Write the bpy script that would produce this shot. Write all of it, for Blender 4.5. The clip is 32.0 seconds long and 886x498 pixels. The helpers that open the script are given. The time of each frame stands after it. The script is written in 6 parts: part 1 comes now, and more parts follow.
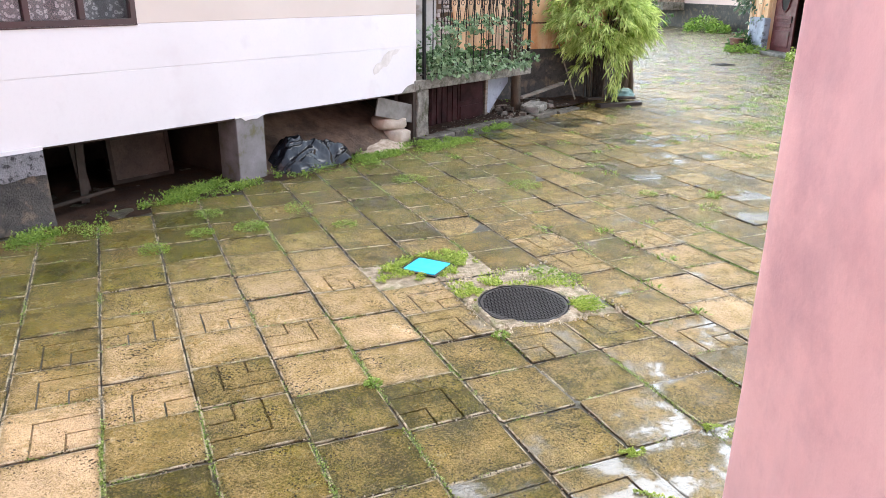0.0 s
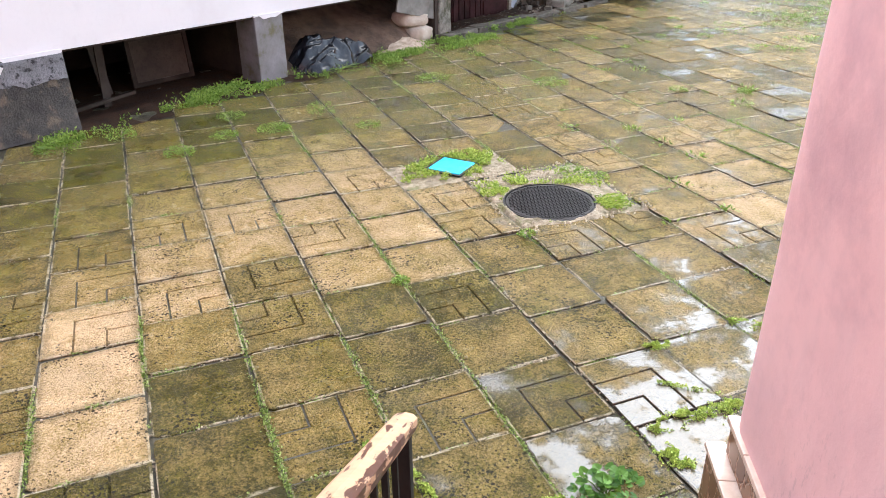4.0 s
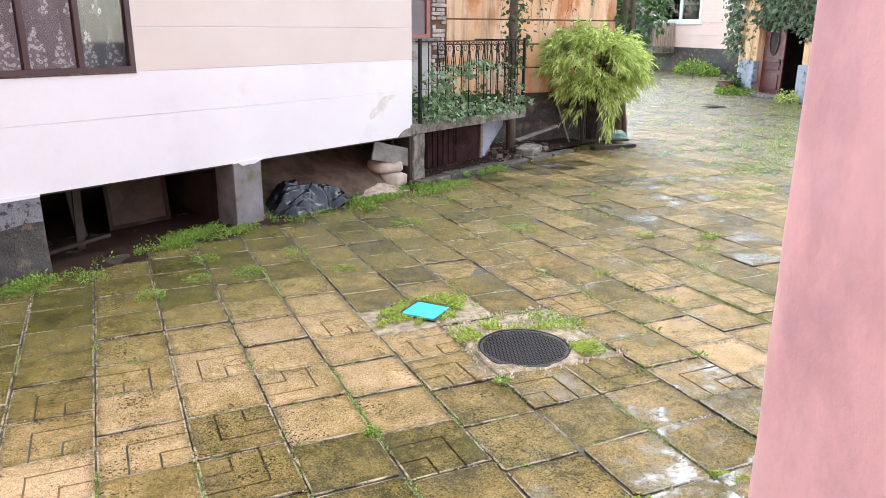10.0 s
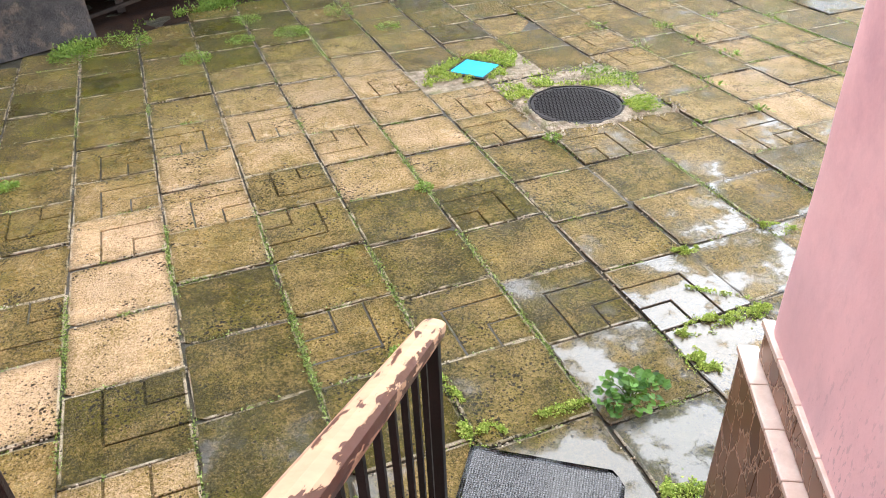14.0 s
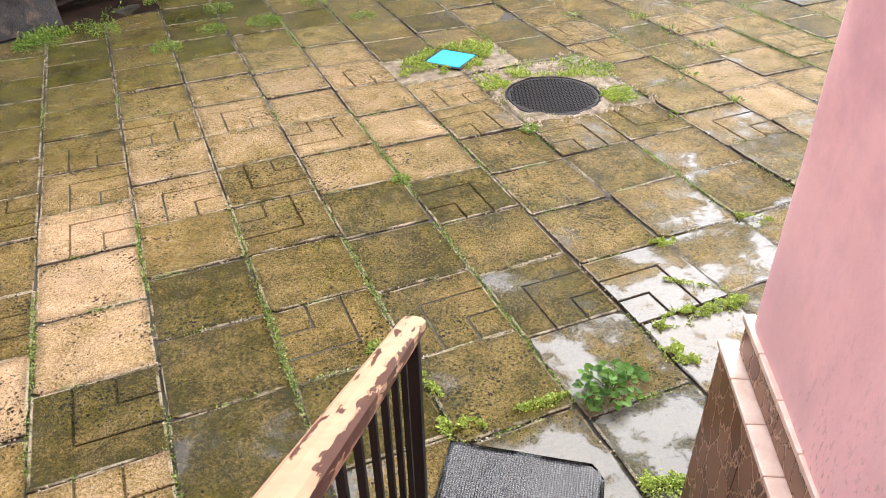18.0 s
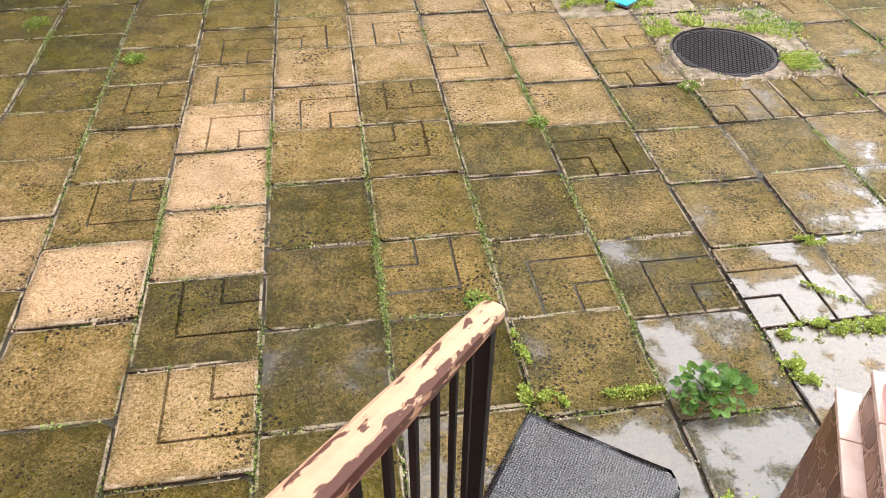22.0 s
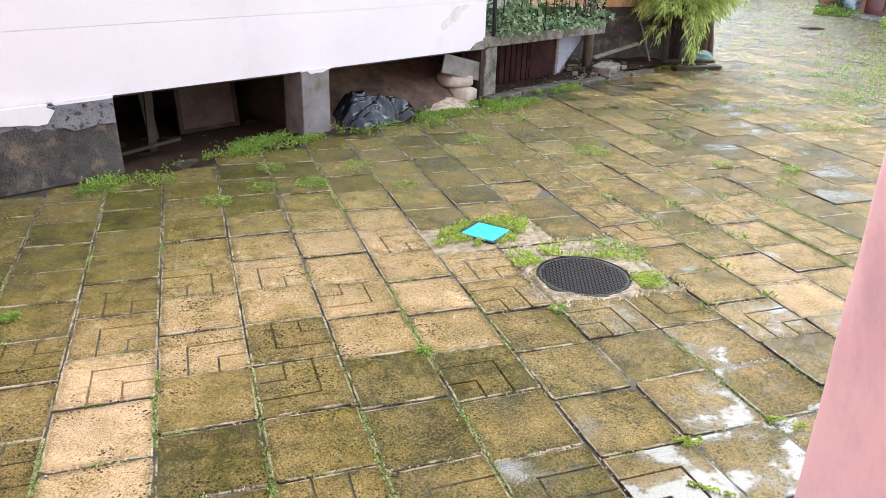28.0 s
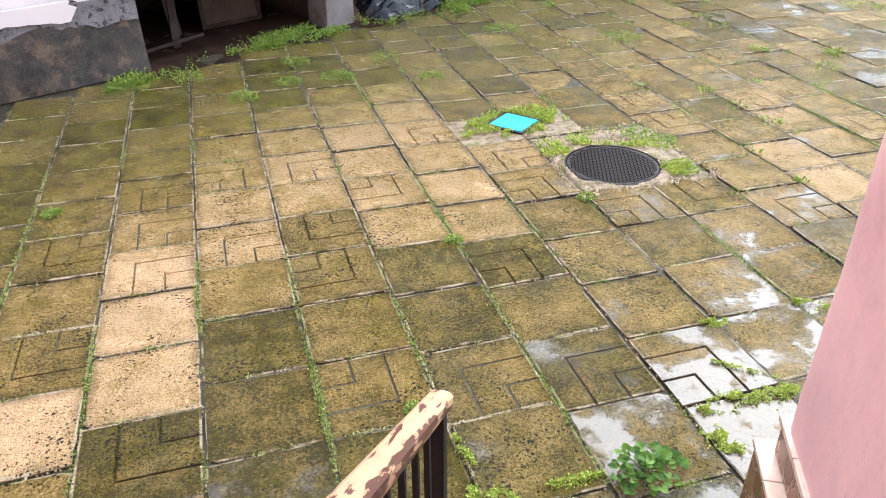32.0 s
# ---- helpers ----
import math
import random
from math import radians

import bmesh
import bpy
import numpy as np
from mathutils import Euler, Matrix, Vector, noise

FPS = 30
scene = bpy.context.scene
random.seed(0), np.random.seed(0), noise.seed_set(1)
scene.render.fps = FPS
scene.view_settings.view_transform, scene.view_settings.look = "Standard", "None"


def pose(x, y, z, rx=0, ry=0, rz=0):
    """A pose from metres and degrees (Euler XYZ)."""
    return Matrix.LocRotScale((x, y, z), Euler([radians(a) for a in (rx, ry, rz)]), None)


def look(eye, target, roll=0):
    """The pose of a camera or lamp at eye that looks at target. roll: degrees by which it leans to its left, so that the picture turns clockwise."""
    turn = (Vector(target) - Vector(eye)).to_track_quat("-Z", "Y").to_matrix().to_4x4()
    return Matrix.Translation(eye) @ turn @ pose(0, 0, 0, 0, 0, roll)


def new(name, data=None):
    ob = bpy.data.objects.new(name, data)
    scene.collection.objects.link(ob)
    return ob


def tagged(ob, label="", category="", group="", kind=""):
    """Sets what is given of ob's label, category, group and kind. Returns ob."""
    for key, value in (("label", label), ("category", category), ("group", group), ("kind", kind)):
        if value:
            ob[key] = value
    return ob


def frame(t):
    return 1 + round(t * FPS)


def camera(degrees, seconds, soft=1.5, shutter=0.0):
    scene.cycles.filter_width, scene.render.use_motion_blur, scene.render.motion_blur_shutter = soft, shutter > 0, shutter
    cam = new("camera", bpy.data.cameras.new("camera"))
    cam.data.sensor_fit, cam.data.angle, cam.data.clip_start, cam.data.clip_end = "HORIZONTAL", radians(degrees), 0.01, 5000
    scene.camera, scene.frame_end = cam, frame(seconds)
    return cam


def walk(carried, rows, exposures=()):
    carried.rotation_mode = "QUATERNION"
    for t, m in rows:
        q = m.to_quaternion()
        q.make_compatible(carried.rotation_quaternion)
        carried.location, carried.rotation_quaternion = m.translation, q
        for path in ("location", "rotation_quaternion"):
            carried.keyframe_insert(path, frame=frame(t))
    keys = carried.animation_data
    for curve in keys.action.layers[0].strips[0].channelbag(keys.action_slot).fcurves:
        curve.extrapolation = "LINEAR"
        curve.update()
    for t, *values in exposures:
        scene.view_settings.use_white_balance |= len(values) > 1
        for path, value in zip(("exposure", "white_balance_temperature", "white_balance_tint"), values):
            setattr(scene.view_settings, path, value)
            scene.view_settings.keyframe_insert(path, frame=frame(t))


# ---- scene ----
cam = camera(61.64, 32.0, 0.5)
ROWS = [
    (0, 1.268, -2.923, 2.272, 70.23, -0.67, -23.82),
    (0.5, 1.265, -2.924, 2.269, 70.08, -0.57, -23.62),
    (1, 1.261, -2.924, 2.264, 69.69, -0.43, -23.42),
    (1.5, 1.260, -2.929, 2.264, 68.89, -0.23, -23.29),
    (2, 1.252, -2.929, 2.262, 67.83, -0.07, -23.21),
    (2.5, 1.255, -2.922, 2.254, 66.51, 0.13, -23.07),
    (3, 1.247, -2.923, 2.248, 65.15, 0.22, -22.93),
    (3.5, 1.247, -2.926, 2.243, 63.85, 0.38, -22.64),
    (5.5, 1.255, -2.908, 2.234, 61.56, 0.64, -22.18),
    (6, 1.247, -2.902, 2.236, 62.15, 0.54, -22.33),
    (6.5, 1.248, -2.900, 2.243, 63.18, 0.57, -22.33),
    (7, 1.252, -2.906, 2.248, 64.58, 0.76, -22.30),
    (7.5, 1.251, -2.904, 2.258, 66.26, 0.86, -22.48),
    (8, 1.252, -2.903, 2.269, 68.27, 0.86, -22.88),
    (8.5, 1.254, -2.899, 2.285, 70.36, 0.67, -23.50),
    (9, 1.258, -2.892, 2.292, 72.31, 0.28, -24.11),
    (9.5, 1.259, -2.886, 2.289, 73.49, -0.06, -24.49),
    (10, 1.253, -2.888, 2.287, 73.41, -0.35, -24.32),
    (10.5, 1.248, -2.890, 2.281, 72.01, -0.42, -23.77),
    (11, 1.245, -2.889, 2.273, 69.72, -0.30, -23.08),
    (11.5, 1.247, -2.889, 2.259, 67.04, -0.05, -22.42),
    (12, 1.244, -2.886, 2.241, 64.35, 0.35, -21.94),
    (12.5, 1.244, -2.882, 2.229, 61.65, 0.83, -21.62),
    (13, 1.249, -2.885, 2.220, 59.39, 1.27, -21.40),
    (13.5, 1.251, -2.881, 2.213, 57.38, 1.59, -21.29),
    (14, 1.252, -2.879, 2.205, 55.73, 1.90, -21.25),
    (14.5, 1.255, -2.882, 2.199, 54.62, 2.06, -21.26),
    (16.5, 1.253, -2.846, 2.193, 54.83, 1.63, -22.30),
    (17, 1.243, -2.836, 2.195, 54.94, 1.34, -22.67),
    (17.5, 1.251, -2.835, 2.200, 54.90, 1.18, -22.88),
    (18, 1.257, -2.842, 2.197, 54.93, 1.07, -22.94),
    (18.5, 1.255, -2.855, 2.194, 55.01, 0.88, -22.61),
    (19, 1.250, -2.863, 2.199, 55.08, 0.74, -21.85),
    (19.5, 1.234, -2.861, 2.203, 55.11, 0.81, -20.64),
    (20, 1.232, -2.861, 2.207, 54.86, 0.76, -19.24),
    (20.5, 1.266, -2.839, 2.210, 54.51, 1.09, -18.10),
    (21, 1.333, -2.775, 2.220, 51.62, 0.62, -14.94),
    (21.5, 1.385, -2.730, 2.217, 48.74, 0.34, -11.39),
    (22, 1.409, -2.693, 2.229, 48.76, -0.44, -8.44),
    (22.5, 1.408, -2.686, 2.245, 53.46, -1.52, -5.73),
    (23, 1.399, -2.701, 2.268, 59.68, -1.97, -6.37),
    (23.5, 1.390, -2.713, 2.283, 64.46, -2.00, -10.88),
    (24, 1.396, -2.743, 2.292, 67.05, -1.57, -15.11),
    (24.5, 1.372, -2.771, 2.286, 69.65, -1.89, -18.58),
    (25, 1.351, -2.795, 2.295, 72.39, -2.29, -20.99),
    (25.5, 1.326, -2.821, 2.304, 75.35, -2.34, -22.16),
    (27.5, 1.302, -2.828, 2.307, 71.48, -1.54, -20.19),
    (28, 1.334, -2.805, 2.290, 66.81, -1.55, -18.43),
    (28.5, 1.346, -2.796, 2.286, 64.42, -1.30, -17.47),
    (29, 1.351, -2.794, 2.290, 62.87, -0.91, -16.77),
    (29.5, 1.345, -2.798, 2.284, 61.73, -0.61, -16.41),
    (30, 1.335, -2.798, 2.276, 60.67, -0.33, -16.32),
    (30.5, 1.330, -2.811, 2.273, 59.84, 0.01, -16.38),
    (31, 1.330, -2.822, 2.270, 59.26, 0.20, -16.55),
    (31.5, 1.320, -2.837, 2.271, 58.95, 0.17, -16.80),
    (32, 1.313, -2.861, 2.269, 58.91, 0.24, -16.90),
]

# the clip's own slow drift of exposure and white balance
LOOK = [(0, 2.6, 6500, 7), (6, 2.6, 6450, 7), (9, 2.58, 6650, 8), (12, 2.6, 6500, 7), (14.5, 2.6, 6500, 7), (16.5, 2.54, 6800, 11), (21, 2.56, 6950, 11), (22, 2.52, 6950, 11), (23, 2.74, 6950, 10), (24, 2.66, 6800, 8), (25.5, 2.6, 6650, 7), (28, 2.62, 6550, 6), (32, 2.6, 6600, 8)]
walk(cam, [(r[0], pose(*r[1:])) for r in ROWS], LOOK)

# ---- light: overcast, raining daylight from an open sky above the yard ----
world = bpy.data.worlds.new("overcast_sky")
scene.world = world
world.use_nodes = True
wn, wl = world.node_tree.nodes, world.node_tree.links
sky = wn.new("ShaderNodeTexSky")
sky.sky_type = "NISHITA"
sky.sun_disc = False
sky.sun_elevation = radians(52)
sky.sun_rotation = radians(44)
sky.air_density = 1.0
sky.dust_density = 0.4
sky.ozone_density = 1.0
pale = wn.new("ShaderNodeHueSaturation")
pale.inputs["Saturation"].default_value = 0.6
wl.new(sky.outputs[0], pale.inputs["Color"])
wl.new(pale.outputs[0], wn["Background"].inputs[0])
wn["Background"].inputs[1].default_value = 0.15
sun = new("sun", bpy.data.lights.new("sun", "SUN"))
sun.data.energy = 0.9
sun.data.angle = radians(60)
sun.data.color = (1.0, 0.978, 0.96)
sun.matrix_world = look((24, 25, 44), (0, 0, 0))


# ---- small tools ----
def part(name, bm, material, parent=None, label="", smooth=False):
    """Link a bmesh as one mesh object, under a thing or under a part."""
    me = bpy.data.meshes.new(name)
    bm.to_mesh(me)
    bm.free()
    if smooth:
        for p in me.polygons:
            p.use_smooth = True
    me.materials.append(material)
    ob = new(name, me)
    if parent is not None:
        ob.parent = parent
    if label:
        ob["label"] = label
    return ob


def raw(name, verts, faces, material, parent=None, smooth=False):
    """Link plain lists of corners and faces as one mesh object."""
    me = bpy.data.meshes.new(name)
    me.from_pydata([tuple(v) for v in verts], [], faces)
    if smooth:
        for p in me.polygons:
            p.use_smooth = True
    me.materials.append(material)
    ob = new(name, me)
    if parent is not None:
        ob.parent = parent
    return ob


def box(x0, x1, y0, y1, z0, z1, m=None, bevel=0.0, bm=None):
    """A box between two corners, moved by m, into bm."""
    out = bm or bmesh.new()
    mm = (m or Matrix()) @ Matrix.Translation(((x0 + x1) / 2, (y0 + y1) / 2, (z0 + z1) / 2)) @ Matrix.Diagonal((abs(x1 - x0), abs(y1 - y0), abs(z1 - z0), 1))
    made = bmesh.ops.create_cube(out, size=1, matrix=mm)
    if mm.determinant() < 0:
        bmesh.ops.reverse_faces(out, faces=list({f for v in made["verts"] for f in v.link_faces}))
    if bevel:
        edges = {e for v in made["verts"] for e in v.link_edges}
        bmesh.ops.bevel(out, geom=list(edges), offset=bevel, segments=2, profile=0.5, affect="EDGES")
    return out


def tube(points, radius, sides=8, bm=None, taper=None):
    """A round bar along points."""
    out = bm or bmesh.new()
    pts = [Vector(p) for p in points]
    rings = []
    for i, p in enumerate(pts):
        d = (pts[min(i + 1, len(pts) - 1)] - pts[max(i - 1, 0)]).normalized()
        side = d.cross(Vector((0.31, 0.17, 0.93)))
        if side.length < 0.05:
            side = d.cross(Vector((1, 0, 0)))
        side.normalize()
        up = d.cross(side)
        r = radius if taper is None else radius + (taper - radius) * i / (len(pts) - 1)
        rings.append([out.verts.new(p + (side * math.cos(k * 2 * math.pi / sides) + up * math.sin(k * 2 * math.pi / sides)) * r) for k in range(sides)])
    for a, b in zip(rings, rings[1:]):
        for k in range(sides):
            out.faces.new((a[k], a[(k + 1) % sides], b[(k + 1) % sides], b[k]))
    out.faces.new(rings[0][::-1])
    out.faces.new(rings[-1])
    return out


def prism(outline, depth, m=None, bm=None):
    """An outline in x, z pushed along y from 0 to depth, moved by m."""
    out = bm or bmesh.new()
    mm = m or Matrix()
    front = [out.verts.new(mm @ Vector((x, 0, z))) for x, z in outline]
    back = [out.verts.new(mm @ Vector((x, depth, z))) for x, z in outline]
    out.faces.new(front)
    out.faces.new(back[::-1])
    n = len(outline)
    for k in range(n):
        out.faces.new((front[(k + 1) % n], front[k], back[k], back[(k + 1) % n]))
    bmesh.ops.recalc_face_normals(out, faces=out.faces)
    return out


def roughen(bm, amount, size, seed=0.0):
    """Push corners about by a smooth noise."""
    for v in bm.verts:
        v.co += noise.noise_vector(v.co / size + Vector((seed, seed * 1.7, 3.1))) * amount


def thing(name, label, category, m=None, group="", kind=""):
    """An empty at a thing's base that its parts hang under."""
    ob = new(name)
    ob.matrix_world = m or Matrix()
    return tagged(ob, label, category, group, kind)


# ---- materials ----
def surface(name, a, b, size=1.0, fine=40.0, rough=(0.6, 0.9), bump=0.3, bump_size=0.02, stain=None, stain_size=0.8, stain_cut=0.55, vary=0.0, metal=0.0, stretch=(1, 1, 1), spots=0.35, island=False, spec=0.5, drip=None):
    """Two tones mixed at a coarse and a fine grain, stains of a third tone, fine relief."""
    mt = bpy.data.materials.new(name)
    mt.use_nodes = True
    n, l = mt.node_tree.nodes, mt.node_tree.links
    bs = n["Principled BSDF"]
    geo = n.new("ShaderNodeNewGeometry")
    mp = n.new("ShaderNodeMapping")
    mp.inputs["Scale"].default_value = stretch
    l.new(geo.outputs["Position"], mp.inputs["Vector"])

    def tex(scale, detail=5.0, ro=0.6):
        t = n.new("ShaderNodeTexNoise")
        t.inputs["Scale"].default_value = scale
        t.inputs["Detail"].default_value = detail
        t.inputs["Roughness"].default_value = ro
        l.new(mp.outputs[0], t.inputs["Vector"])
        return t

    def ramp(src, lo, hi):
        r = n.new("ShaderNodeMapRange")
        r.inputs[1].default_value, r.inputs[2].default_value = lo, hi
        l.new(src, r.inputs[0])
        return r.outputs[0]

    def mix(f, x, y, kind="MIX"):
        m = n.new("ShaderNodeMix")
        m.data_type, m.blend_type = "RGBA", kind
        for key, val in ((0, f), (6, x), (7, y)):
            if isinstance(val, (int, float)):
                m.inputs[key].default_value = val
            elif isinstance(val, tuple):
                m.inputs[key].default_value = (*val, 1)
            else:
                l.new(val, m.inputs[key])
        return m.outputs[2]

    big, small = tex(1.0 / size), tex(fine, 6.0, 0.7)
    col = mix(ramp(big.outputs[0], 0.35, 0.65), tuple(a), tuple(b))
    dark = tuple(c * (1 - spots) for c in a)
    col = mix(ramp(small.outputs[0], 0.5, 0.75), col, mix(0.5, dark, col))
    if stain:
        st = tex(1.0 / stain_size, 8.0, 0.65)
        col = mix(ramp(st.outputs[0], stain_cut, stain_cut + 0.1), col, tuple(stain))
    if drip:
        run = n.new("ShaderNodeMapping")
        run.inputs["Scale"].default_value = (3.2, 3.2, 0.22)
        l.new(geo.outputs["Position"], run.inputs["Vector"])
        dr = tex(1.0, 6.0, 0.65)
        l.new(run.outputs[0], dr.inputs["Vector"])
        col = mix(ramp(dr.outputs[0], 0.52, 0.72), col, tuple(drip))
    if vary:
        if island:
            rnd = geo.outputs["Random Per Island"]
        else:
            oi = n.new("ShaderNodeObjectInfo")
            rnd = oi.outputs["Random"]
        hs = n.new("ShaderNodeHueSaturation")
        r = n.new("ShaderNodeMapRange")
        r.inputs[3].default_value, r.inputs[4].default_value = 1 - vary, 1 + vary
        l.new(rnd, r.inputs[0])
        l.new(r.outputs[0], hs.inputs["Value"])
        l.new(col, hs.inputs["Color"])
        col = hs.outputs[0]
    l.new(col, bs.inputs["Base Color"])
    rr = n.new("ShaderNodeMapRange")
    rr.inputs[1].default_value, rr.inputs[2].default_value = 0.35, 0.65
    rr.inputs[3].default_value, rr.inputs[4].default_value = rough
    l.new(big.outputs[0], rr.inputs[0])
    l.new(rr.outputs[0], bs.inputs["Roughness"])
    bs.inputs["Metallic"].default_value = metal
    bs.inputs["Specular IOR Level"].default_value = spec
    if bump:
        bp = n.new("ShaderNodeBump")
        bp.inputs["Strength"].default_value = bump
        bp.inputs["Distance"].default_value = bump_size
        l.new(small.outputs[0], bp.inputs["Height"])
        l.new(bp.outputs[0], bs.inputs["Normal"])
    return mt


def slab_material():
    """Rain-wet concrete paving slabs: tan to brown by slab, mossy olive towards the house, puddled by the steps."""
    mt = bpy.data.materials.new("wet_paving")
    mt.use_nodes = True
    n, l = mt.node_tree.nodes, mt.node_tree.links
    bs = n["Principled BSDF"]
    geo = n.new("ShaderNodeNewGeometry")
    oi = n.new("ShaderNodeObjectInfo")
    shift = n.new("ShaderNodeVectorMath")
    shift.operation = "MULTIPLY_ADD"
    l.new(oi.outputs["Random"], shift.inputs[0])
    shift.inputs[1].default_value = (37.0, 53.0, 71.0)
    l.new(geo.outputs["Position"], shift.inputs[2])
    where = shift.outputs[0]

    def tex(scale, detail=5.0, ro=0.6):
        t = n.new("ShaderNodeTexNoise")
        t.inputs["Scale"].default_value = scale
        t.inputs["Detail"].default_value = detail
        t.inputs["Roughness"].default_value = ro
        l.new(where, t.inputs["Vector"])
        return t.outputs[0]

    def rng(src, lo, hi, a=0.0, b=1.0):
        r = n.new("ShaderNodeMapRange")
        for k, v in ((1, lo), (2, hi), (3, a), (4, b)):
            r.inputs[k].default_value = v
        l.new(src, r.inputs[0])
        return r.outputs[0]

    def mth(op, x, y=0.0):
        m = n.new("ShaderNodeMath")
        m.operation = op
        for k, v in ((0, x), (1, y)):
            if isinstance(v, (int, float)):
                m.inputs[k].default_value = v
            else:
                l.new(v, m.inputs[k])
        return m.outputs[0]

    def mix(f, x, y):
        m = n.new("ShaderNodeMix")
        m.data_type = "RGBA"
        for key, val in ((0, f), (6, x), (7, y)):
            if isinstance(val, (int, float)):
                m.inputs[key].default_value = val
            elif isinstance(val, tuple):
                m.inputs[key].default_value = (*val, 1)
            else:
                l.new(val, m.inputs[key])
        return m.outputs[2]

    xyz = n.new("ShaderNodeSeparateXYZ")
    l.new(geo.outputs["Position"], xyz.inputs[0])

    def prop(name):
        t = n.new("ShaderNodeAttribute")
        t.attribute_type = "OBJECT"
        t.attribute_name = name
        return t.outputs["Fac"]

    def dots(scale):
        t = n.new("ShaderNodeTexVoronoi")
        t.inputs["Scale"].default_value = scale
        l.new(where, t.inputs["Vector"])
        return t.outputs["Distance"]

    low = prop("wet")
    cast = tex(0.9, 5.0, 0.6)
    mid = tex(5.0, 7.0, 0.72)
    grain = tex(70.0, 5.0, 0.78)
    grit = tex(150.0, 3.0, 0.7)
    shade = mth("ADD", mth("ADD", prop("tone"), 0.035), mth("MULTIPLY", mth("SUBTRACT", cast, 0.5), 0.5))
    shade = mth("ADD", shade, mth("MULTIPLY", mth("SUBTRACT", mid, 0.5), 0.85))
    shade = mth("ADD", shade, mth("MULTIPLY", mth("MULTIPLY", mth("SUBTRACT", grain, 0.5), 1.7), rng(prop("tone"), 0.25, 0.8, 0.55, 1.0)))
    single = prop("single")
    apart = mth("MULTIPLY", mth("SUBTRACT", geo.outputs["Random Per Island"], 0.5), mth("SUBTRACT", 1.0, single))
    shade = mth("ADD", shade, mth("MULTIPLY", apart, 0.3))
    # worn rims: darker and mossier within two fingers of a slab's edge
    tc = n.new("ShaderNodeTexCoord")
    own = n.new("ShaderNodeSeparateXYZ")
    l.new(tc.outputs["Object"], own.inputs[0])
    rim = mth("MAXIMUM", mth("ABSOLUTE", own.outputs[0]), mth("ABSOLUTE", own.outputs[1]))
    rim = mth("MULTIPLY", rng(mth("ADD", rim, mth("MULTIPLY", mth("SUBTRACT", tex(9.0, 6.0, 0.75), 0.5), 0.13)), 0.195, 0.25), prop("single"))
    cr = n.new("ShaderNodeValToRGB")
    stops = [(0.0, (0.009, 0.007, 0.001)), (0.3, (0.060, 0.045, 0.006)), (0.6, (0.35, 0.238, 0.078)), (1.0, (0.75, 0.52, 0.295))]
    els = cr.color_ramp.elements
    els[0].position, els[0].color = stops[0][0], (*stops[0][1], 1)
    els[1].position, els[1].color = stops[-1][0], (*stops[-1][1], 1)
    for p, c in stops[1:-1]:
        e = els.new(p)
        e.color = (*c, 1)
    l.new(shade, cr.inputs[0])
    col = cr.outputs[0]
    # algae: thick along the foot of the house, streaks elsewhere
    along = mth("SUBTRACT", xyz.outputs[1], mth("MULTIPLY", xyz.outputs[0], 0.42))
    along = mth("ADD", along, mth("MULTIPLY", mth("MAXIMUM", mth("SUBTRACT", 0.5, xyz.outputs[0]), 0.0), 0.7))
    near = rng(mth("ADD", along, mth("MULTIPLY", mth("SUBTRACT", cast, 0.5), 1.2)), 1.0, 2.8)
    algae = mth("MULTIPLY", near, mth("MULTIPLY", rng(mid, 0.30, 0.55, 0.7, 1.0), rng(xyz.outputs[0], 4.5, 8.5, 1.0, 0.3)))
    algae = mth("MAXIMUM", algae, mth("MULTIPLY", rng(tex(2.1, 7.0, 0.7), 0.44, 0.62, 0.0, 0.8), mth("MULTIPLY", mth("SUBTRACT", 1.15, prop("tone")), rng(xyz.outputs[0], 5.0, 9.5, 1.0, 0.35))))
    algae = mth("MAXIMUM", algae, mth("MULTIPLY", rng(prop("tone"), 0.3, 0.75, 0.34, 0.0), rng(xyz.outputs[0], 4.0, 8.0, 1.0, 0.3)))
    algae = mth("MULTIPLY", algae, rng(grain, 0.36, 0.62, 1.0, 0.35))
    # the green itself darkens towards the foot of the house
    green = mix(mth("ADD", rng(tex(3.3, 6.0, 0.7), 0.36, 0.64), rng(along, 2.2, 3.4, 0.05, -0.2)), (0.048, 0.048, 0.001), (0.235, 0.222, 0.010))
    col = mix(algae, col, green)
    # paving mixed towards olive-brown with distance along the yard
    far_olive = mth("MULTIPLY", rng(mth("ADD", xyz.outputs[0], mth("MULTIPLY", mth("SUBTRACT", cast, 0.5), 9.0)), 12.0, 18.0), 0.8)
    col = mix(far_olive, col, (0.120, 0.100, 0.038))
    col = mix(mth("MULTIPLY", rim, 0.55), col, (0.040, 0.036, 0.008))
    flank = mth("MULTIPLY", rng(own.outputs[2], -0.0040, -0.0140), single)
    # pale lip along the edge: wear, with its wet glint painted in
    lip = mth("MULTIPLY", rng(mth("MAXIMUM", mth("ABSOLUTE", own.outputs[0]), mth("ABSOLUTE", own.outputs[1])), 0.2325, 0.2375), single)
    col = mix(mth("MULTIPLY", lip, rng(tex(8.0, 4.0, 0.6), 0.42, 0.58, 0.0, 0.85)), col, (0.60, 0.51, 0.35))
    # pits and dark grit, pale grains
    patchy = rng(tex(3.3, 6.0, 0.75), 0.36, 0.66, 0.0, 0.42)
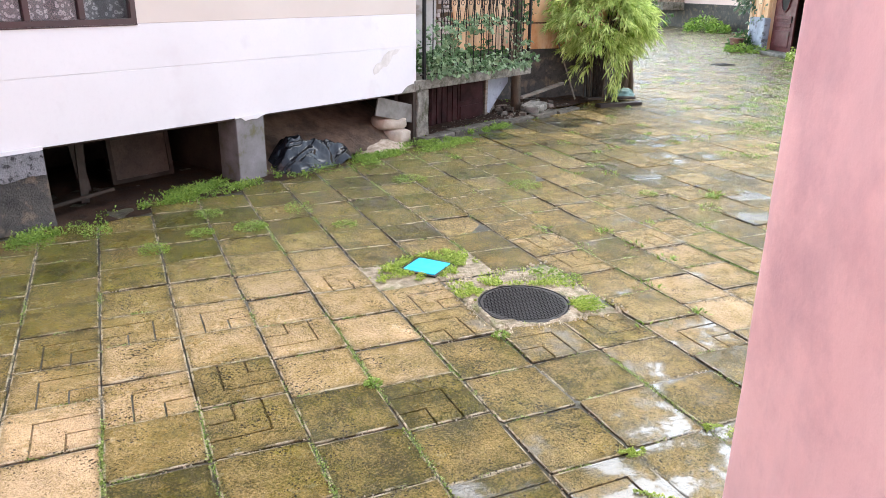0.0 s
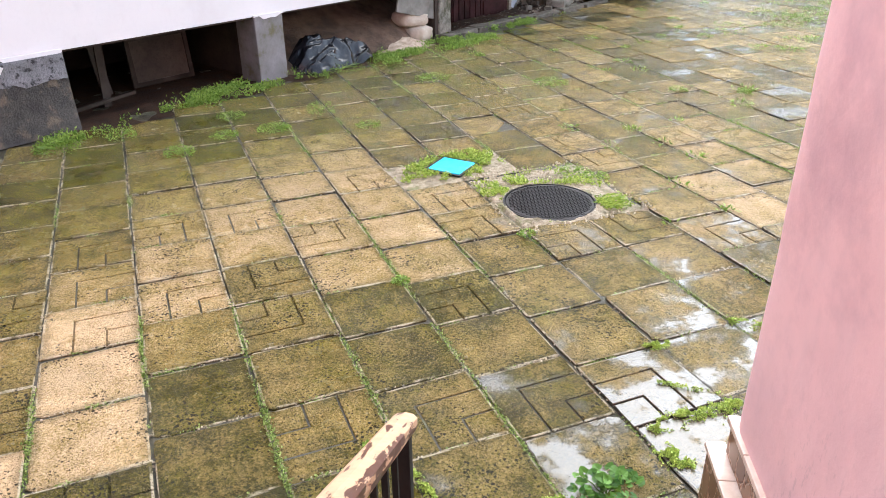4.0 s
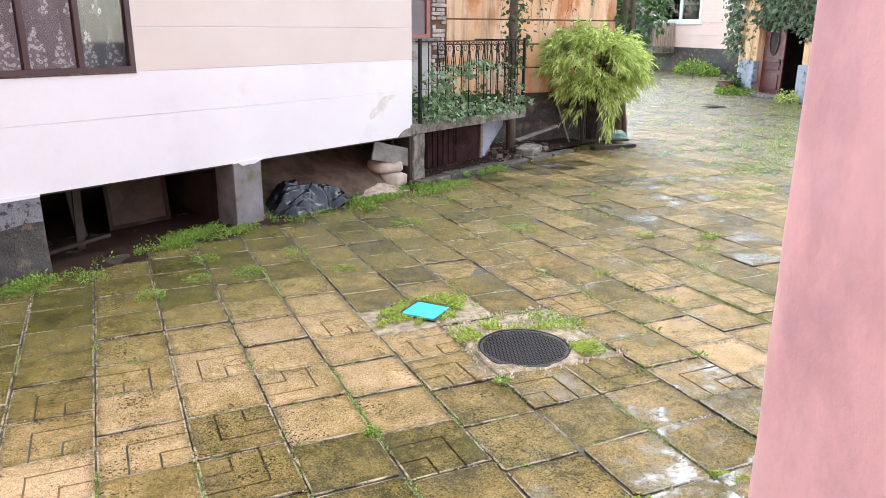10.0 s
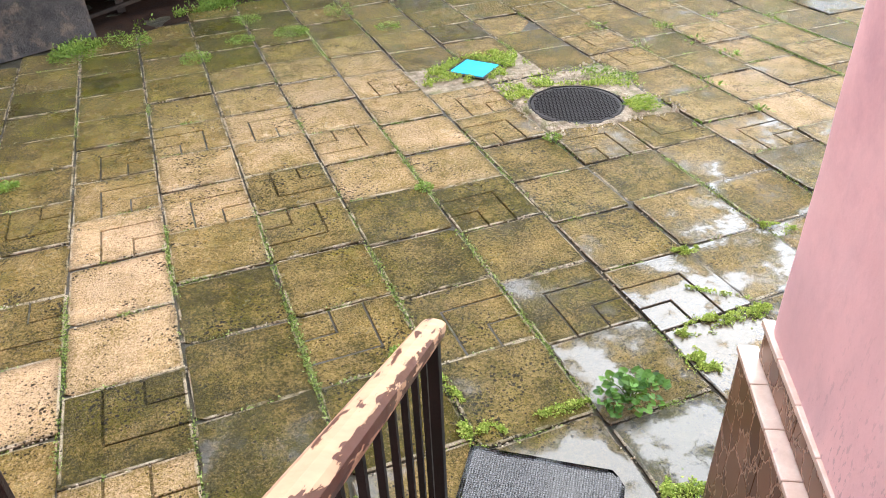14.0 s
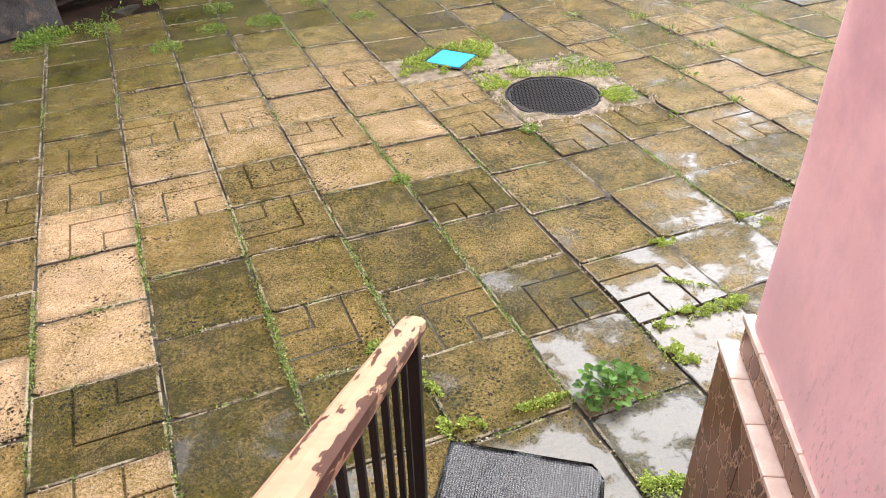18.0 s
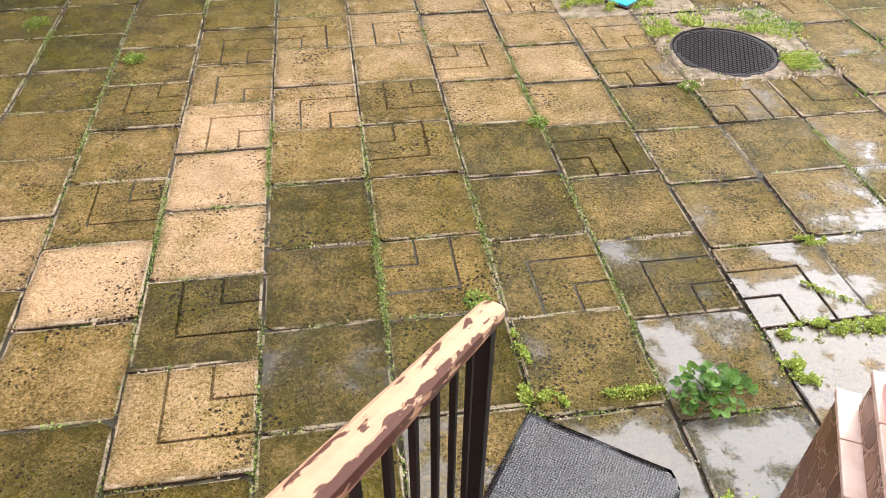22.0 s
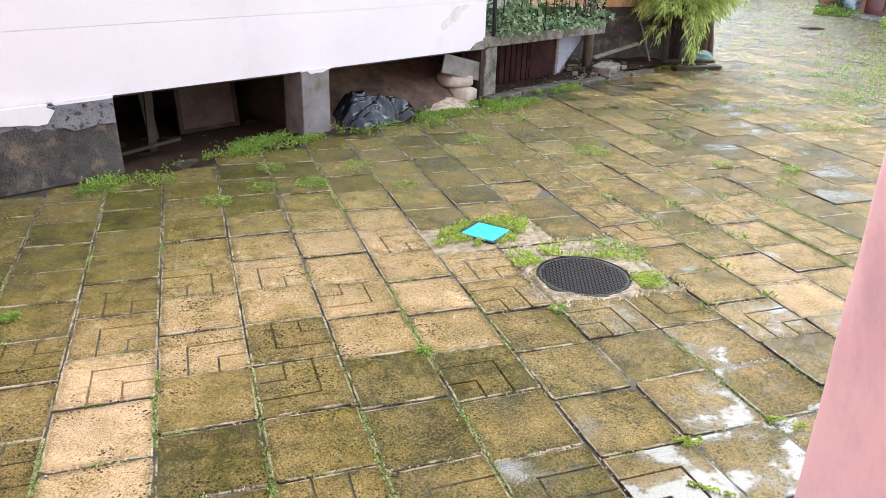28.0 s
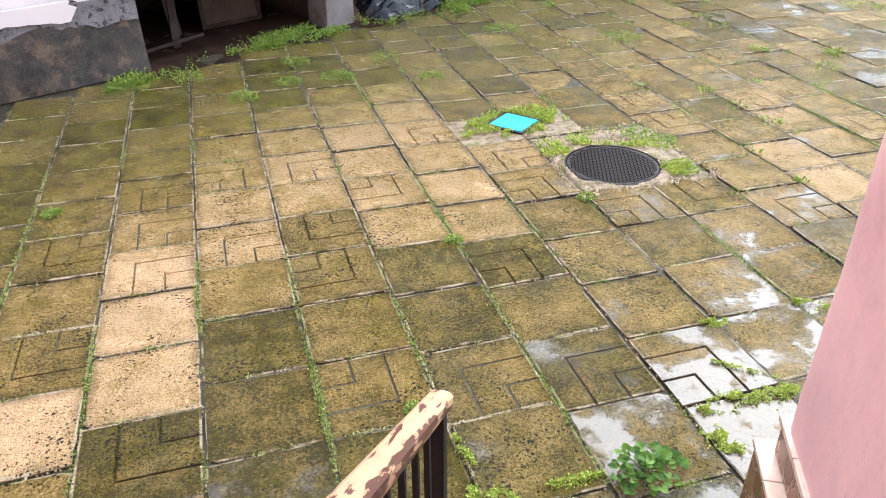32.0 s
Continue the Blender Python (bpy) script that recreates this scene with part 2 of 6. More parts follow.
    for scale, amount, dark in ((38.0, 0.92, True), (90.0, 0.9, True), (150.0, 0.5, False)):
        if not dark:
            patchy = rng(tex(5.1, 6.0, 0.75), 0.36, 0.62, 0.36, 0.06)
        spot = rng(mth("SUBTRACT", patchy, dots(scale)), 0.0, 0.06)
        col = mix(mth("MULTIPLY", spot, amount), col, (0.016, 0.013, 0.006) if dark else (0.50, 0.38, 0.22))
    col = mix(mth("MULTIPLY", rng(grit, 0.565, 0.63), 0.85), col, (0.02, 0.016, 0.007))
    # flanks and grooves painted darker with depth, for joint shade as well as soil
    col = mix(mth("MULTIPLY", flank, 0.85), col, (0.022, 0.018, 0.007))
    # rain film: damp everywhere, ragged pools on the slabs that lie low
    film = mth("ADD", low, mth("MULTIPLY", mth("SUBTRACT", tex(2.6, 7.0, 0.6), 0.5), 1.5))
    film = mth("ADD", film, mth("MULTIPLY", mth("SUBTRACT", grain, 0.5), 0.12))
    film = mth("ADD", film, mth("MULTIPLY", apart, -0.3))
    pool = rng(film, 0.52, 0.70)
    damp = rng(film, 0.0, 0.5)
    soaked = mix(mth("ADD", mth("MULTIPLY", damp, 0.18), mth("MULTIPLY", pool, 0.68)), col, (0.022, 0.02, 0.017))
    l.new(soaked, bs.inputs["Base Color"])
    wet = mth("SUBTRACT", 0.30, mth("MULTIPLY", damp, 0.17))
    l.new(mth("ADD", mth("MULTIPLY", wet, mth("SUBTRACT", 1.0, pool)), mth("MULTIPLY", pool, 0.05)), bs.inputs["Roughness"])
    l.new(mth("ADD", mth("ADD", mth("MULTIPLY", damp, 0.34), 0.17), mth("MULTIPLY", pool, 0.03)), bs.inputs["Specular IOR Level"])
    bp = n.new("ShaderNodeBump")
    bp.inputs["Distance"].default_value = 0.020
    l.new(mth("SUBTRACT", 1.0, mth("MULTIPLY", pool, 0.87)), bp.inputs["Strength"])
    l.new(mth("ADD", mth("ADD", grain, mth("MULTIPLY", tex(14.0, 3.0, 0.6), 1.0)), mth("MULTIPLY", grit, 0.35)), bp.inputs["Height"])
    l.new(bp.outputs[0], bs.inputs["Normal"])
    return mt


SLAB = slab_material()
SOIL = surface("joint_soil", (0.018, 0.015, 0.008), (0.06, 0.053, 0.028), 0.12, 60, (0.3, 0.8), 0.8, 0.02, stain=(0.11, 0.11, 0.05), stain_size=0.1, stain_cut=0.56)
WHITE = surface("white_plaster", (0.665, 0.640, 0.642), (0.625, 0.600, 0.600), 1.4, 25, (0.75, 0.9), 0.12, 0.01, stain=(0.605, 0.572, 0.574), stain_size=0.9, stain_cut=0.56, spots=0.1)
CREAM = surface("cream_plaster", (0.575, 0.505, 0.45), (0.535, 0.465, 0.41), 1.2, 25, (0.75, 0.9), 0.12, 0.01, stain=(0.51, 0.44, 0.38), stain_size=1.3, stain_cut=0.6, spots=0.06)
GREYPLINTH = surface("grey_wet_render", (0.012, 0.010, 0.008), (0.065, 0.058, 0.050), 0.13, 30, (0.4, 0.75), 0.7, 0.025, stain=(0.12, 0.092, 0.06), stain_size=0.22, stain_cut=0.52)
PIERGREY = surface("grey_pier_render", (0.20, 0.19, 0.195), (0.12, 0.115, 0.10), 0.3, 35, (0.6, 0.85), 0.4, 0.015, stain=(0.11, 0.105, 0.045), stain_size=0.3, stain_cut=0.54)
ORANGE = surface("ochre_plaster", (0.78, 0.57, 0.37), (0.66, 0.37, 0.17), 0.6, 20, (0.7, 0.9), 0.3, 0.015, stain=(0.55, 0.22, 0.08), stain_size=0.7, stain_cut=0.5, stretch=(1, 1, 0.5), drip=(0.16, 0.095, 0.055))
# core tone darker than the courses, so the scored joints read dark
DARKJOINT = surface("dark_plaster_joint", (0.17, 0.10, 0.05), (0.09, 0.055, 0.03), 0.3, 30)
SPECKLED = surface("speckled_grey_paint", (0.20, 0.20, 0.215), (0.12, 0.12, 0.125), 0.2, 40, (0.5, 0.8), 0.8, 0.02, stain=(0.02, 0.02, 0.022), stain_size=0.05, stain_cut=0.53, spots=0.8)
PINK = surface("pink_painted_plaster", (0.82, 0.51, 0.505), (0.87, 0.565, 0.555), 0.35, 18, (0.55, 0.75), 0.12, 0.02, stain=(0.67, 0.41, 0.425), stain_size=0.8, stain_cut=0.56, spots=0.1)
def mouldy_pink(mt):
    """Grey smears and small upright flecks of mould over the low part of the painted wall."""
    n, l = mt.node_tree.nodes, mt.node_tree.links
    bs = n["Principled BSDF"]
    src = bs.inputs["Base Color"].links[0].from_socket
    geo = n.new("ShaderNodeNewGeometry")

    def rng(sock, lo, hi, a=0.0, b=1.0):
        r = n.new("ShaderNodeMapRange")
        for k, v in ((1, lo), (2, hi), (3, a), (4, b)):
            r.inputs[k].default_value = v
        l.new(sock, r.inputs[0])
        return r.outputs[0]

    def tex(scale, stretch, detail=5.0):
        mp = n.new("ShaderNodeMapping")
        mp.inputs["Scale"].default_value = stretch
        l.new(geo.outputs["Position"], mp.inputs["Vector"])
        t = n.new("ShaderNodeTexNoise")
        t.inputs["Scale"].default_value = scale
        t.inputs["Detail"].default_value = detail
        t.inputs["Roughness"].default_value = 0.6
        l.new(mp.outputs[0], t.inputs["Vector"])
        return t.outputs[0]

    def mul(x, y):
        m = n.new("ShaderNodeMath")
        m.operation = "MULTIPLY"
        for k, v in ((0, x), (1, y)):
            if isinstance(v, float):
                m.inputs[k].default_value = v
            else:
                l.new(v, m.inputs[k])
        return m.outputs[0]

    def over(f, x, y):
        m = n.new("ShaderNodeMix")
        m.data_type = "RGBA"
        l.new(f, m.inputs[0])
        l.new(x, m.inputs[6])
        m.inputs[7].default_value = (*y, 1)
        return m.outputs[2]

    xyz = n.new("ShaderNodeSeparateXYZ")
    l.new(geo.outputs["Position"], xyz.inputs[0])
    reach = mul(mul(rng(xyz.outputs[2], 1.5, 1.0), rng(xyz.outputs[1], -2.0, -2.5)), rng(tex(2.2, (1, 1, 0.7)), 0.38, 0.62))
    flecks = mul(rng(tex(75.0, (1, 1, 0.42), 3.0), 0.58, 0.64), reach)
    col = over(mul(rng(tex(1.7, (1, 1, 0.6)), 0.46, 0.66), 0.5), src, (0.50, 0.36, 0.39))
    col = over(mul(rng(tex(9.0, (1, 1, 0.5)), 0.50, 0.66), mul(reach, 0.35)), col, (0.42, 0.29, 0.31))
    col = over(mul(flecks, 0.75), col, (0.20, 0.13, 0.14))
    l.new(col, bs.inputs["Base Color"])


mouldy_pink(PINK)
FARPINK = surface("pale_pink_plaster", (0.72, 0.55, 0.47), (0.66, 0.48, 0.42), 2.0, 15, (0.8, 0.9), 0.1, 0.01, spots=0.1)
# near-black render that carries the shade of the hollow, cellar and hall
DARKVOID = surface("shade_dark_render", (0.035, 0.028, 0.024), (0.075, 0.058, 0.047), 0.5, 25, (0.8, 0.95), 0.4, 0.02, spec=0.1)

# ---- the yard's paving ----
TILE = 0.5
ground = raw("ground", [(-60, -60, -0.012), (120, -60, -0.012), (120, 120, -0.012), (-60, 120, -0.012)], [(0, 1, 2, 3)], SOIL)
tagged(ground, "dark wet soil under and between the paving slabs", "ground", kind="structure")
START = {-1: 0.63, 0: 0.13, 1: 0.55, 2: 0.84, 3: 0.83, 4: 0.70, 5: 0.55, 6: 0.30, 7: 0.35, 8: 0.35, 9: 0.72, 10: 0.07, 11: 0.30}

# tone per slab; columns 2-6 from row 2 paled for wet glare
TONES = {-1: {-1: 0.75, 0: 0.55, 1: 0.45}, 0: {-2: 0.5, -1: 0.9, 0: 0.5, 1: 0.44, 2: 0.44, 3: 0.42, 4: 0.42},
         1: {-3: 0.64, -2: 0.34, -1: 0.82, 0: 0.9, 1: 0.8, 2: 0.62, 3: 0.42, 4: 0.42, 5: 0.48},
         2: {-3: 0.28, -2: 0.30, -1: 0.24, 0: 0.53, 1: 0.70, 2: 0.72, 3: 0.65, 4: 0.59, 5: 0.53},
         3: {-3: 0.30, -2: 0.48, -1: 0.40, 0: 0.38, 1: 0.48, 2: 0.66, 3: 0.71, 4: 0.63, 5: 0.59},
         4: {-3: 0.44, -2: 0.44, -1: 0.38, 0: 0.30, 1: 0.58, 2: 0.66, 3: 0.72, 4: 0.74, 5: 0.67, 6: 0.59},
         5: {-3: 0.40, -2: 0.36, -1: 0.44, 0: 0.28, 1: 0.58, 2: 0.72, 3: 0.70, 4: 0.72, 5: 0.74, 6: 0.66},
         6: {-2: 0.42, -1: 0.46, 0: 0.46, 1: 0.45, 2: 0.61, 3: 0.68, 4: 0.67}, 7: {-2: 0.42, -1: 0.50, 0: 0.40, 1: 0.49, 5: 0.50},
         8: {-1: 0.5, 0: 0.5, 1: 0.46, 3: 0.42, 4: 0.42}, 9: {-1: 0.42, 0: 0.52, 1: 0.48, 2: 0.48, 3: 0.52},
         10: {1: 0.72, 2: 0.7, 3: 0.54, 4: 0.4, 5: 0.44}, 11: {1: 0.64, 2: 0.62, 3: 0.64, 4: 0.62}}
WET = {(6, -2): 0.74, (5, -3): 0.66, (6, -3): 0.76, (7, -2): 0.66, (7, -1): 0.56, (7, 0): 0.40, (6, -1): 0.36, (8, -1): 0.58, (8, 0): 0.5, (9, 0): 0.55, (9, 1): 0.42, (10, 1): 0.40,
       (2, -2): 0.34, (2, -3): 0.46, (2, -1): 0.34, (1, -2): 0.32, (4, -3): 0.40, (8, 1): 0.36, (10, 2): 0.38, (8, -2): 0.66, (4, -4): 0.70, (5, -4): 0.60, (3, -4): 0.5, (6, -4): 0.60, (3, -3): 0.3, (5, -2): 0.40, (9, -1): 0.52, (10, 0): 0.56}
GROOVED = {(3, 0): 1, (3, 1): 0, (3, 3): 3, (4, 2): 1, (0, 0): 0, (0, 2): 0, (1, -3): 0, (1, -2): 0, (1, 1): 3, (1, 2): 3, (1, 3): 3, (2, 1): 3, (2, 3): 2, (3, -2): 1, (4, -2): 3, (5, -2): 3, (5, 0): 2, (5, 4): 3,
           (6, -2): 2, (6, -4): 3, (7, 1): 2, (8, 1): 0, (6, 3): 3, (6, 2): 2, (9, 0): 3, (9, 3): 0, (9, 4): 0, (7, 6): 1, (9, 6): 1, (11, 4): 2, (12, 6): 0}


def flat_block(outline, z0, z1, bm, edge=0.004):
    """A block over an outline in x, y, its top edge taken in a little."""
    n = len(outline)
    low = [bm.verts.new((x, y, z0)) for x, y in outline]
    mid = [bm.verts.new((x, y, z1 - edge)) for x, y in outline]
    cx, cy = sum(p[0] for p in outline) / n, sum(p[1] for p in outline) / n
    top = []
    for k, (x, y) in enumerate(outline):
        ax, ay = outline[k - 1]
        bx, by = outline[(k + 1) % n]
        d0, d1 = Vector((x - ax, y - ay)).normalized(), Vector((bx - x, by - y)).normalized()
        inward = Vector((-d0.y - d1.y, d0.x + d1.x))
        top.append(bm.verts.new((x + inward.x * edge, y + inward.y * edge, z1)))
    for a, b in ((low, mid), (mid, top)):
        for k in range(n):
            bm.faces.new((a[k], a[(k + 1) % n], b[(k + 1) % n], b[k]))
    bm.faces.new(top)


def slab_mesh(kind, seed):
    """A worn paving slab about its middle: kind 0 plain, 1 with two nested corner grooves."""
    rnd = random.Random(seed)
    bm = bmesh.new()
    h = 0.2458
    j = [rnd.uniform(-0.004, 0.004) for _ in range(8)]
    c = [(-h + j[0], -h + j[1]), (h + j[2], -h + j[3]), (h + j[4], h + j[5]), (-h + j[6], h + j[7])]
    if kind == 0:
        worn = []
        for k in range(4):
            (ax, ay), (bx, by) = c[k], c[(k + 1) % 4]
            cut = rnd.choice((0.02, 0.03, 0.05, 0.09))
            for u in (cut, 0.17, 0.3, 0.42, 0.56, 0.69, 0.83, 1 - rnd.choice((0.02, 0.03, 0.06))):
                push = rnd.uniform(-0.004, 0.002) - (0.006 if rnd.random() < 0.1 else 0)
                worn.append((ax + (bx - ax) * u + (by - ay) / (2 * h) * push, ay + (by - ay) * u - (bx - ax) / (2 * h) * push))
        flat_block(worn, -0.045, 0.0, bm, 0.0035)
    else:
        g = 0.0105
        a, b = -h + 2 * h * 0.33, -h + 2 * h * 0.67
        flat_block(c, -0.045, -0.010, bm, 0.003)
        flat_block([c[0], c[1], (h, a - g), (a - g, a - g), (a - g, h), c[3]], -0.012, 0.0, bm, 0.003)
        flat_block([(a, a), (h, a), (h, b - g), (b - g, b - g), (b - g, h), (a, h)], -0.012, 0.0, bm, 0.003)
        flat_block([(b, b), (h, b), c[2], (b, h)], -0.012, 0.0, bm, 0.003)
    me = bpy.data.meshes.new("paving_slab")
    bm.to_mesh(me)
    bm.free()
    me.materials.append(SLAB)
    return me


PLAIN = [slab_mesh(0, k) for k in range(12)]
GROOVE = [slab_mesh(1, 40 + k) for k in range(4)]


def column_x(c):
    """Where the joint before a column of slabs lies; those past the fifth are a little wider."""
    return c * TILE if c < 6 else 5 * TILE + (c - 5) * TILE * 1.009


def column_start(c):
    return START.get(c, (c * 0.37 + 0.11 * (c % 5)) % 1.0)


def paved_over(x, y):
    """Where slabs are missing: the concrete round the two covers, the step block, the house."""
    if 3.5 < x < 4.54 and 1.15 < y < 2.18:
        return True
    if 3.0 < x < 4.02 and 2.15 < y < 2.69:
        return True
    return False


def behind_walls(x, y):
    s = (x - 0.6) * 0.891 + (y - 4.95) * 0.454
    d = -(x - 0.6) * 0.454 + (y - 4.95) * 0.891
    return d > -0.3 and s < 8.6 or d > 0.1 and s < 9.5


def in_yard(x, y):
    """Clear of the pink wall, the steps and the entrance wall."""
    lx, ly = (x - 2.5) * 0.4602 + (y + 1.75) * 0.8878, -(x - 2.5) * 0.8878 + (y + 1.75) * 0.4602
    return lx > 0.05 or lx > -0.28 and 0.1 < ly or ly > 1.05 and lx > -1.8


rnd = random.Random(7)
rest_verts, rest_faces = [], []
NEAR_SLABS = []
for c in range(-9, 64):
    for r in range(-9, 66):
        X, Y = column_x(c) / 2 + column_x(c + 1) / 2, (column_start(c) + r + 0.5) * TILE
        if behind_walls(X, Y) or paved_over(X, Y):
            continue
        if not in_yard(X, Y):
            continue
        if -4 <= c <= 13 and -4 <= r <= 12:
            NEAR_SLABS.append((c, r, X, Y))
        elif Y - X * 0.2 < 30:
            h, z = 0.2425, rnd.uniform(-0.006, 0.004)
            i = len(rest_verts)
            for zz, k in ((-0.04, 1.0), (z, 1.0), (z + 0.004, 0.97)):
                for sx, sy in ((-1, -1), (1, -1), (1, 1), (-1, 1)):
                    rest_verts.append((X + sx * h * k, Y + sy * h * k, zz + rnd.uniform(-0.002, 0.002)))
            for q in (0, 4):
                for k in range(4):
                    rest_faces.append((i + q + k, i + q + (k + 1) % 4, i + q + 4 + (k + 1) % 4, i + q + 4 + k))
            rest_faces.append((i + 8, i + 9, i + 10, i + 11))

# ---- the white house on its piers ----
HM = pose(0.6, 4.95, 0, 0, 0, 27)
HOUSE_L, HOUSE_R, HOUSE_TOP, HOUSE_LOW = -9.0, 5.40, 7.0, 0.75
WIN = (-1.52, 1.13, 1.84, 3.35)


def rect_ring(bm, x0, x1, z0, z1, w, y0, y1, m):
    """A frame of four bars round an opening."""
    box(x0, x1, y0, y1, z0, z0 + w, m, 0, bm)
    box(x0, x1, y0, y1, z1 - w, z1, m, 0, bm)
    box(x0, x0 + w, y0, y1, z0 + w, z1 - w, m, 0, bm)
    box(x1 - w, x1, y0, y1, z0 + w, z1 - w, m, 0, bm)
    return bm


house_wall = thing("wall_house", "white plastered house front with scored courses on grey piers", "wall", kind="structure")
bm = bmesh.new()
courses = [0.75, 1.395, 1.84, 2.28, 2.78, 3.35, 3.9, 4.5, 5.1, 5.7, 6.3, 7.0]
box(HOUSE_L, HOUSE_R - 0.004, 0.008, 0.30, HOUSE_LOW + 0.004, WIN[2], HM, 0, bm)
box(HOUSE_L, WIN[0], 0.008, 0.30, WIN[2], WIN[3], HM, 0, bm)
box(WIN[1], HOUSE_R - 0.004, 0.008, 0.30, WIN[2], WIN[3], HM, 0, bm)
box(HOUSE_L, HOUSE_R - 0.004, 0.008, 0.30, WIN[3], HOUSE_TOP, HM, 0, bm)
part("wall_core", bm, WHITE, house_wall)
for z0, z1 in zip(courses, courses[1:]):
    spans = [(HOUSE_L, HOUSE_R)]
    if WIN[2] - 0.01 <= z0 < WIN[3] - 0.01:
        spans = [(HOUSE_L, WIN[0]), (WIN[1], HOUSE_R)]
    for s0, s1 in spans:
        part("plaster_course", box(s0, s1, 0.0, 0.012, z0 + (0 if z0 < 0.8 else 0.004), z1 - 0.004, HM, 0.003), WHITE if z0 < 1.8 else CREAM, house_wall)
part("side_wall", box(HOUSE_R - 0.3, HOUSE_R - 0.004, 0.302, 5.2, HOUSE_LOW, HOUSE_TOP, HM), WHITE, house_wall)
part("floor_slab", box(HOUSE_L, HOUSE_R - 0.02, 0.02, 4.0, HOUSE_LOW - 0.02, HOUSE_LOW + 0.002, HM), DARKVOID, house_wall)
part("roof", box(HOUSE_L - 0.3, HOUSE_R + 0.3, -0.4, 5.4, HOUSE_TOP + 0.004, HOUSE_TOP + 0.25, HM), GREYPLINTH, house_wall)

PALERENDER = surface("pale_grey_render", (0.58, 0.54, 0.49), (0.44, 0.41, 0.37), 0.4, 25, (0.7, 0.9), 0.4, 0.015, stain=(0.3, 0.25, 0.2), stain_size=0.4, stain_cut=0.57)
# ---- the ochre wing behind the balcony ----
OY = 10.6
ochre = thing("wall_ochre", "weathered ochre plaster wing with scored courses and grey plinth", "wall", kind="structure")
bm = bmesh.new()
box(3.0, 6.3, OY + 0.01, OY + 0.3, 0, 7.2, None, 0, bm)
box(6.3, 7.08, OY + 0.01, OY + 0.3, 0, 2.1, None, 0, bm)
box(6.3, 7.08, OY + 0.01, OY + 0.3, 4.0, 7.2, None, 0, bm)
box(7.08, 11.35, OY + 0.01, OY + 0.3, 0, 7.2, None, 0, bm)
part("wall_core", bm, DARKJOINT, ochre)
part("return_wall", box(11.05, 11.34, OY + 0.302, OY + 6, 0, 7.2), ORANGE, ochre)
for x0_, x1_, z0_, z1_ in ((3.0, 6.28, 1.0, 7.2), (6.284, 7.1, 1.0, 2.025), (6.284, 7.1, 4.02, 7.2)):
    part("pale_render", box(x0_, x1_, OY - 0.010, OY + 0.008, z0_, z1_, None, 0.003), PALERENDER, ochre)
oz = [1.0, 1.52, 1.98, 2.45, 2.92, 3.4, 3.9, 4.4, 4.9, 5.6, 6.4, 7.2]
for z0, z1 in zip(oz, oz[1:]):
    part("plaster_course", box(7.42, 11.352, OY - 0.012, OY + 0.008, z0 + 0.014, z1 - 0.014, None, 0.004), ORANGE, ochre)

# ---- far end of the yard ----
FM = pose(31.3, 26.5, 0, 0, 0, 84) @ Matrix.Diagonal((1, -1, 1, 1))
far_wall = thing("wall_far_house", "pale pink plastered house with grey plinth across the yard's end", "wall", kind="structure")
DM = pose(23.16, 17.43, 0, 0, 0, 70) @ Matrix.Diagonal((1, -1, 1, 1))
door_wall = thing("wall_door_house", "ochre house front with an ivy-hung doorway", "wall", kind="structure")

# ---- the pink wall beside the steps ----
PM = pose(2.50, -1.75, 0, 0, 0, 62.6)
pink_wall = thing("wall_pink", "pink painted rough plaster wall beside the steps", "wall", kind="structure")


# ---- more materials ----
MAROON = surface("maroon_window_paint", (0.045, 0.012, 0.013), (0.03, 0.009, 0.01), 0.3, 40, (0.35, 0.55), 0.15, 0.005)
# door red darkened to carry the shadow of the doorway
REDDOOR = surface("shaded_red_door_paint", (0.105, 0.018, 0.02), (0.07, 0.013, 0.014), 0.25, 30, (0.4, 0.65), 0.25, 0.008, stain=(0.06, 0.03, 0.025), stain_size=0.3, stain_cut=0.6)
CONCRETE = surface("old_concrete", (0.27, 0.245, 0.205), (0.11, 0.10, 0.08), 0.12, 40, (0.5, 0.85), 0.8, 0.03, stain=(0.055, 0.055, 0.025), stain_size=0.25, stain_cut=0.52)
PATCH = surface("rough_cement_patch", (0.42, 0.335, 0.225), (0.13, 0.10, 0.055), 0.10, 45, (0.3, 0.7), 0.9, 0.03, stain=(0.16, 0.15, 0.05), stain_size=0.2, stain_cut=0.52)
# sand heap kept dark brown; the spill in front of it is paler
SAND = surface("dark_brown_sand", (0.17, 0.105, 0.065), (0.06, 0.038, 0.025), 0.25, 26, (0.8, 0.95), 1.0, 0.05)
DIRTYSTONE = surface("muddy_kerb_stone", (0.12, 0.10, 0.075), (0.05, 0.042, 0.03), 0.25, 35, (0.4, 0.8), 0.7, 0.025, stain=(0.28, 0.25, 0.2), stain_size=0.2, stain_cut=0.58)
IRON = surface("black_wrought_iron", (0.008, 0.0075, 0.0075), (0.018, 0.014, 0.012), 0.2, 60, (0.5, 0.7), 0.3, 0.004, spec=0.2)
CAST = surface("wet_cast_iron", (0.016, 0.015, 0.016), (0.03, 0.028, 0.029), 0.15, 50, (0.35, 0.55), 0.3, 0.006, spec=0.14)
BLUE = surface("turquoise_painted_steel", (0.0, 0.52, 0.78), (0.0, 0.46, 0.72), 0.1, 50, (0.3, 0.5), 0.1, 0.003, stain=(0.02, 0.4, 0.62), stain_size=0.05, stain_cut=0.66)
BAG = surface("black_plastic_sheet", (0.006, 0.006, 0.008), (0.010, 0.010, 0.012), 0.2, 14, (0.16, 0.26), 0.06, 0.01, spec=0.32)
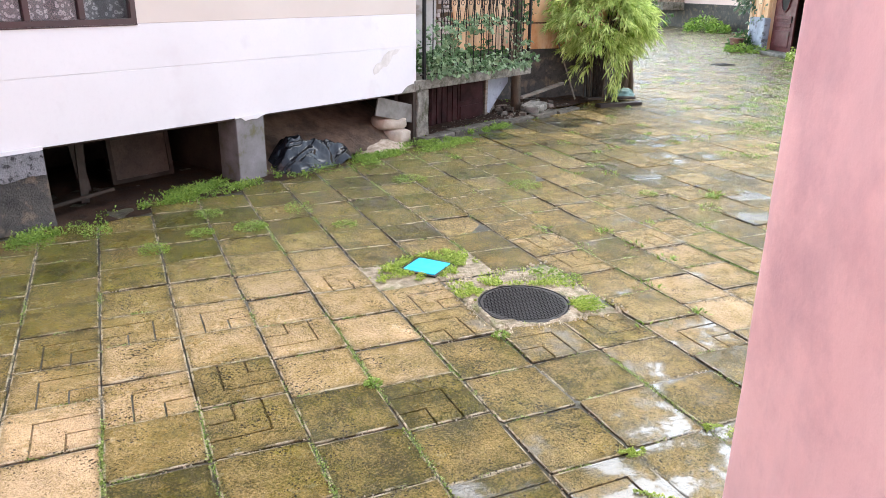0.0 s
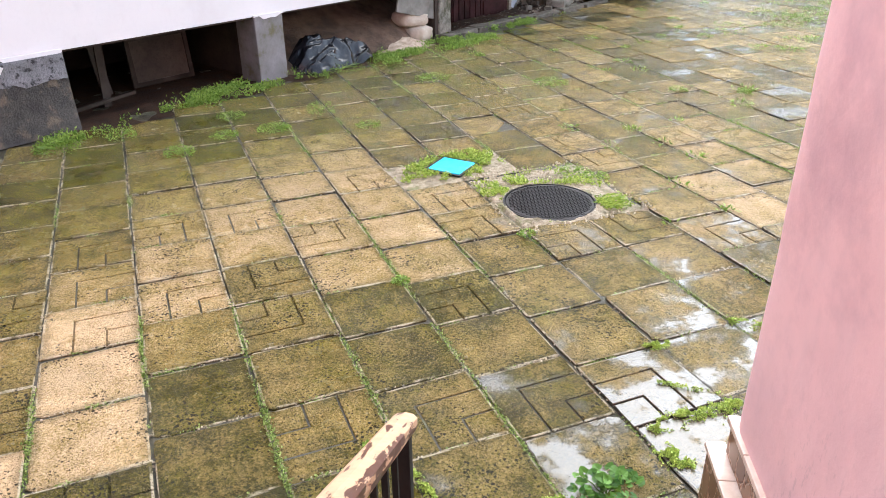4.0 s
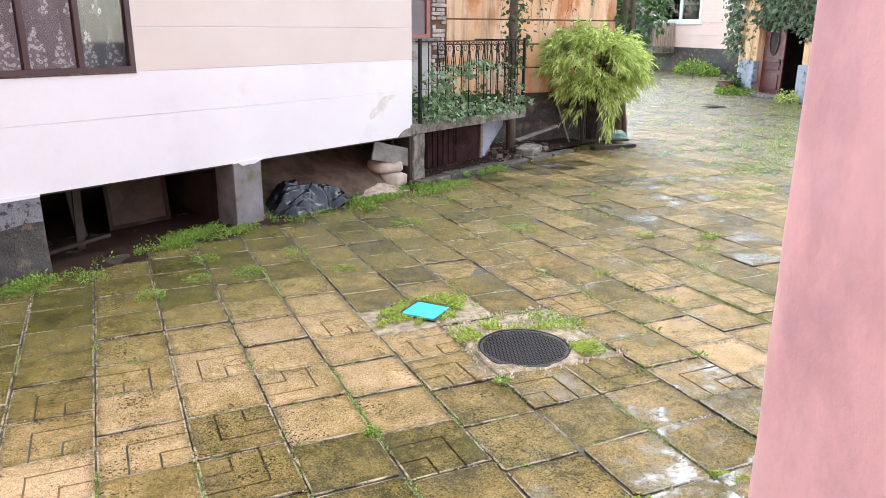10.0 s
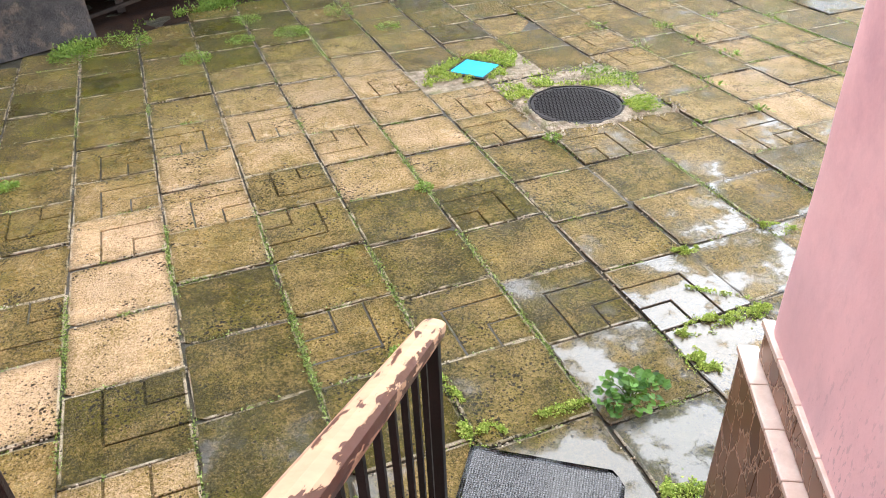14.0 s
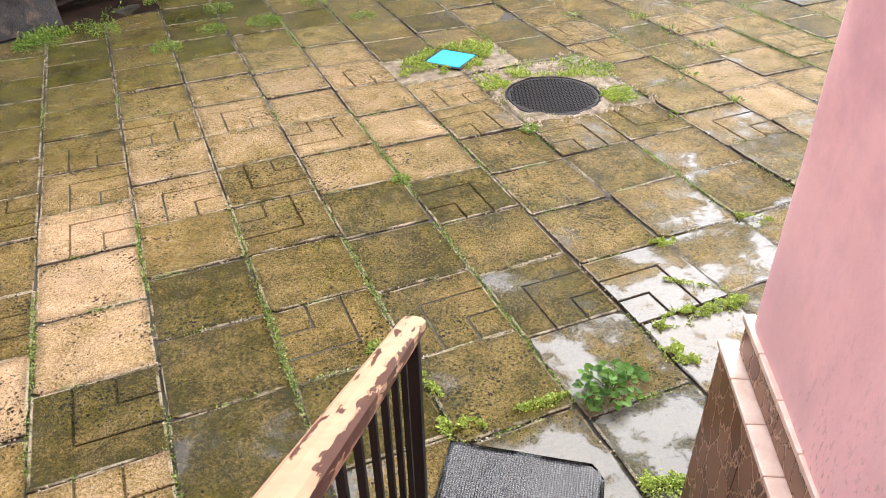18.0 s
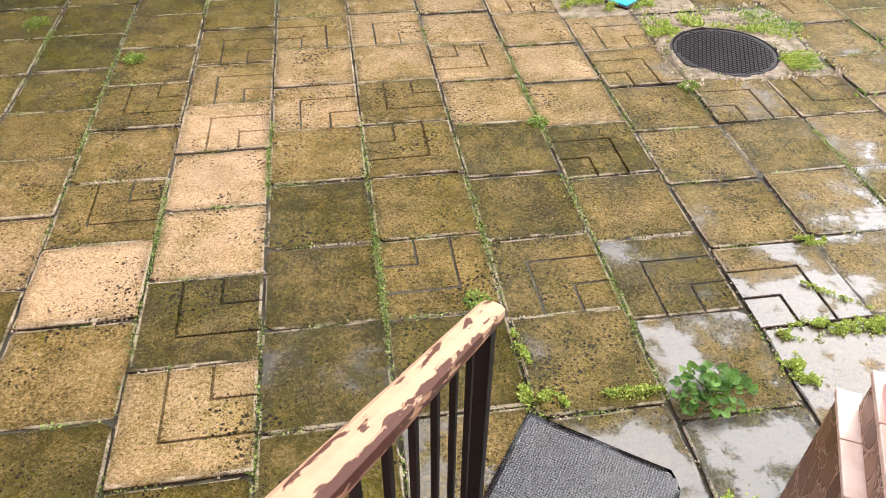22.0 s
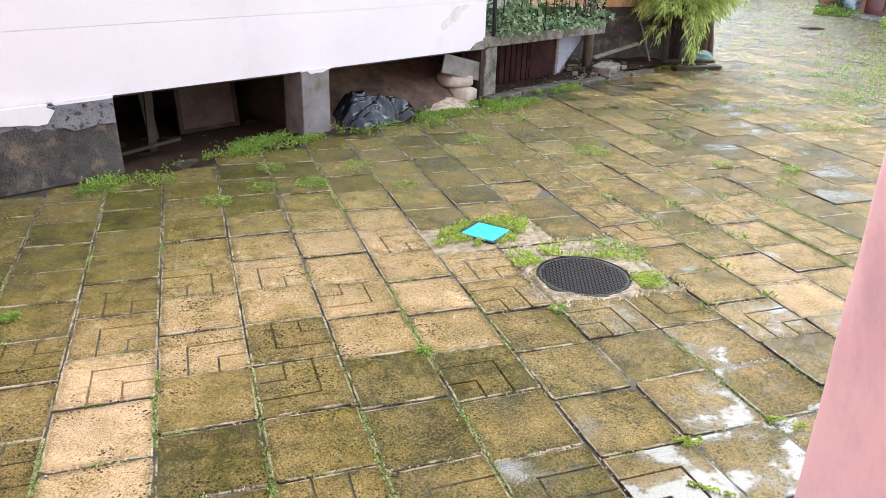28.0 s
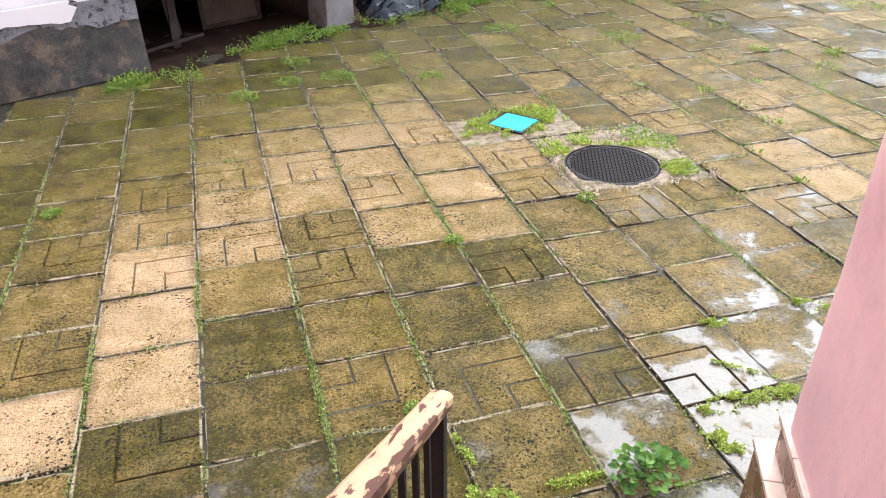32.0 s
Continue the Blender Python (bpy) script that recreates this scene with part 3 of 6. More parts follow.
OLDWOOD = surface("grey_weathered_wood", (0.25, 0.21, 0.17), (0.15, 0.12, 0.09), 0.2, 35, (0.6, 0.85), 0.5, 0.01, stretch=(1, 1, 5))
# tone lowered to near-black to keep the hollow dark; planks and canes share it
DARKWOOD = surface("near_black_wood", (0.04, 0.028, 0.020), (0.022, 0.016, 0.012), 0.2, 35, (0.5, 0.8), 0.5, 0.01, spec=0.2)
PALEBOARD = surface("grey_plank", (0.20, 0.185, 0.165), (0.11, 0.10, 0.085), 0.2, 30, (0.6, 0.8), 0.3, 0.01)
SACK = surface("pale_cement_sack", (0.44, 0.37, 0.30), (0.28, 0.22, 0.165), 0.25, 40, (0.7, 0.9), 0.4, 0.015)
BARK = surface("brown_bark", (0.12, 0.085, 0.055), (0.07, 0.05, 0.035), 0.1, 40, (0.7, 0.9), 0.8, 0.02, stretch=(1, 1, 0.3))
BRICK = surface("pale_broken_brick", (0.44, 0.30, 0.23), (0.52, 0.41, 0.34), 0.12, 35, (0.6, 0.85), 0.8, 0.02, stain=(0.10, 0.075, 0.055), stain_size=0.1, stain_cut=0.53, vary=0.3)
OLDBRICK = surface("whitewashed_brick", (0.55, 0.47, 0.42), (0.42, 0.33, 0.28), 0.1, 40, (0.7, 0.9), 0.6, 0.015, vary=0.2)
TERRACOTTA = surface("terracotta", (0.17, 0.075, 0.045), (0.12, 0.055, 0.035), 0.1, 40, (0.6, 0.8), 0.3, 0.005)
WHITEFRAME = surface("white_plastic_frame", (0.8, 0.8, 0.8), (0.75, 0.75, 0.76), 0.5, 20, (0.3, 0.4), 0.05, 0.003, spots=0.05)
BLUEGREY = surface("blue_grey_limewash", (0.34, 0.37, 0.43), (0.25, 0.27, 0.31), 0.35, 30, (0.7, 0.9), 0.4, 0.015, stain=(0.09, 0.085, 0.085), stain_size=0.3, stain_cut=0.55)
# earth also lowered to keep the hollow dark; the balcony bed shares it
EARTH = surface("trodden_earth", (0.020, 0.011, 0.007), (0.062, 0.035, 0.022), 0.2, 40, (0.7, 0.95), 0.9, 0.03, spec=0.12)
# dark grey tone keeps the room dim behind the net
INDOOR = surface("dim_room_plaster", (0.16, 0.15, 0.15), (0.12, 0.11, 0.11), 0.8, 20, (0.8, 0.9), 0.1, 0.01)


def leaf_material(name, a, b, rough=0.42):
    mt = bpy.data.materials.new(name)
    mt.use_nodes = True
    n, l = mt.node_tree.nodes, mt.node_tree.links
    bs = n["Principled BSDF"]
    geo = n.new("ShaderNodeNewGeometry")
    m = n.new("ShaderNodeMix")
    m.data_type = "RGBA"
    m.inputs[6].default_value, m.inputs[7].default_value = (*a, 1), (*b, 1)
    l.new(geo.outputs["Random Per Island"], m.inputs[0])
    l.new(m.outputs[2], bs.inputs["Base Color"])
    bs.inputs["Roughness"].default_value = rough
    bs.inputs["Specular IOR Level"].default_value = 0.22
    tr = n.new("ShaderNodeBsdfTranslucent")
    l.new(m.outputs[2], tr.inputs["Color"])
    mx = n.new("ShaderNodeMixShader")
    mx.inputs[0].default_value = 0.35
    l.new(bs.outputs[0], mx.inputs[1])
    l.new(tr.outputs[0], mx.inputs[2])
    l.new(mx.outputs[0], n["Material Output"].inputs[0])
    return mt


WEED = leaf_material("fresh_weed_green", (0.10, 0.20, 0.025), (0.34, 0.47, 0.10))
MOSS = leaf_material("pale_joint_moss", (0.09, 0.15, 0.02), (0.42, 0.52, 0.17), 0.7)
BROADLEAF = leaf_material("fresh_broad_leaf", (0.022, 0.075, 0.010), (0.14, 0.29, 0.045))
LUSHMOSS = leaf_material("lush_moss", (0.14, 0.24, 0.02), (0.54, 0.63, 0.16), 0.7)
DARKLEAF = leaf_material("dark_leaf_green", (0.03, 0.075, 0.022), (0.085, 0.16, 0.05))
GREYLEAF = leaf_material("soft_grey_green_leaf", (0.07, 0.14, 0.055), (0.36, 0.47, 0.28))
BAMBOO = leaf_material("bamboo_leaf_green", (0.22, 0.34, 0.04), (0.82, 0.90, 0.36))
IVY = leaf_material("ivy_green", (0.04, 0.08, 0.045), (0.24, 0.31, 0.20), 0.35)


def glass_material():
    mt = bpy.data.materials.new("window_glass")
    mt.use_nodes = True
    n, l = mt.node_tree.nodes, mt.node_tree.links
    gl = n.new("ShaderNodeBsdfGlossy")
    gl.inputs["Roughness"].default_value = 0.02
    tr = n.new("ShaderNodeBsdfTransparent")
    tr.inputs[0].default_value = (0.85, 0.87, 0.88, 1)
    fr = n.new("ShaderNodeFresnel")
    fr.inputs[0].default_value = 1.5
    mx = n.new("ShaderNodeMixShader")
    l.new(fr.outputs[0], mx.inputs[0])
    l.new(tr.outputs[0], mx.inputs[1])
    l.new(gl.outputs[0], mx.inputs[2])
    l.new(mx.outputs[0], n["Material Output"].inputs[0])
    return mt


GLASS = glass_material()


def lace_material():
    """A grey net curtain woven with sprays of white flowers along the hem and sprigs above."""
    mt = bpy.data.materials.new("lace_net")
    mt.use_nodes = True
    n, l = mt.node_tree.nodes, mt.node_tree.links
    bs = n["Principled BSDF"]
    tc = n.new("ShaderNodeTexCoord")
    xyz = n.new("ShaderNodeSeparateXYZ")
    l.new(tc.outputs["Object"], xyz.inputs[0])
    s, z = xyz.outputs[0], xyz.outputs[2]

    def mth(op, x, y=0.0, c=0.0):
        m = n.new("ShaderNodeMath")
        m.operation = op
        for k, v in ((0, x), (1, y), (2, c)):
            if isinstance(v, (int, float)):
                m.inputs[k].default_value = v
            else:
                l.new(v, m.inputs[k])
        return m.outputs[0]

    def rng(src, lo, hi, a=0.0, b=1.0):
        r = n.new("ShaderNodeMapRange")
        for k, v in ((1, lo), (2, hi), (3, a), (4, b)):
            r.inputs[k].default_value = v
        l.new(src, r.inputs[0])
        return r.outputs[0]

    wob = n.new("ShaderNodeTexNoise")
    wob.inputs["Scale"].default_value = 14
    wob.inputs["Detail"].default_value = 3
    l.new(tc.outputs["Object"], wob.inputs["Vector"])
    shake = mth("MULTIPLY", mth("SUBTRACT", wob.outputs[0], 0.5), 0.5)

    def row(z0, z1, phase, wide):
        away = mth("ABSOLUTE", mth("SUBTRACT", mth("FRACT", mth("ADD", mth("DIVIDE", s, 0.25), phase)), 0.5))
        body = mth("MULTIPLY", rng(z, z0, z0 + 0.05), rng(z, z0 + 0.05, z1, wide, 0.02))
        inside = mth("SUBTRACT", mth("ADD", body, mth("MULTIPLY", shake, rng(body, 0.0, 0.05))), away)
        return rng(inside, 0.0, 0.05)

    shape = mth("MAXIMUM", row(1.87, 2.30, 0.54, 0.42), mth("MAXIMUM", row(2.36, 2.56, 0.05, 0.22), row(2.72, 2.9, 0.54, 0.22)))
    shape = mth("MAXIMUM", shape, row(3.02, 3.2, 0.05, 0.22))
    vo = n.new("ShaderNodeTexVoronoi")
    vo.inputs["Scale"].default_value = 24
    l.new(tc.outputs["Object"], vo.inputs["Vector"])
    d = vo.outputs["Distance"]
    petal = mth("MAXIMUM", mth("MULTIPLY", rng(d, 0.16, 0.24), rng(d, 0.52, 0.42)), rng(d, 0.1, 0.05))
    weave = mth("ADD", mth("MULTIPLY", shape, mth("ADD", mth("MULTIPLY", petal, 0.62), 0.12)), mth("MULTIPLY", wob.outputs[0], 0.06))
    m = n.new("ShaderNodeMix")
    m.data_type = "RGBA"
    m.inputs[6].default_value, m.inputs[7].default_value = (0.15, 0.135, 0.14, 1), (0.85, 0.78, 0.78, 1)
    l.new(weave, m.inputs[0])
    l.new(m.outputs[2], bs.inputs["Base Color"])
    bs.inputs["Roughness"].default_value = 0.9
    return mt


LACE = lace_material()


def leaves(name, pts, tips, size, ratio, material, parent=None, seed=1, droop=0.15):
    """Many small folded leaves in one mesh: at pts, pointing along tips, size long, ratio wide."""
    r = np.random.RandomState(seed)
    pts, tips = np.asarray(pts, float), np.asarray(tips, float)
    n = len(pts)
    tips = tips / np.maximum(np.linalg.norm(tips, axis=1), 1e-6)[:, None]
    side = np.cross(tips, r.normal(size=(n, 3)))
    side /= np.maximum(np.linalg.norm(side, axis=1), 1e-6)[:, None]
    up = np.cross(side, tips)
    ln = np.broadcast_to(size, (n,)) * r.uniform(0.6, 1.3, n)
    w = ln * ratio * 0.5
    mid = pts + tips * (ln * 0.45)[:, None]
    v = np.empty((n, 5, 3))
    v[:, 0] = pts
    v[:, 1] = mid + side * w[:, None] + up * (w * 0.35)[:, None]
    v[:, 2] = pts + tips * ln[:, None] - np.array([0, 0, 1]) * (ln * droop)[:, None]
    v[:, 3] = mid - side * w[:, None] + up * (w * 0.35)[:, None]
    v[:, 4] = mid
    i = np.arange(n)[:, None] * 5
    f = np.concatenate([i + [0, 4, 1], i + [1, 4, 2], i + [0, 3, 4], i + [4, 3, 2]], 1).reshape(-1, 3)
    me = bpy.data.meshes.new(name)
    me.from_pydata(v.reshape(-1, 3).tolist(), [], f.tolist())
    me.materials.append(material)
    ob = new(name, me)
    if parent is not None:
        ob.parent = parent
    return ob


def HP(s, d, z):
    """A place given along the house front, into the house and up."""
    return HM @ Vector((s, d, z))


# ---- window of the white house ----
win = thing("window_1", "wide maroon-framed window with lace net curtains", "window", kind="structure")
x0, x1, z0, z1 = WIN
part("window_frame", rect_ring(bmesh.new(), x0, x1, z0, z1, 0.055, -0.004, 0.07, HM), MAROON, win)
for s in (-1.0, -0.45, 0.08, 0.585):
    part("mullion", box(s - 0.03, s + 0.03, 0.0, 0.06, z0 + 0.055, z1 - 0.055, HM, 0.006), MAROON, win)
edges = [x0 + 0.055, -1.03, -0.97, -0.48, -0.42, 0.05, 0.11, 0.555, 0.615, x1 - 0.055]
for a, b in zip(edges[::2], edges[1::2]):
    p = part("pane", box(a - 0.005, b + 0.005, 0.03, 0.036, z0 + 0.05, z1 - 0.05, HM), GLASS, win)
    p.visible_shadow = False
part("sill", box(x0, x1, -0.012, 0.05, z0 - 0.012, z0 - 0.002, HM, 0.003), MAROON, win)
for s0, s1 in ((x0, x0 + 0.03), (x1 - 0.03, x1)):
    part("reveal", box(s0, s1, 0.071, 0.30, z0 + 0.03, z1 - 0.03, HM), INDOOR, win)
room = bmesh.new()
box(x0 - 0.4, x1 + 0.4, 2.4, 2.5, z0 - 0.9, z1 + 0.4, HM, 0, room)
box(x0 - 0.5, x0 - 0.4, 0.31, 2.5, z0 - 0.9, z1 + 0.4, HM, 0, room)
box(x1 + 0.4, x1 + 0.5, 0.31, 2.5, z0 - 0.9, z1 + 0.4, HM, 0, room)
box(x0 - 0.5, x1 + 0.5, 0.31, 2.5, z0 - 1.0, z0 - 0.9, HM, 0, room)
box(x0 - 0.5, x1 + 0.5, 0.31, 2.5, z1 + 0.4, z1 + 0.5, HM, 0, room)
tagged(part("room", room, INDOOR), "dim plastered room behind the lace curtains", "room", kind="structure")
bm = bmesh.new()
cols = 90
grid = []
for k in range(cols + 1):
    s = x0 + 0.02 + (x1 - x0 - 0.04) * k / cols
    d = 0.16 + 0.018 * math.sin(k * 0.9) + 0.01 * math.sin(k * 0.37)
    grid.append([bm.verts.new((s, d, z)) for z in (z0 + 0.03, z0 + 0.7, z1 - 0.02)])
for a, b in zip(grid, grid[1:]):
    for k in range(2):
        bm.faces.new((a[k], b[k], b[k + 1], a[k + 1]))
cur = part("lace_curtain", bm, LACE, None, smooth=True)
cur.matrix_world = HM
tagged(cur, "grey lace net curtain with white woven flowers", "curtain")

outl = [(4.50, 1.12), (4.56, 1.20), (4.66, 1.22), (4.72, 1.31), (4.82, 1.36), (4.95, 1.375), (5.05, 1.37), (4.98, 1.31), (4.9, 1.3), (4.86, 1.23), (4.78, 1.15), (4.7, 1.15), (4.6, 1.08), (4.52, 1.06)]
part("peeled_plaster", prism(outl, 0.004, HM @ pose(0, -0.004, 0)), surface("bare_lime_render", (0.50, 0.46, 0.42), (0.66, 0.62, 0.59), 0.1, 40, (0.8, 0.9), 0.5, 0.01), house_wall)

# ---- under the house: plinth, piers, hollow ----
plinth = thing("house_plinth", "damp grey rendered plinth with flaking white plaster edge", "plinth", kind="structure")
bm = bmesh.new()
n = 60
verts, faces = [], []
rows_z = [0.0, 0.12, 0.3, 0.5, 0.65, 0.748]
for k in range(n + 1):
    s = HOUSE_L + (0.0 - HOUSE_L) * k / n
    for j, z in enumerate(rows_z):
        out = -0.035 - 0.05 * (1 - z / 0.75) - 0.03 * noise.noise(Vector((s * 1.7, z * 4, 1.3))) - (0.04 if j == 0 else 0) * abs(noise.noise(Vector((s * 3, 0, 7))))
        verts.append(HP(s, out, z))
for k in range(n):
    for j in range(len(rows_z) - 1):
        i = k * len(rows_z) + j
        faces.append((i, i + len(rows_z), i + len(rows_z) + 1, i + 1))
raw("render_face", verts, faces, GREYPLINTH, plinth, smooth=True)
part("plinth_core", box(HOUSE_L, 0.0, -0.03, 0.3, -0.02, 0.746, HM), GREYPLINTH, plinth)
# ragged band of speckled old paint along the plinth's top
outl = []
s = HOUSE_L
while s < -0.02:
    outl.append((s, 0.52 + 0.08 * noise.noise(Vector((s * 2.9, 4.2, 5))) + 0.05 * noise.noise(Vector((s * 11, 1.2, 5)))))
    s += 0.05
outl += [(-0.01, 0.5), (-0.01, 0.735), (HOUSE_L, 0.735)]
part("old_paint", prism(outl, 0.05, HM @ pose(0, -0.064, 0)), SPECKLED, plinth)
# ragged skirt of white plaster
outl = [(HOUSE_L, 0.76)]
k = 0
s = HOUSE_L
while s < -0.62:
    outl.append((s, 0.615 + 0.05 * noise.noise(Vector((s * 2.3, 0.2, 5))) + 0.02 * noise.noise(Vector((s * 9, 1.2, 5)))))
    s += 0.09
outl += [(-0.58, 0.66), (-0.55, 0.70), (-0.62, 0.735), (-0.6, 0.76)]
part("plaster_skirt", prism(outl, 0.06, HM @ pose(0, -0.085, 0)), WHITE, plinth)
outl = [(-0.55, 0.752), (-0.5, 0.72), (-0.3, 0.735), (-0.12, 0.728), (0.0, 0.74), (0.0, 0.77), (-0.55, 0.77)]
part("plaster_flake", prism(outl, 0.03, HM @ pose(0, -0.045, 0)), WHITE, plinth)

pier = thing("house_pier", "square grey rendered pier holding up the house front", "pier", kind="structure")
part("shaft", box(2.2, 2.6, -0.012, 0.36, -0.03, 0.748, HM, 0.012), PIERGREY, pier)
outl = [(2.19, 0.765), (2.19, 0.745), (2.27, 0.752), (2.33, 0.71), (2.42, 0.72), (2.5, 0.715), (2.57, 0.742), (2.62, 0.75), (2.62, 0.765)]
part("plaster_cap", prism(outl, 0.02, HM @ pose(0, -0.022, 0)), WHITE, pier)

hollow = thing("cellar_hollow", "hollow under the house with an earth floor, walls coloured dark for its shade", "cellar", kind="structure")
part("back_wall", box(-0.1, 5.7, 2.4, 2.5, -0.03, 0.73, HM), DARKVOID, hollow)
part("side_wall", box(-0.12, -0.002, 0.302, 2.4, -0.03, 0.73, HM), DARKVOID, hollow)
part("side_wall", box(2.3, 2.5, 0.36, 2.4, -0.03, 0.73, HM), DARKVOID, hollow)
# two closing walls, added to hide the limewash behind the post
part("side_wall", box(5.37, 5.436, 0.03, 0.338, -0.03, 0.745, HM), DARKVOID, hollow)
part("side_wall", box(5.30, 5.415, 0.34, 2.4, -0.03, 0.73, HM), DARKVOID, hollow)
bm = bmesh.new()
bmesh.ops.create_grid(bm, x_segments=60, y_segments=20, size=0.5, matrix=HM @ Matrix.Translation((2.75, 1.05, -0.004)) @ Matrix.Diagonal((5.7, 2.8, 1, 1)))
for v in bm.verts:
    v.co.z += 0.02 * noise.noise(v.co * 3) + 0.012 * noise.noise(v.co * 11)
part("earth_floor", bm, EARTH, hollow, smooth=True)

panel = thing("framed_panel", "old framed wooden panel leaning in the dark hollow", "panel", HM @ pose(1.08, 0.85, 0.0, -6))
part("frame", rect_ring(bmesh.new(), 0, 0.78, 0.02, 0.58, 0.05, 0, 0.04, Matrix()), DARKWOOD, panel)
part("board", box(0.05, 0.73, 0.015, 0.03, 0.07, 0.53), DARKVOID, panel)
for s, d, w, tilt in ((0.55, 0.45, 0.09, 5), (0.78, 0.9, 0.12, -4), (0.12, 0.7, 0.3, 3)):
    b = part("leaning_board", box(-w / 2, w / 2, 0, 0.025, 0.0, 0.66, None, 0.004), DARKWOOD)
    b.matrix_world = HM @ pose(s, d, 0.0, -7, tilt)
    tagged(b, "dark board leaning under the house", "board", "boards under the house")
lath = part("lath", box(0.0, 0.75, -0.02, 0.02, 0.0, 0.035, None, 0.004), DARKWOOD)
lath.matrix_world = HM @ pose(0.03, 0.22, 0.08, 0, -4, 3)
tagged(lath, "weathered lath lying across the hollow's mouth", "lath")
# sand heap, plastic sheet, sacks, plank
bm = bmesh.new()
bmesh.ops.create_grid(bm, x_segments=50, y_segments=26, size=0.5, matrix=Matrix.Translation((3.95, 0.75, 0)) @ Matrix.Diagonal((2.7, 1.5, 1, 1)))
for v in bm.verts:
    x, y = v.co.x, v.co.y
    h = 0.58 * max(0, min(1, (y - 0.02) / 1.0)) + 0.12 * math.exp(-((x - 4.7) ** 2 / 0.3 + (y - 0.3) ** 2 / 0.12))
    v.co.z = h + 0.035 * noise.noise(v.co * 4) + 0.015 * noise.noise(v.co * 14)
sand = part("sand_heap", bm, SAND, None, smooth=True)
sand.matrix_world = HM
spill = bmesh.new()
bmesh.ops.create_grid(spill, x_segments=30, y_segments=20, size=0.5, matrix=Matrix.Translation((4.7, 0.06, 0)) @ Matrix.Diagonal((1.0, 0.8, 1, 1)))
for v in spill.verts:
    e = ((v.co.x - 4.7) / 0.5) ** 2 + ((v.co.y - 0.06) / 0.4) ** 2
    v.co.z = -0.02 + 0.17 * max(0, 1 - e + 0.5 * noise.noise(v.co * 4)) * (0.5 + 0.9 * max(0, v.co.y + 0.23)) + 0.02 * noise.noise(v.co * 9)
spill = part("sand_spill", spill, surface("pale_sand", (0.50, 0.40, 0.30), (0.26, 0.19, 0.125), 0.07, 50, (0.8, 0.95), 0.7, 0.02), None, smooth=True)
spill.matrix_world = HM
tagged(spill, "pale sand spilling onto the paving", "sand", kind="stuff")
tagged(sand, "heap of dark brown sand sloping out from under the house", "sand", kind="stuff")


def crumpled(sx, sy, sz, seed, sub=5, sharp=0.35):
    """A crumpled heap of sheeting, flat underneath."""
    bm = bmesh.new()
    bmesh.ops.create_icosphere(bm, subdivisions=sub, radius=1)
    for v in bm.verts:
        p = v.co.copy()
        q = p * 1.6 + Vector((seed, seed * 2, 0))
        ridge = 1 - abs(noise.noise(q * 0.95)) * 2.4
        ridge2 = 1 - abs(noise.noise(q * 2.1 + Vector((4, 1, 2)))) * 2
        r = 0.68 + sharp * (0.75 * abs(ridge) ** 2 * (1 if ridge > 0 else -1) + 0.36 * ridge2)
        v.co = Vector((p.x * sx * r, p.y * sy * r, max(-0.02, p.z * sz * r)))
    return bm


def sheeting(w, dp, h, seed):
    """A heaped sheet: broad billows broken by sharp creases, its rim gathered to the ground."""
    bm = bmesh.new()
    bmesh.ops.create_grid(bm, x_segments=110, y_segments=80, size=0.5)
    for v in bm.verts:
        u, q = v.co.x * 2, v.co.y * 2
        away = math.sqrt(u * u + q * q)
        swing = 1 + 0.25 * noise.noise(Vector((math.atan2(q, u) * 1.3, seed, 2)))
        dome = max(0.0, 1 - (away / swing) ** 2.2)
        p = Vector((u * 1.0, q * 2.0, seed))
        fold = 1 - abs(noise.noise(p * 1.1 + Vector((0, 0, 3)))) * 2.6
        crease = 1 - abs(noise.noise(p * 2.3 + noise.noise_vector(p) * 0.8)) * 2.2
        fine = 1 - abs(noise.noise(p * 5.2 + Vector((seed, 1, 0)))) * 2
        z = h * dome ** 0.7 * (0.66 + 0.26 * fold + 0.22 * crease + 0.05 * fine)
        v.co = Vector((u * w * (1 - 0.12 * away) + 0.03 * crease, q * dp + 0.03 * fold, max(0.0, z) + 0.01))
    return bm


bag = thing("plastic_sheet", "crumpled glossy black plastic sheet heaped against the pier", "plastic sheet", HM @ pose(3.22, 0.10, 0.0))
part("crumple", sheeting(0.56, 0.36, 0.34, 3.3), BAG, bag, smooth=True)
p = part("crumple", sheeting(0.42, 0.30, 0.24, 8.1), BAG, bag, smooth=True)
p.location = (0.42, -0.06, 0.0)
p = part("fold", sheeting(0.34, 0.22, 0.16, 5.7), BAG, bag, smooth=True)
p.location = (-0.18, -0.16, 0.0)


def sack_mesh(sx, sy, sz, seed):
    """A filled sack lying flat: a puffed cushion with soft creases."""
    bm = bmesh.new()
    bmesh.ops.create_icosphere(bm, subdivisions=4, radius=1)
    for v in bm.verts:
        p = v.co.copy()
        q = Vector([math.copysign(abs(c) ** 0.62, c) for c in p])
        crease = 0.05 * noise.noise(p * 2.3 + Vector((seed, 0, 0))) + 0.025 * noise.noise(p * 7 + Vector((0, seed, 0)))
        v.co = Vector((q.x * sx, q.y * sy, q.z * sz)) * (1 + crease)
    return bm


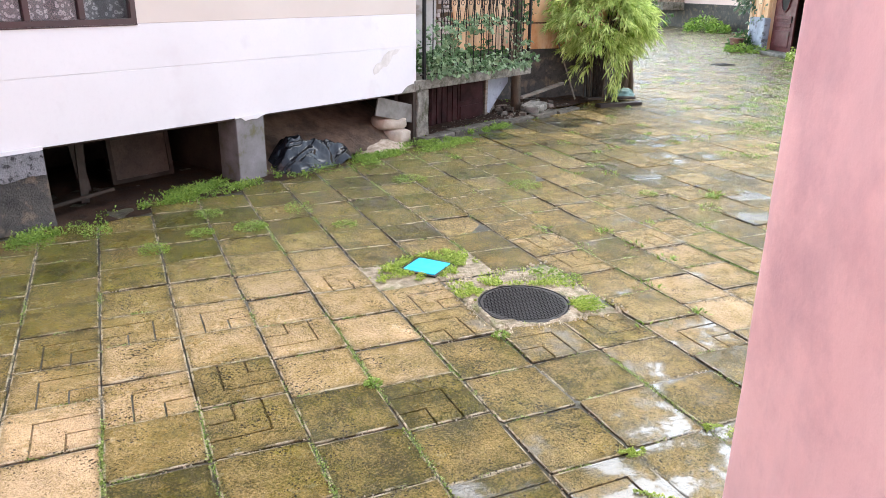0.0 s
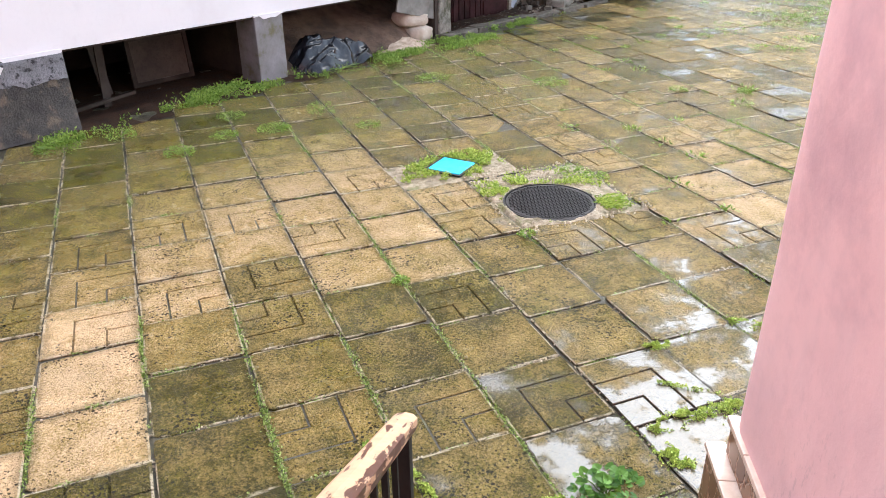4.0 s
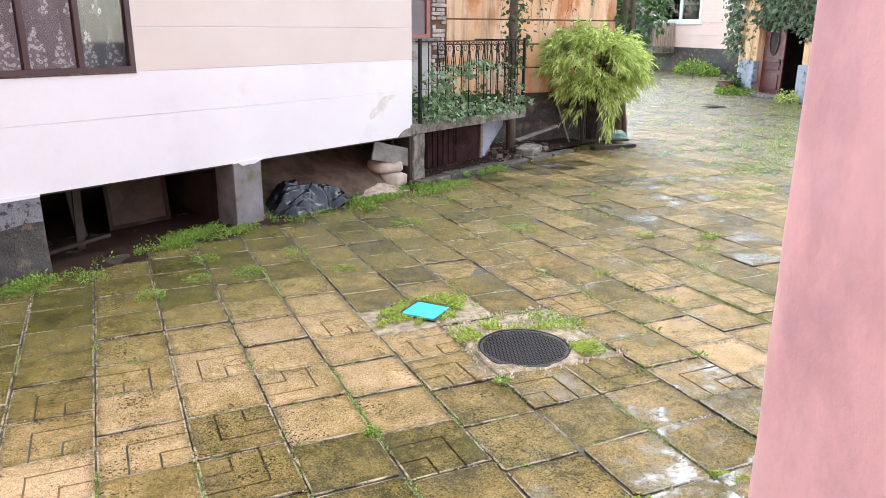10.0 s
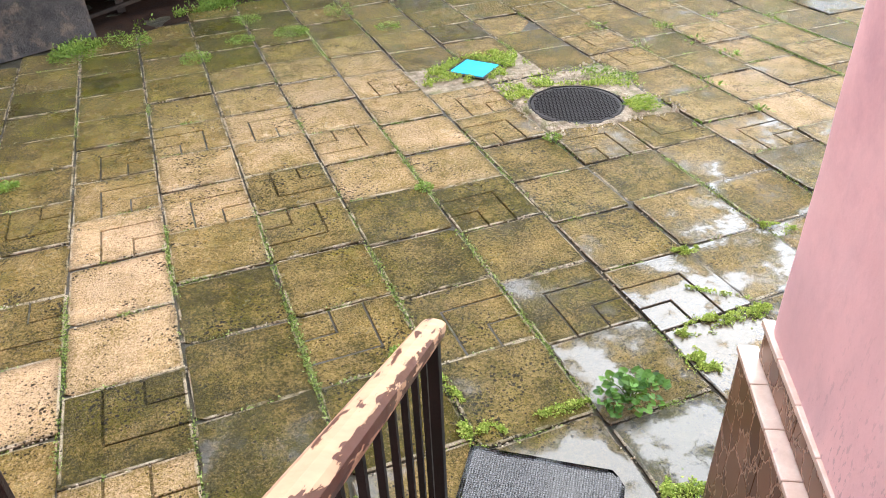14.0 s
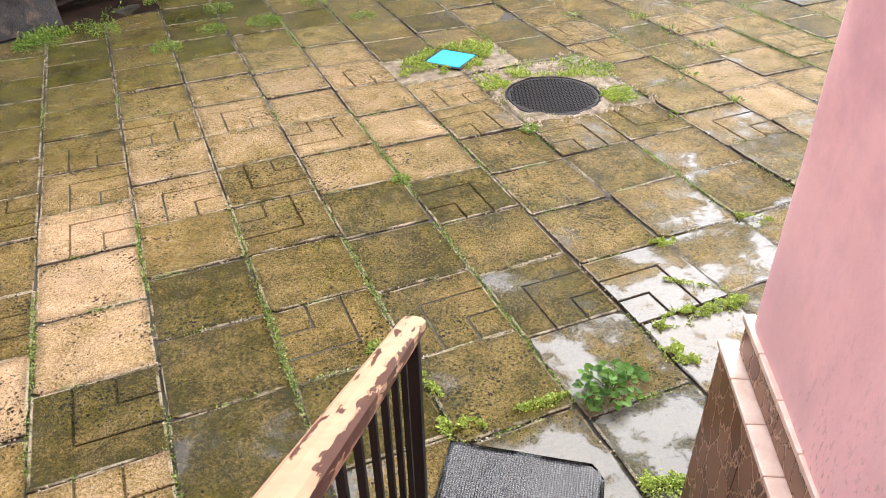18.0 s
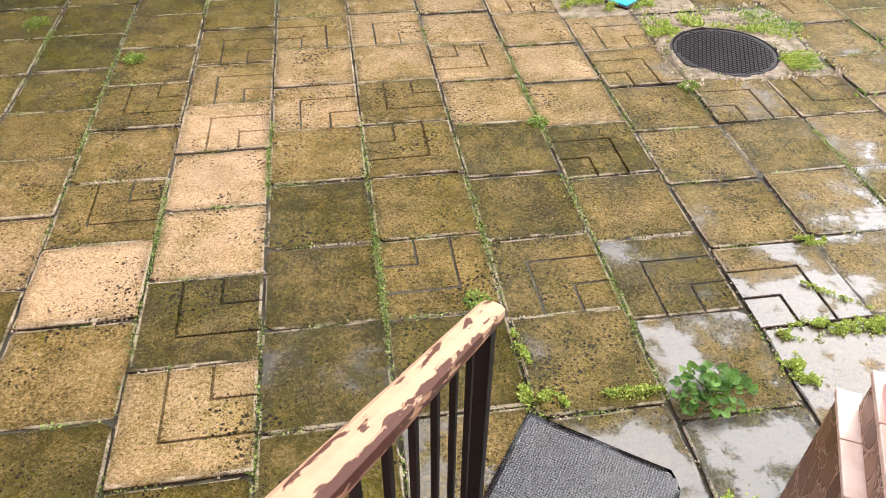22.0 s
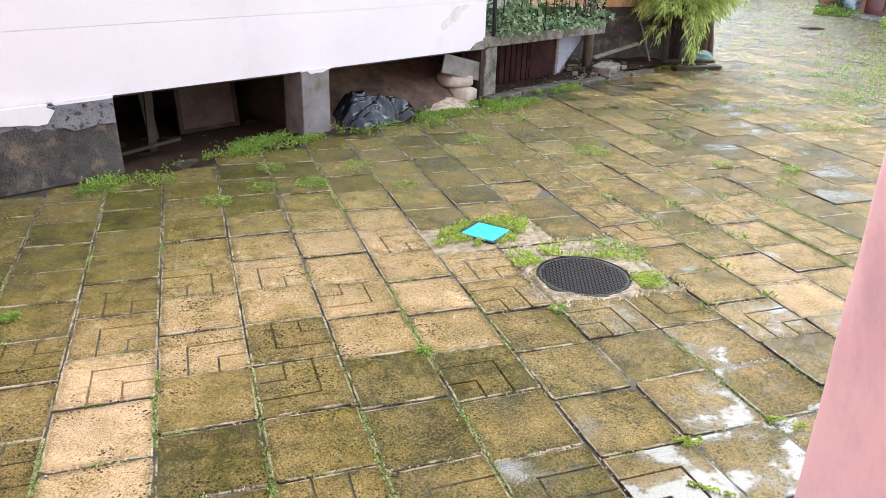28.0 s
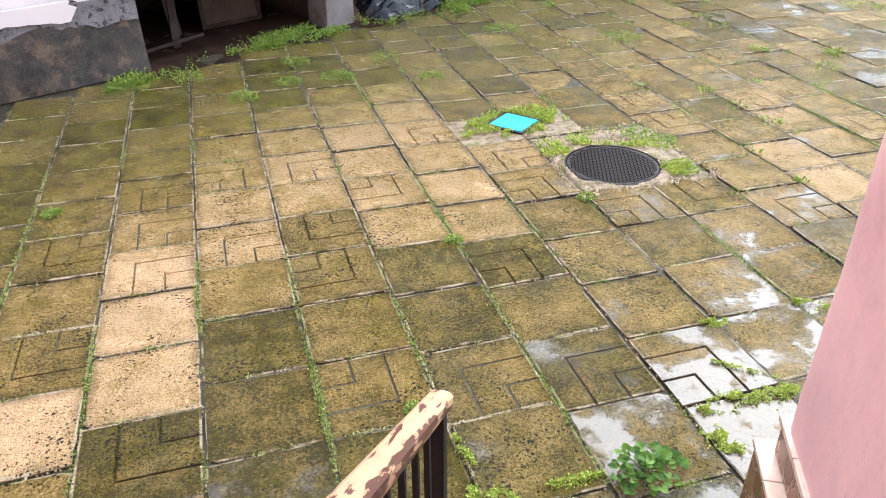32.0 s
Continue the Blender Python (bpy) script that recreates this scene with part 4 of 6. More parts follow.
for s, d, z, sx, sy, sz, turn in ((5.12, 0.16, 0.10, 0.24, 0.17, 0.12, 4), (5.06, 0.24, 0.31, 0.27, 0.19, 0.115, -7)):
    b = part("cement_sack", sack_mesh(sx, sy, sz, s + z), SACK, None, smooth=True)
    b.matrix_world = HM @ pose(s, d, z, 0, 4, turn)
    tagged(b, "slumped pale cement sack on the sand", "sack", "sacks")
pl = part("plank", box(0.0, 0.80, -0.012, 0.018, -0.262, 0.0, None, 0.006), PALEBOARD)
pl.matrix_world = HM @ pose(4.66, 0.07, 0.735, 0, 14.5, 0)
tagged(pl, "wide grey plank hung askew under the house", "plank")

# ---- balcony with iron railing ----
balcony = thing("balcony", "concrete balcony slab with a wrought iron railing", "balcony")
bm = bmesh.new()
box(5.36, 8.47, -0.03, 1.5, 0.76, 0.905, HM, 0.012, bm)
part("slab", bm, CONCRETE, balcony)
outl = [(5.08, 0.748), (5.14, 0.80), (5.22, 0.845), (5.38, 0.87), (5.38, 0.748)]
part("corbel", prism(outl, 0.3, HM @ pose(0, -0.02, 0)), CONCRETE, balcony)
part("top_bar", box(5.50, 8.44, -0.012, 0.012, 2.08, 2.10, HM), IRON, balcony)
part("bottom_bar", box(5.50, 8.44, -0.01, 0.01, 0.96, 0.98, HM), IRON, balcony)
part("side_bar", box(8.41, 8.43, 0.0, 1.1, 2.08, 2.10, HM), IRON, balcony)
for s in (5.58, 8.40):
    part("post", box(s - 0.022, s + 0.022, -0.022, 0.022, 0.9, 2.13, HM, 0.004), IRON, balcony)
for k in range(1, 14):
    s = 5.58 + 2.82 * k / 14
    part("bar", tube([HP(s, 0, 0.9), HP(s, 0, 2.09)], 0.009, 6), IRON, balcony)
for k in range(1, 6):
    part("bar", tube([HP(8.42, 0.2 * k, 0.9), HP(8.42, 0.2 * k, 2.09)], 0.009, 6), IRON, balcony)
for k in range(2, 12):
    s = 5.58 + 2.82 * (k + 0.5) / 14
    w = 0.085
    arch = [HP(s + w * math.cos(a), 0, 1.97 + 0.1 * math.sin(a)) for a in [math.pi * j / 8 for j in range(9)]]
    arch = [HP(s + w * 0.2, 0, 1.62)] + arch + [HP(s - w * 0.2, 0, 1.62)]
    part("scroll", tube(arch, 0.007, 5), IRON, balcony)
    ring = [HP(s + 0.035 * math.cos(a), 0, 1.98 + 0.035 * math.sin(a)) for a in [2 * math.pi * j / 10 for j in range(11)]]
    part("ring", tube(ring, 0.006, 5), IRON, balcony)

spost = thing("stone_post", "weathered mossy stone post under the balcony corner", "post")
bm = box(5.43, 5.70, 0.0, 0.26, -0.03, 0.757, HM, 0.02)
bmesh.ops.subdivide_edges(bm, edges=bm.edges, cuts=3, use_grid_fill=True)
roughen(bm, 0.02, 0.18)
part("shaft", bm, CONCRETE, spost, smooth=False)

cellar = thing("wall_under_balcony", "blue-grey limewashed cellar wall under the balcony, broken at one end", "wall", kind="structure")
outl = [(5.7, -0.03), (8.0, -0.03), (8.12, 0.12), (8.35, 0.33), (8.62, 0.55), (8.62, 0.757), (5.7, 0.757)]
part("limewash", prism(outl, 0.3, HM @ pose(0, 0.56, 0)), BLUEGREY, cellar)
part("cellar_back", box(5.4, 8.4, 0.862, 1.0, -0.03, 0.755, HM), DARKVOID, cellar)
cd = thing("cellar_door", "low dull red cellar doors with raised panels, shut", "door")
# door red taken near-black to stand for the deep shade under the balcony
CELLARRED = surface("shaded_cellar_door_red", (0.035, 0.007, 0.008), (0.014, 0.004, 0.004), 0.25, 35, (0.6, 0.8), 0.3, 0.006, spec=0.15)
part("leaf", box(6.30, 7.03, 0.50, 0.545, 0.0, 0.72, HM, 0.004), CELLARRED, cd)
leaf = part("leaf", box(7.045, 7.78, 0.50, 0.545, 0.0, 0.72, HM, 0.004), CELLARRED, cd)
for a, z0_, z1_ in ((7.1, 0.36, 0.66), (7.1, 0.06, 0.28)):
    part("panel", box(a, a + 0.6, 0.482, 0.498, z0_, z1_, HM, 0.01), CELLARRED, leaf)
for k in range(5):
    part("batten", box(6.33 + 0.14 * k, 6.44 + 0.14 * k, 0.484, 0.498, 0.02, 0.70, HM, 0.004), CELLARRED, cd)
part("jamb", box(7.80, 7.87, 0.47, 0.556, 0.0, 0.757, HM, 0.005), OLDWOOD, cd)

pole = thing("timber_pole", "dark weathered timber pole rising past the balcony corner", "pole")
part("shaft", tube([HP(8.62, 0.38, -0.05), HP(8.62, 0.39, 0.8), HP(8.66, 0.42, 2.2), HP(8.72, 0.45, 6.0)], 0.085, 12, None, 0.075), BARK, pole, smooth=True)
part("shaft", tube([HP(8.80, 0.42, 0.0), HP(8.78, 0.45, 2.0), HP(8.88, 0.5, 5.6)], 0.035, 8, None, 0.03), BARK, pole, smooth=True)

kerb = thing("kerb", "broken stone kerb along the balcony bed", "kerb", kind="structure")
rk = random.Random(5)
s = 5.35
while s < 9.5:
    ln = rk.uniform(0.5, 0.95)
    bm = box(s + 0.01, s + ln - 0.01, -0.20 - rk.uniform(0, 0.03), 0.0, -0.03, 0.06 + rk.uniform(-0.02, 0.015), HM @ pose(0, 0.05 - 0.012 * (s - 5.3) ** 2, 0, 0, 0, 0), 0.015)
    bmesh.ops.subdivide_edges(bm, edges=bm.edges, cuts=1, use_grid_fill=True)
    roughen(bm, 0.02, 0.15, s)
    part("kerb_stone", bm, DIRTYSTONE, kerb)
    s += ln
bm = bmesh.new()
bmesh.ops.create_grid(bm, x_segments=50, y_segments=24, size=0.5, matrix=HM @ Matrix.Translation((8.3, 1.0, 0.035)) @ Matrix.Diagonal((5.6, 2.1, 1, 1)))
for v in bm.verts:
    v.co.z += 0.05 * noise.noise(v.co * 1.7) + 0.02 * noise.noise(v.co * 7)
tagged(part("bed_soil", bm, EARTH, None, smooth=True), "trodden earth bed behind the kerb", "soil", kind="stuff")


def stone(sx, sy, sz, seed):
    bm = bmesh.new()
    bmesh.ops.create_cube(bm, size=1)
    bmesh.ops.bevel(bm, geom=list(bm.edges), offset=0.12, segments=2, profile=0.6, affect="EDGES")
    for v in bm.verts:
        v.co = Vector((v.co.x * sx, v.co.y * sy, v.co.z * sz)) + noise.noise_vector(v.co * 1.9 + Vector((seed, 0, seed))) * 0.22 * min(sx, sy, sz)
    return bm


for k in range(34):
    s, d = rk.uniform(7.9, 9.9), rk.uniform(-0.05, 0.9)
    w = rk.uniform(0.04, 0.15)
    ob = part("rubble_stone", stone(w * 1.3, w, w * 0.6, k * 1.3), DIRTYSTONE if k % 7 else OLDWOOD)
    ob.matrix_world = HM @ pose(s, d, 0.05 + w * 0.2, rk.uniform(-12, 12), rk.uniform(-12, 12), rk.uniform(0, 180))
    tagged(ob, "broken rubble lying on the earth bed", "stone", "rubble")
gv, gf = [], []
for k in range(420):
    s, d = rk.uniform(5.8, 9.9), rk.uniform(-0.12, 0.85)
    w = rk.uniform(0.004, 0.016) * (1.0 if s > 7.6 else 0.6)
    c = HP(s, d, 0.055 + (0.0 if d > 0.05 else 0.01))
    i = len(gv)
    for sx, sy, sz in ((-1, -1, 0), (1, -1, 0), (1, 1, 0), (-1, 1, 0), (-0.6, -0.6, 1), (0.7, -0.5, 1), (0.5, 0.7, 1), (-0.7, 0.5, 1)):
        gv.append((c.x + sx * w * rk.uniform(0.6, 1.3), c.y + sy * w * rk.uniform(0.6, 1.3), c.z + (sz * 1.3 - 0.5) * w))
    for f in ((4, 5, 6, 7), (0, 1, 5, 4), (1, 2, 6, 5), (2, 3, 7, 6), (3, 0, 4, 7)):
        gf.append(tuple(i + q for q in f))
tagged(raw("rubble_grit", gv, gf, surface("mixed_grit", (0.2, 0.17, 0.13), (0.08, 0.07, 0.05), 0.05, 60, vary=0.5, island=True)), "crumbled stone and mortar grit on the bed", "rubble", kind="stuff")
fl = part("flat_stone", stone(0.55, 0.35, 0.13, 4.2), CONCRETE)
fl.matrix_world = HM @ pose(8.75, 0.05, 0.13, 3, -3, 12)
tagged(fl, "flat slab of broken stone on the bed", "stone")

# ---- ochre wing: plinth, window, bare brick strip ----
bm = bmesh.new()
bmesh.ops.create_grid(bm, x_segments=70, y_segments=16, size=0.5, matrix=pose(7.3, OY - 0.04, 0.48, 90) @ Matrix.Diagonal((8.4, 1.06, 1, 1)))
for v in bm.verts:
    v.co.y += -0.03 * noise.noise(v.co * 2.2) - 0.012 * noise.noise(v.co * 9)
part("plinth_render", bm, GREYPLINTH, ochre, smooth=True)
part("plinth_core", box(3.1, 11.4, OY - 0.022, OY - 0.002, 0, 0.995), GREYPLINTH, ochre)
w2 = thing("window_2", "tall window with a dusty pink frame beside bare brick", "window", kind="structure")
part("window_frame", rect_ring(bmesh.new(), 6.3, 7.08, 2.1, 4.0, 0.07, OY - 0.01, OY + 0.1, Matrix()), surface("dusty_pink_paint", (0.45, 0.2, 0.17), (0.38, 0.16, 0.14), 0.2, 30), w2)
p = part("pane", box(6.365, 7.015, OY + 0.04, OY + 0.046, 2.165, 3.935), GLASS, w2)
p.visible_shadow = False
part("blind", box(6.36, 7.02, OY + 0.12, OY + 0.13, 2.15, 3.95), surface("grey_blind", (0.42, 0.43, 0.43), (0.35, 0.36, 0.36), 0.6, 20), w2)
part("sill", box(6.2, 7.2, OY - 0.1, OY + 0.02, 2.03, 2.095, None, 0.01), CONCRETE, w2)
rb = random.Random(3)
z = 1.02
row = 0
while z < 6.0:
    for a, b in (((7.12, 7.28), (7.29, 7.40)) if row % 2 else ((7.12, 7.20), (7.21, 7.40))):
        if rb.random() < 0.12:
            continue
        bb = box(a + rb.uniform(-0.02, 0.02), b - rb.uniform(-0.03, 0.04), OY - 0.014 - rb.uniform(0, 0.035), OY + 0.008, z + 0.005, z + 0.07, None, 0.012)
        roughen(bb, 0.014, 0.05, z)
        part("brick", bb, OLDBRICK, ochre)
    z += 0.078
    row += 1

# ---- bamboo clump ----
clump = thing("bamboo_clump", "arching bamboo clump with yellow-green drooping leaves by the ochre wall", "bamboo", pose(10.55, 10.15, 0.0))
rb = random.Random(11)
lp, lt = [], []
for k in range(46):
    a = rb.uniform(0, 2 * math.pi)
    reach = rb.uniform(0.2, 0.8)
    h = rb.uniform(1.5, 2.35)
    r0 = rb.uniform(0.02, 0.28)
    pts = []
    for j in range(9):
        u = j / 8
        out = r0 + reach * u ** 2.0
        pts.append(Vector((math.cos(a) * out, math.sin(a) * out, h * (1.45 * u - 0.5 * u ** 2.6))))
    # most canes near-black, so the inside of the clump stays dark
    part("cane", tube(pts, 0.011, 5, None, 0.003), BARK if k % 4 == 0 else DARKWOOD, clump)


def spray(p, out, count, long):
    """A drooping twig of fanned leaves."""
    for _ in range(count):
        u = rb.random()
        q = p + out * (long * u) + Vector((rb.gauss(0, 0.025), rb.gauss(0, 0.025), -0.16 * u * u + rb.gauss(0, 0.025)))
        lp.append(q)
        lt.append(out * 0.75 + Vector((rb.gauss(0, 0.42), rb.gauss(0, 0.42), rb.gauss(-0.5, 0.32))))


made = 0
while made < 490:
    v = Vector((rb.gauss(0, 1), rb.gauss(0, 1), rb.gauss(0.15, 1))).normalized()
    rad = rb.uniform(0.25, 1.0) ** 0.5
    p = Vector((v.x * 0.98, v.y * 0.9, 1.62 + v.z * 0.66))
    p.x, p.y, p.z = p.x * rad, p.y * rad, 1.62 + (p.z - 1.62) * rad
    if noise.noise(p * 2.6) < -0.16 or p.z < 1.06:
        continue
    out = Vector((v.x, v.y, 0.25 + 0.35 * v.z)).normalized()
    spray(p, out, 42, rb.uniform(0.2, 0.42))
    made += 1
for k in range(10):
    a = rb.uniform(0, 6.283)
    v = Vector((math.cos(a), math.sin(a), 0))
    spray(v * rb.uniform(0.1, 0.45) + Vector((0, 0, rb.uniform(0.62, 1.05))), (v + Vector((0, 0, -0.5))).normalized(), 26, 0.3)
for k in range(14):
    u = k / 14
    spray(Vector((0.02 - 0.12 * u + rb.gauss(0, 0.05), -0.72 + rb.gauss(0, 0.06), 1.05 - 0.72 * u)), Vector((rb.gauss(0, 0.3), -0.3, -0.8)).normalized(), 16, 0.18)
leaves("foliage", lp, lt, 0.15, 0.17, BAMBOO, clump, 4, 0.22)
pk = thing("old_planks", "wet dark planks lying beside the bamboo", "plank")
part("plank", box(9.95, 10.95, 9.1, 9.28, 0.0, 0.07, pose(0, 0, 0, 0, 0, 0), 0.008), DARKWOOD, pk)
part("plank", box(0, 1.05, 0, 0.18, 0.09, 0.13, pose(9.95, 9.55, 0, 0, 0, -10), 0.008), DARKWOOD, pk)
part("plank", box(0, 1.3, 0, 0.1, 0.1, 0.15, pose(8.6, 9.75, 0.05, 0, -8, 20), 0.008), OLDWOOD, pk)
stick = part("broom_handle", tube([(9.95, 10.0, 0.05), (9.75, 10.45, 1.15)], 0.016, 8), OLDWOOD)
tagged(stick, "pale wooden pole leaning on the wall by the bamboo", "pole")
sk = part("garden_sack", crumpled(0.3, 0.22, 0.17, 2.2, 4, 0.3), surface("faded_green_sack", (0.10, 0.2, 0.17), (0.16, 0.26, 0.22), 0.1, 40, (0.4, 0.6)))
for p_ in sk.data.polygons:
    p_.use_smooth = True
sk.matrix_world = pose(10.95, 9.75, 0.12, 0, 0, 20)
tagged(sk, "faded green sack under the bamboo", "sack")

# ---- climbing and potted plants on the balcony ----
rb = random.Random(21)
plants = thing("balcony_plants", "leafy climbing plants growing through the balcony railing", "plant")
lp, lt = [], []
for k in range(1800):
    s = rb.uniform(5.6, 8.4)
    band = rb.random()
    if band < 0.28:
        z = 0.93 + abs(rb.gauss(0, 0.11))
        d = rb.gauss(-0.03, 0.1)
    else:
        z = 1.2 + 0.62 * rb.random() ** 1.2 - 0.12 * abs(s - 7.0)
        d = rb.gauss(0.05, 0.12)
        if noise.noise(Vector((s * 2.1, z * 2.1, 0.3))) < 0.0:
            continue
    lp.append(HP(s, d, z))
    lt.append(Vector((rb.gauss(0, 1), rb.gauss(-0.6, 0.8), rb.gauss(-0.25, 0.5))))
leaves("foliage", lp, lt, 0.088, 0.75, GREYLEAF, plants, 6)
for k in range(14):
    s = rb.uniform(5.7, 8.3)
    part("stem", tube([HP(s, 0.06, 0.9), HP(s + rb.uniform(-0.1, 0.1), 0.03, 1.3), HP(s + rb.uniform(-0.2, 0.2), 0.05, 1.8)], 0.007, 5, None, 0.003), BARK, plants)
low = thing("balcony_shrubs", "dark green shrubs standing on the balcony", "shrub")
lp, lt = [], []
for k in range(650):
    s, d = rb.uniform(5.5, 8.2), rb.uniform(0.15, 0.9)
    z = 0.92 + 0.62 * rb.random() * (0.6 + 0.5 * noise.noise(Vector((s * 1.5, d, 2))))
    lp.append(HP(s, d, z))
    lt.append(Vector((rb.gauss(0, 1), rb.gauss(-0.3, 1), rb.gauss(0.1, 0.6))))
leaves("foliage", lp, lt, 0.1, 0.6, DARKLEAF, low, 7)
lp, lt = [], []
for k in range(700):
    u = rb.random()
    s = 8.72 + rb.gauss(0, 0.14)
    z = 0.9 + 4.2 * u
    if noise.noise(Vector((z * 1.1, 3, s))) < -0.05:
        continue
    lp.append(HP(s, 0.4 + rb.gauss(0, 0.12), z))
    lt.append(Vector((rb.gauss(0, 1), rb.gauss(-0.5, 1), rb.gauss(-0.4, 0.5))))
vine = thing("pole_vine", "vine climbing the timber pole", "vine")
leaves("foliage", lp, lt, 0.11, 0.7, DARKLEAF, vine, 8)
# old vine on the ochre wing's corner
ov_ = thing("old_vine", "old twisted vine trunk with dark leaves on the ochre corner", "vine")
for x0_, tw_, r_ in ((11.5, 0.0, 0.09), (11.62, 2.1, 0.06)):
    part("trunk", tube([(x0_ + 0.07 * math.sin(j * 0.9 + tw_), OY - 0.14 + 0.05 * math.cos(j * 0.9 + tw_), -0.03 + 0.36 * j) for j in range(18)], r_, 9, None, r_ * 0.7), BARK, ov_, smooth=True)
lp, lt = [], []
for k in range(3600):
    z = rb.uniform(1.5, 6.3)
    x = rb.uniform(11.36, 12.7)
    if noise.noise(Vector((x * 1.6, z * 1.3, 2.0))) < -0.1:
        continue
    lp.append((x, OY + 0.05 + rb.gauss(0, 0.16), z))
    lt.append(Vector((rb.gauss(0, 1), rb.gauss(-0.6, 0.8), rb.gauss(-0.5, 0.5))))
leaves("foliage", lp, lt, 0.12, 0.8, DARKLEAF, ov_, 19)
# dry tendrils hanging on the ochre wall
ten = thing("wall_creeper", "thin half-bare creeper hanging on the ochre plaster", "creeper")
lp, lt = [], []
for k in range(9):
    x = rb.uniform(7.6, 10.8)
    z1_ = rb.uniform(3.2, 4.4)
    pts = [Vector((x + 0.06 * math.sin(j * 1.3 + k), OY - 0.05, z1_ - j * rb.uniform(0.15, 0.24))) for j in range(8)]
    part("tendril", tube(pts, 0.006, 5, None, 0.003), BARK, ten)
    for j in range(26):
        p = pts[rb.randrange(8)]
        lp.append(p + Vector((rb.gauss(0, 0.1), -abs(rb.gauss(0, 0.04)), rb.gauss(0, 0.08))))
        lt.append(Vector((rb.gauss(0, 1), -0.5, rb.gauss(-0.5, 0.4))))
leaves("foliage", lp, lt, 0.065, 0.6, DARKLEAF, ten, 9)

# ---- far end: pale pink house, ivy, doorway ----
part("wall_core", box(-0.6, 3.62, 0.0, 0.3, 0, 8.0, FM), FARPINK, far_wall)
part("wall_core", box(8.1, 14.0, 0.0, 0.3, 0, 8.0, FM), FARPINK, far_wall)
part("wall_core", box(3.62, 8.1, 0.0, 0.3, 0, 2.66, FM), FARPINK, far_wall)
part("wall_core", box(3.62, 8.1, 0.0, 0.3, 6.6, 8.0, FM), FARPINK, far_wall)
part("side_wall", box(-0.6, -0.3, 0.302, 6, 0, 8, FM), FARPINK, far_wall)
for z in (1.95, 2.62, 3.25, 3.86, 4.5, 5.2, 5.9):
    for a, b in (((-0.6, 3.5),) if 2.1 < z < 6.6 else ((-0.6, 8.0),)):
        part("course_band", box(a, b, -0.02, -0.003, z + 0.03, z + 0.55, FM, 0.008), FARPINK, far_wall)
bm = bmesh.new()
bmesh.ops.create_grid(bm, x_segments=40, y_segments=8, size=0.5, matrix=FM @ pose(6.6, -0.08, 0.64, 90) @ Matrix.Diagonal((14.2, 1.34, 1, 1)))
for v in bm.verts:
    v.co.x += 0.05 * noise.noise(v.co * 1.1)
part("plinth_render", bm, GREYPLINTH, far_wall, smooth=True)
part("plinth_core", box(-0.62, 13.9, -0.045, -0.023, 0, 1.3, FM), GREYPLINTH, far_wall)
w3 = thing("window_3", "white plastic framed window with a dark curtain", "window", kind="structure")
part("window_frame", rect_ring(bmesh.new(), 3.62, 8.1, 2.66, 6.6, 0.17, -0.03, 0.1, FM), WHITEFRAME, w3)
part("mullion", box(5.4, 5.6, -0.02, 0.08, 2.83, 6.43, FM), WHITEFRAME, w3)
part("transom", box(3.79, 7.93, -0.026, 0.084, 5.05, 5.22, FM), WHITEFRAME, w3)
for a, b, c, d in ((3.76, 5.42, 2.8, 5.07), (5.58, 7.95, 2.8, 5.07), (3.76, 5.42, 5.2, 6.45), (5.58, 7.95, 5.2, 6.45)):
    p = part("pane", box(a, b, 0.03, 0.04, c, d, FM), GLASS, w3)
    p.visible_shadow = False
# dark box added behind the curtain strips to shut the sky out
bm = bmesh.new()
box(3.3, 8.4, 0.9, 1.0, 2.3, 6.8, FM, 0, bm)
box(3.2, 3.3, 0.31, 1.0, 2.3, 6.8, FM, 0, bm)
box(8.4, 8.5, 0.31, 1.0, 2.3, 6.8, FM, 0, bm)
box(3.2, 8.5, 0.31, 1.0, 6.8, 6.9, FM, 0, bm)
box(3.2, 8.5, 0.31, 1.0, 2.2, 2.3, FM, 0, bm)
for k in range(43):
    box(3.7 + 0.1 * k, 3.796 + 0.1 * k, 0.2 + 0.04 * (k % 2), 0.24 + 0.04 * (k % 2), 2.7, 6.55, FM, 0, bm)
part("curtain", bm, surface("charcoal_curtain", (0.14, 0.14, 0.145), (0.26, 0.25, 0.25), 0.5, 20, (0.8, 0.95), 0, stretch=(6, 6, 0.1), spots=0.1), w3)
part("sill", box(3.5, 8.2, -0.12, 0.02, 2.55, 2.655, FM, 0.01), WHITEFRAME, w3)

fb = thing("far_balcony", "small balcony with a pale slatted railing on the far house", "balcony")
part("slab", box(5.7, 9.2, -1.5, -0.09, 0.95, 1.35, FM, 0.02), CONCRETE, fb)
part("top_bar", box(5.75, 9.15, -1.48, -1.43, 2.65, 2.72, FM), WHITEFRAME, fb)
for k in range(18):
    part("slat", box(5.8 + 0.19 * k, 5.9 + 0.19 * k, -1.47, -1.44, 1.35, 2.65, FM), surface("tan_slat", (0.4, 0.3, 0.23), (0.33, 0.25, 0.19), 0.3, 20) if k == 0 else bpy.data.materials["tan_slat"], fb)
for k in range(8):
    part("slat", box(5.76, 5.79, -1.4 + 0.17 * k, -1.3 + 0.17 * k, 1.35, 2.65, FM), bpy.data.materials["tan_slat"], fb)
part("top_bar", box(5.75, 5.80, -1.42, -0.09, 2.652, 2.72, FM), WHITEFRAME, fb)
rb = random.Random(31)
lp, lt = [], []
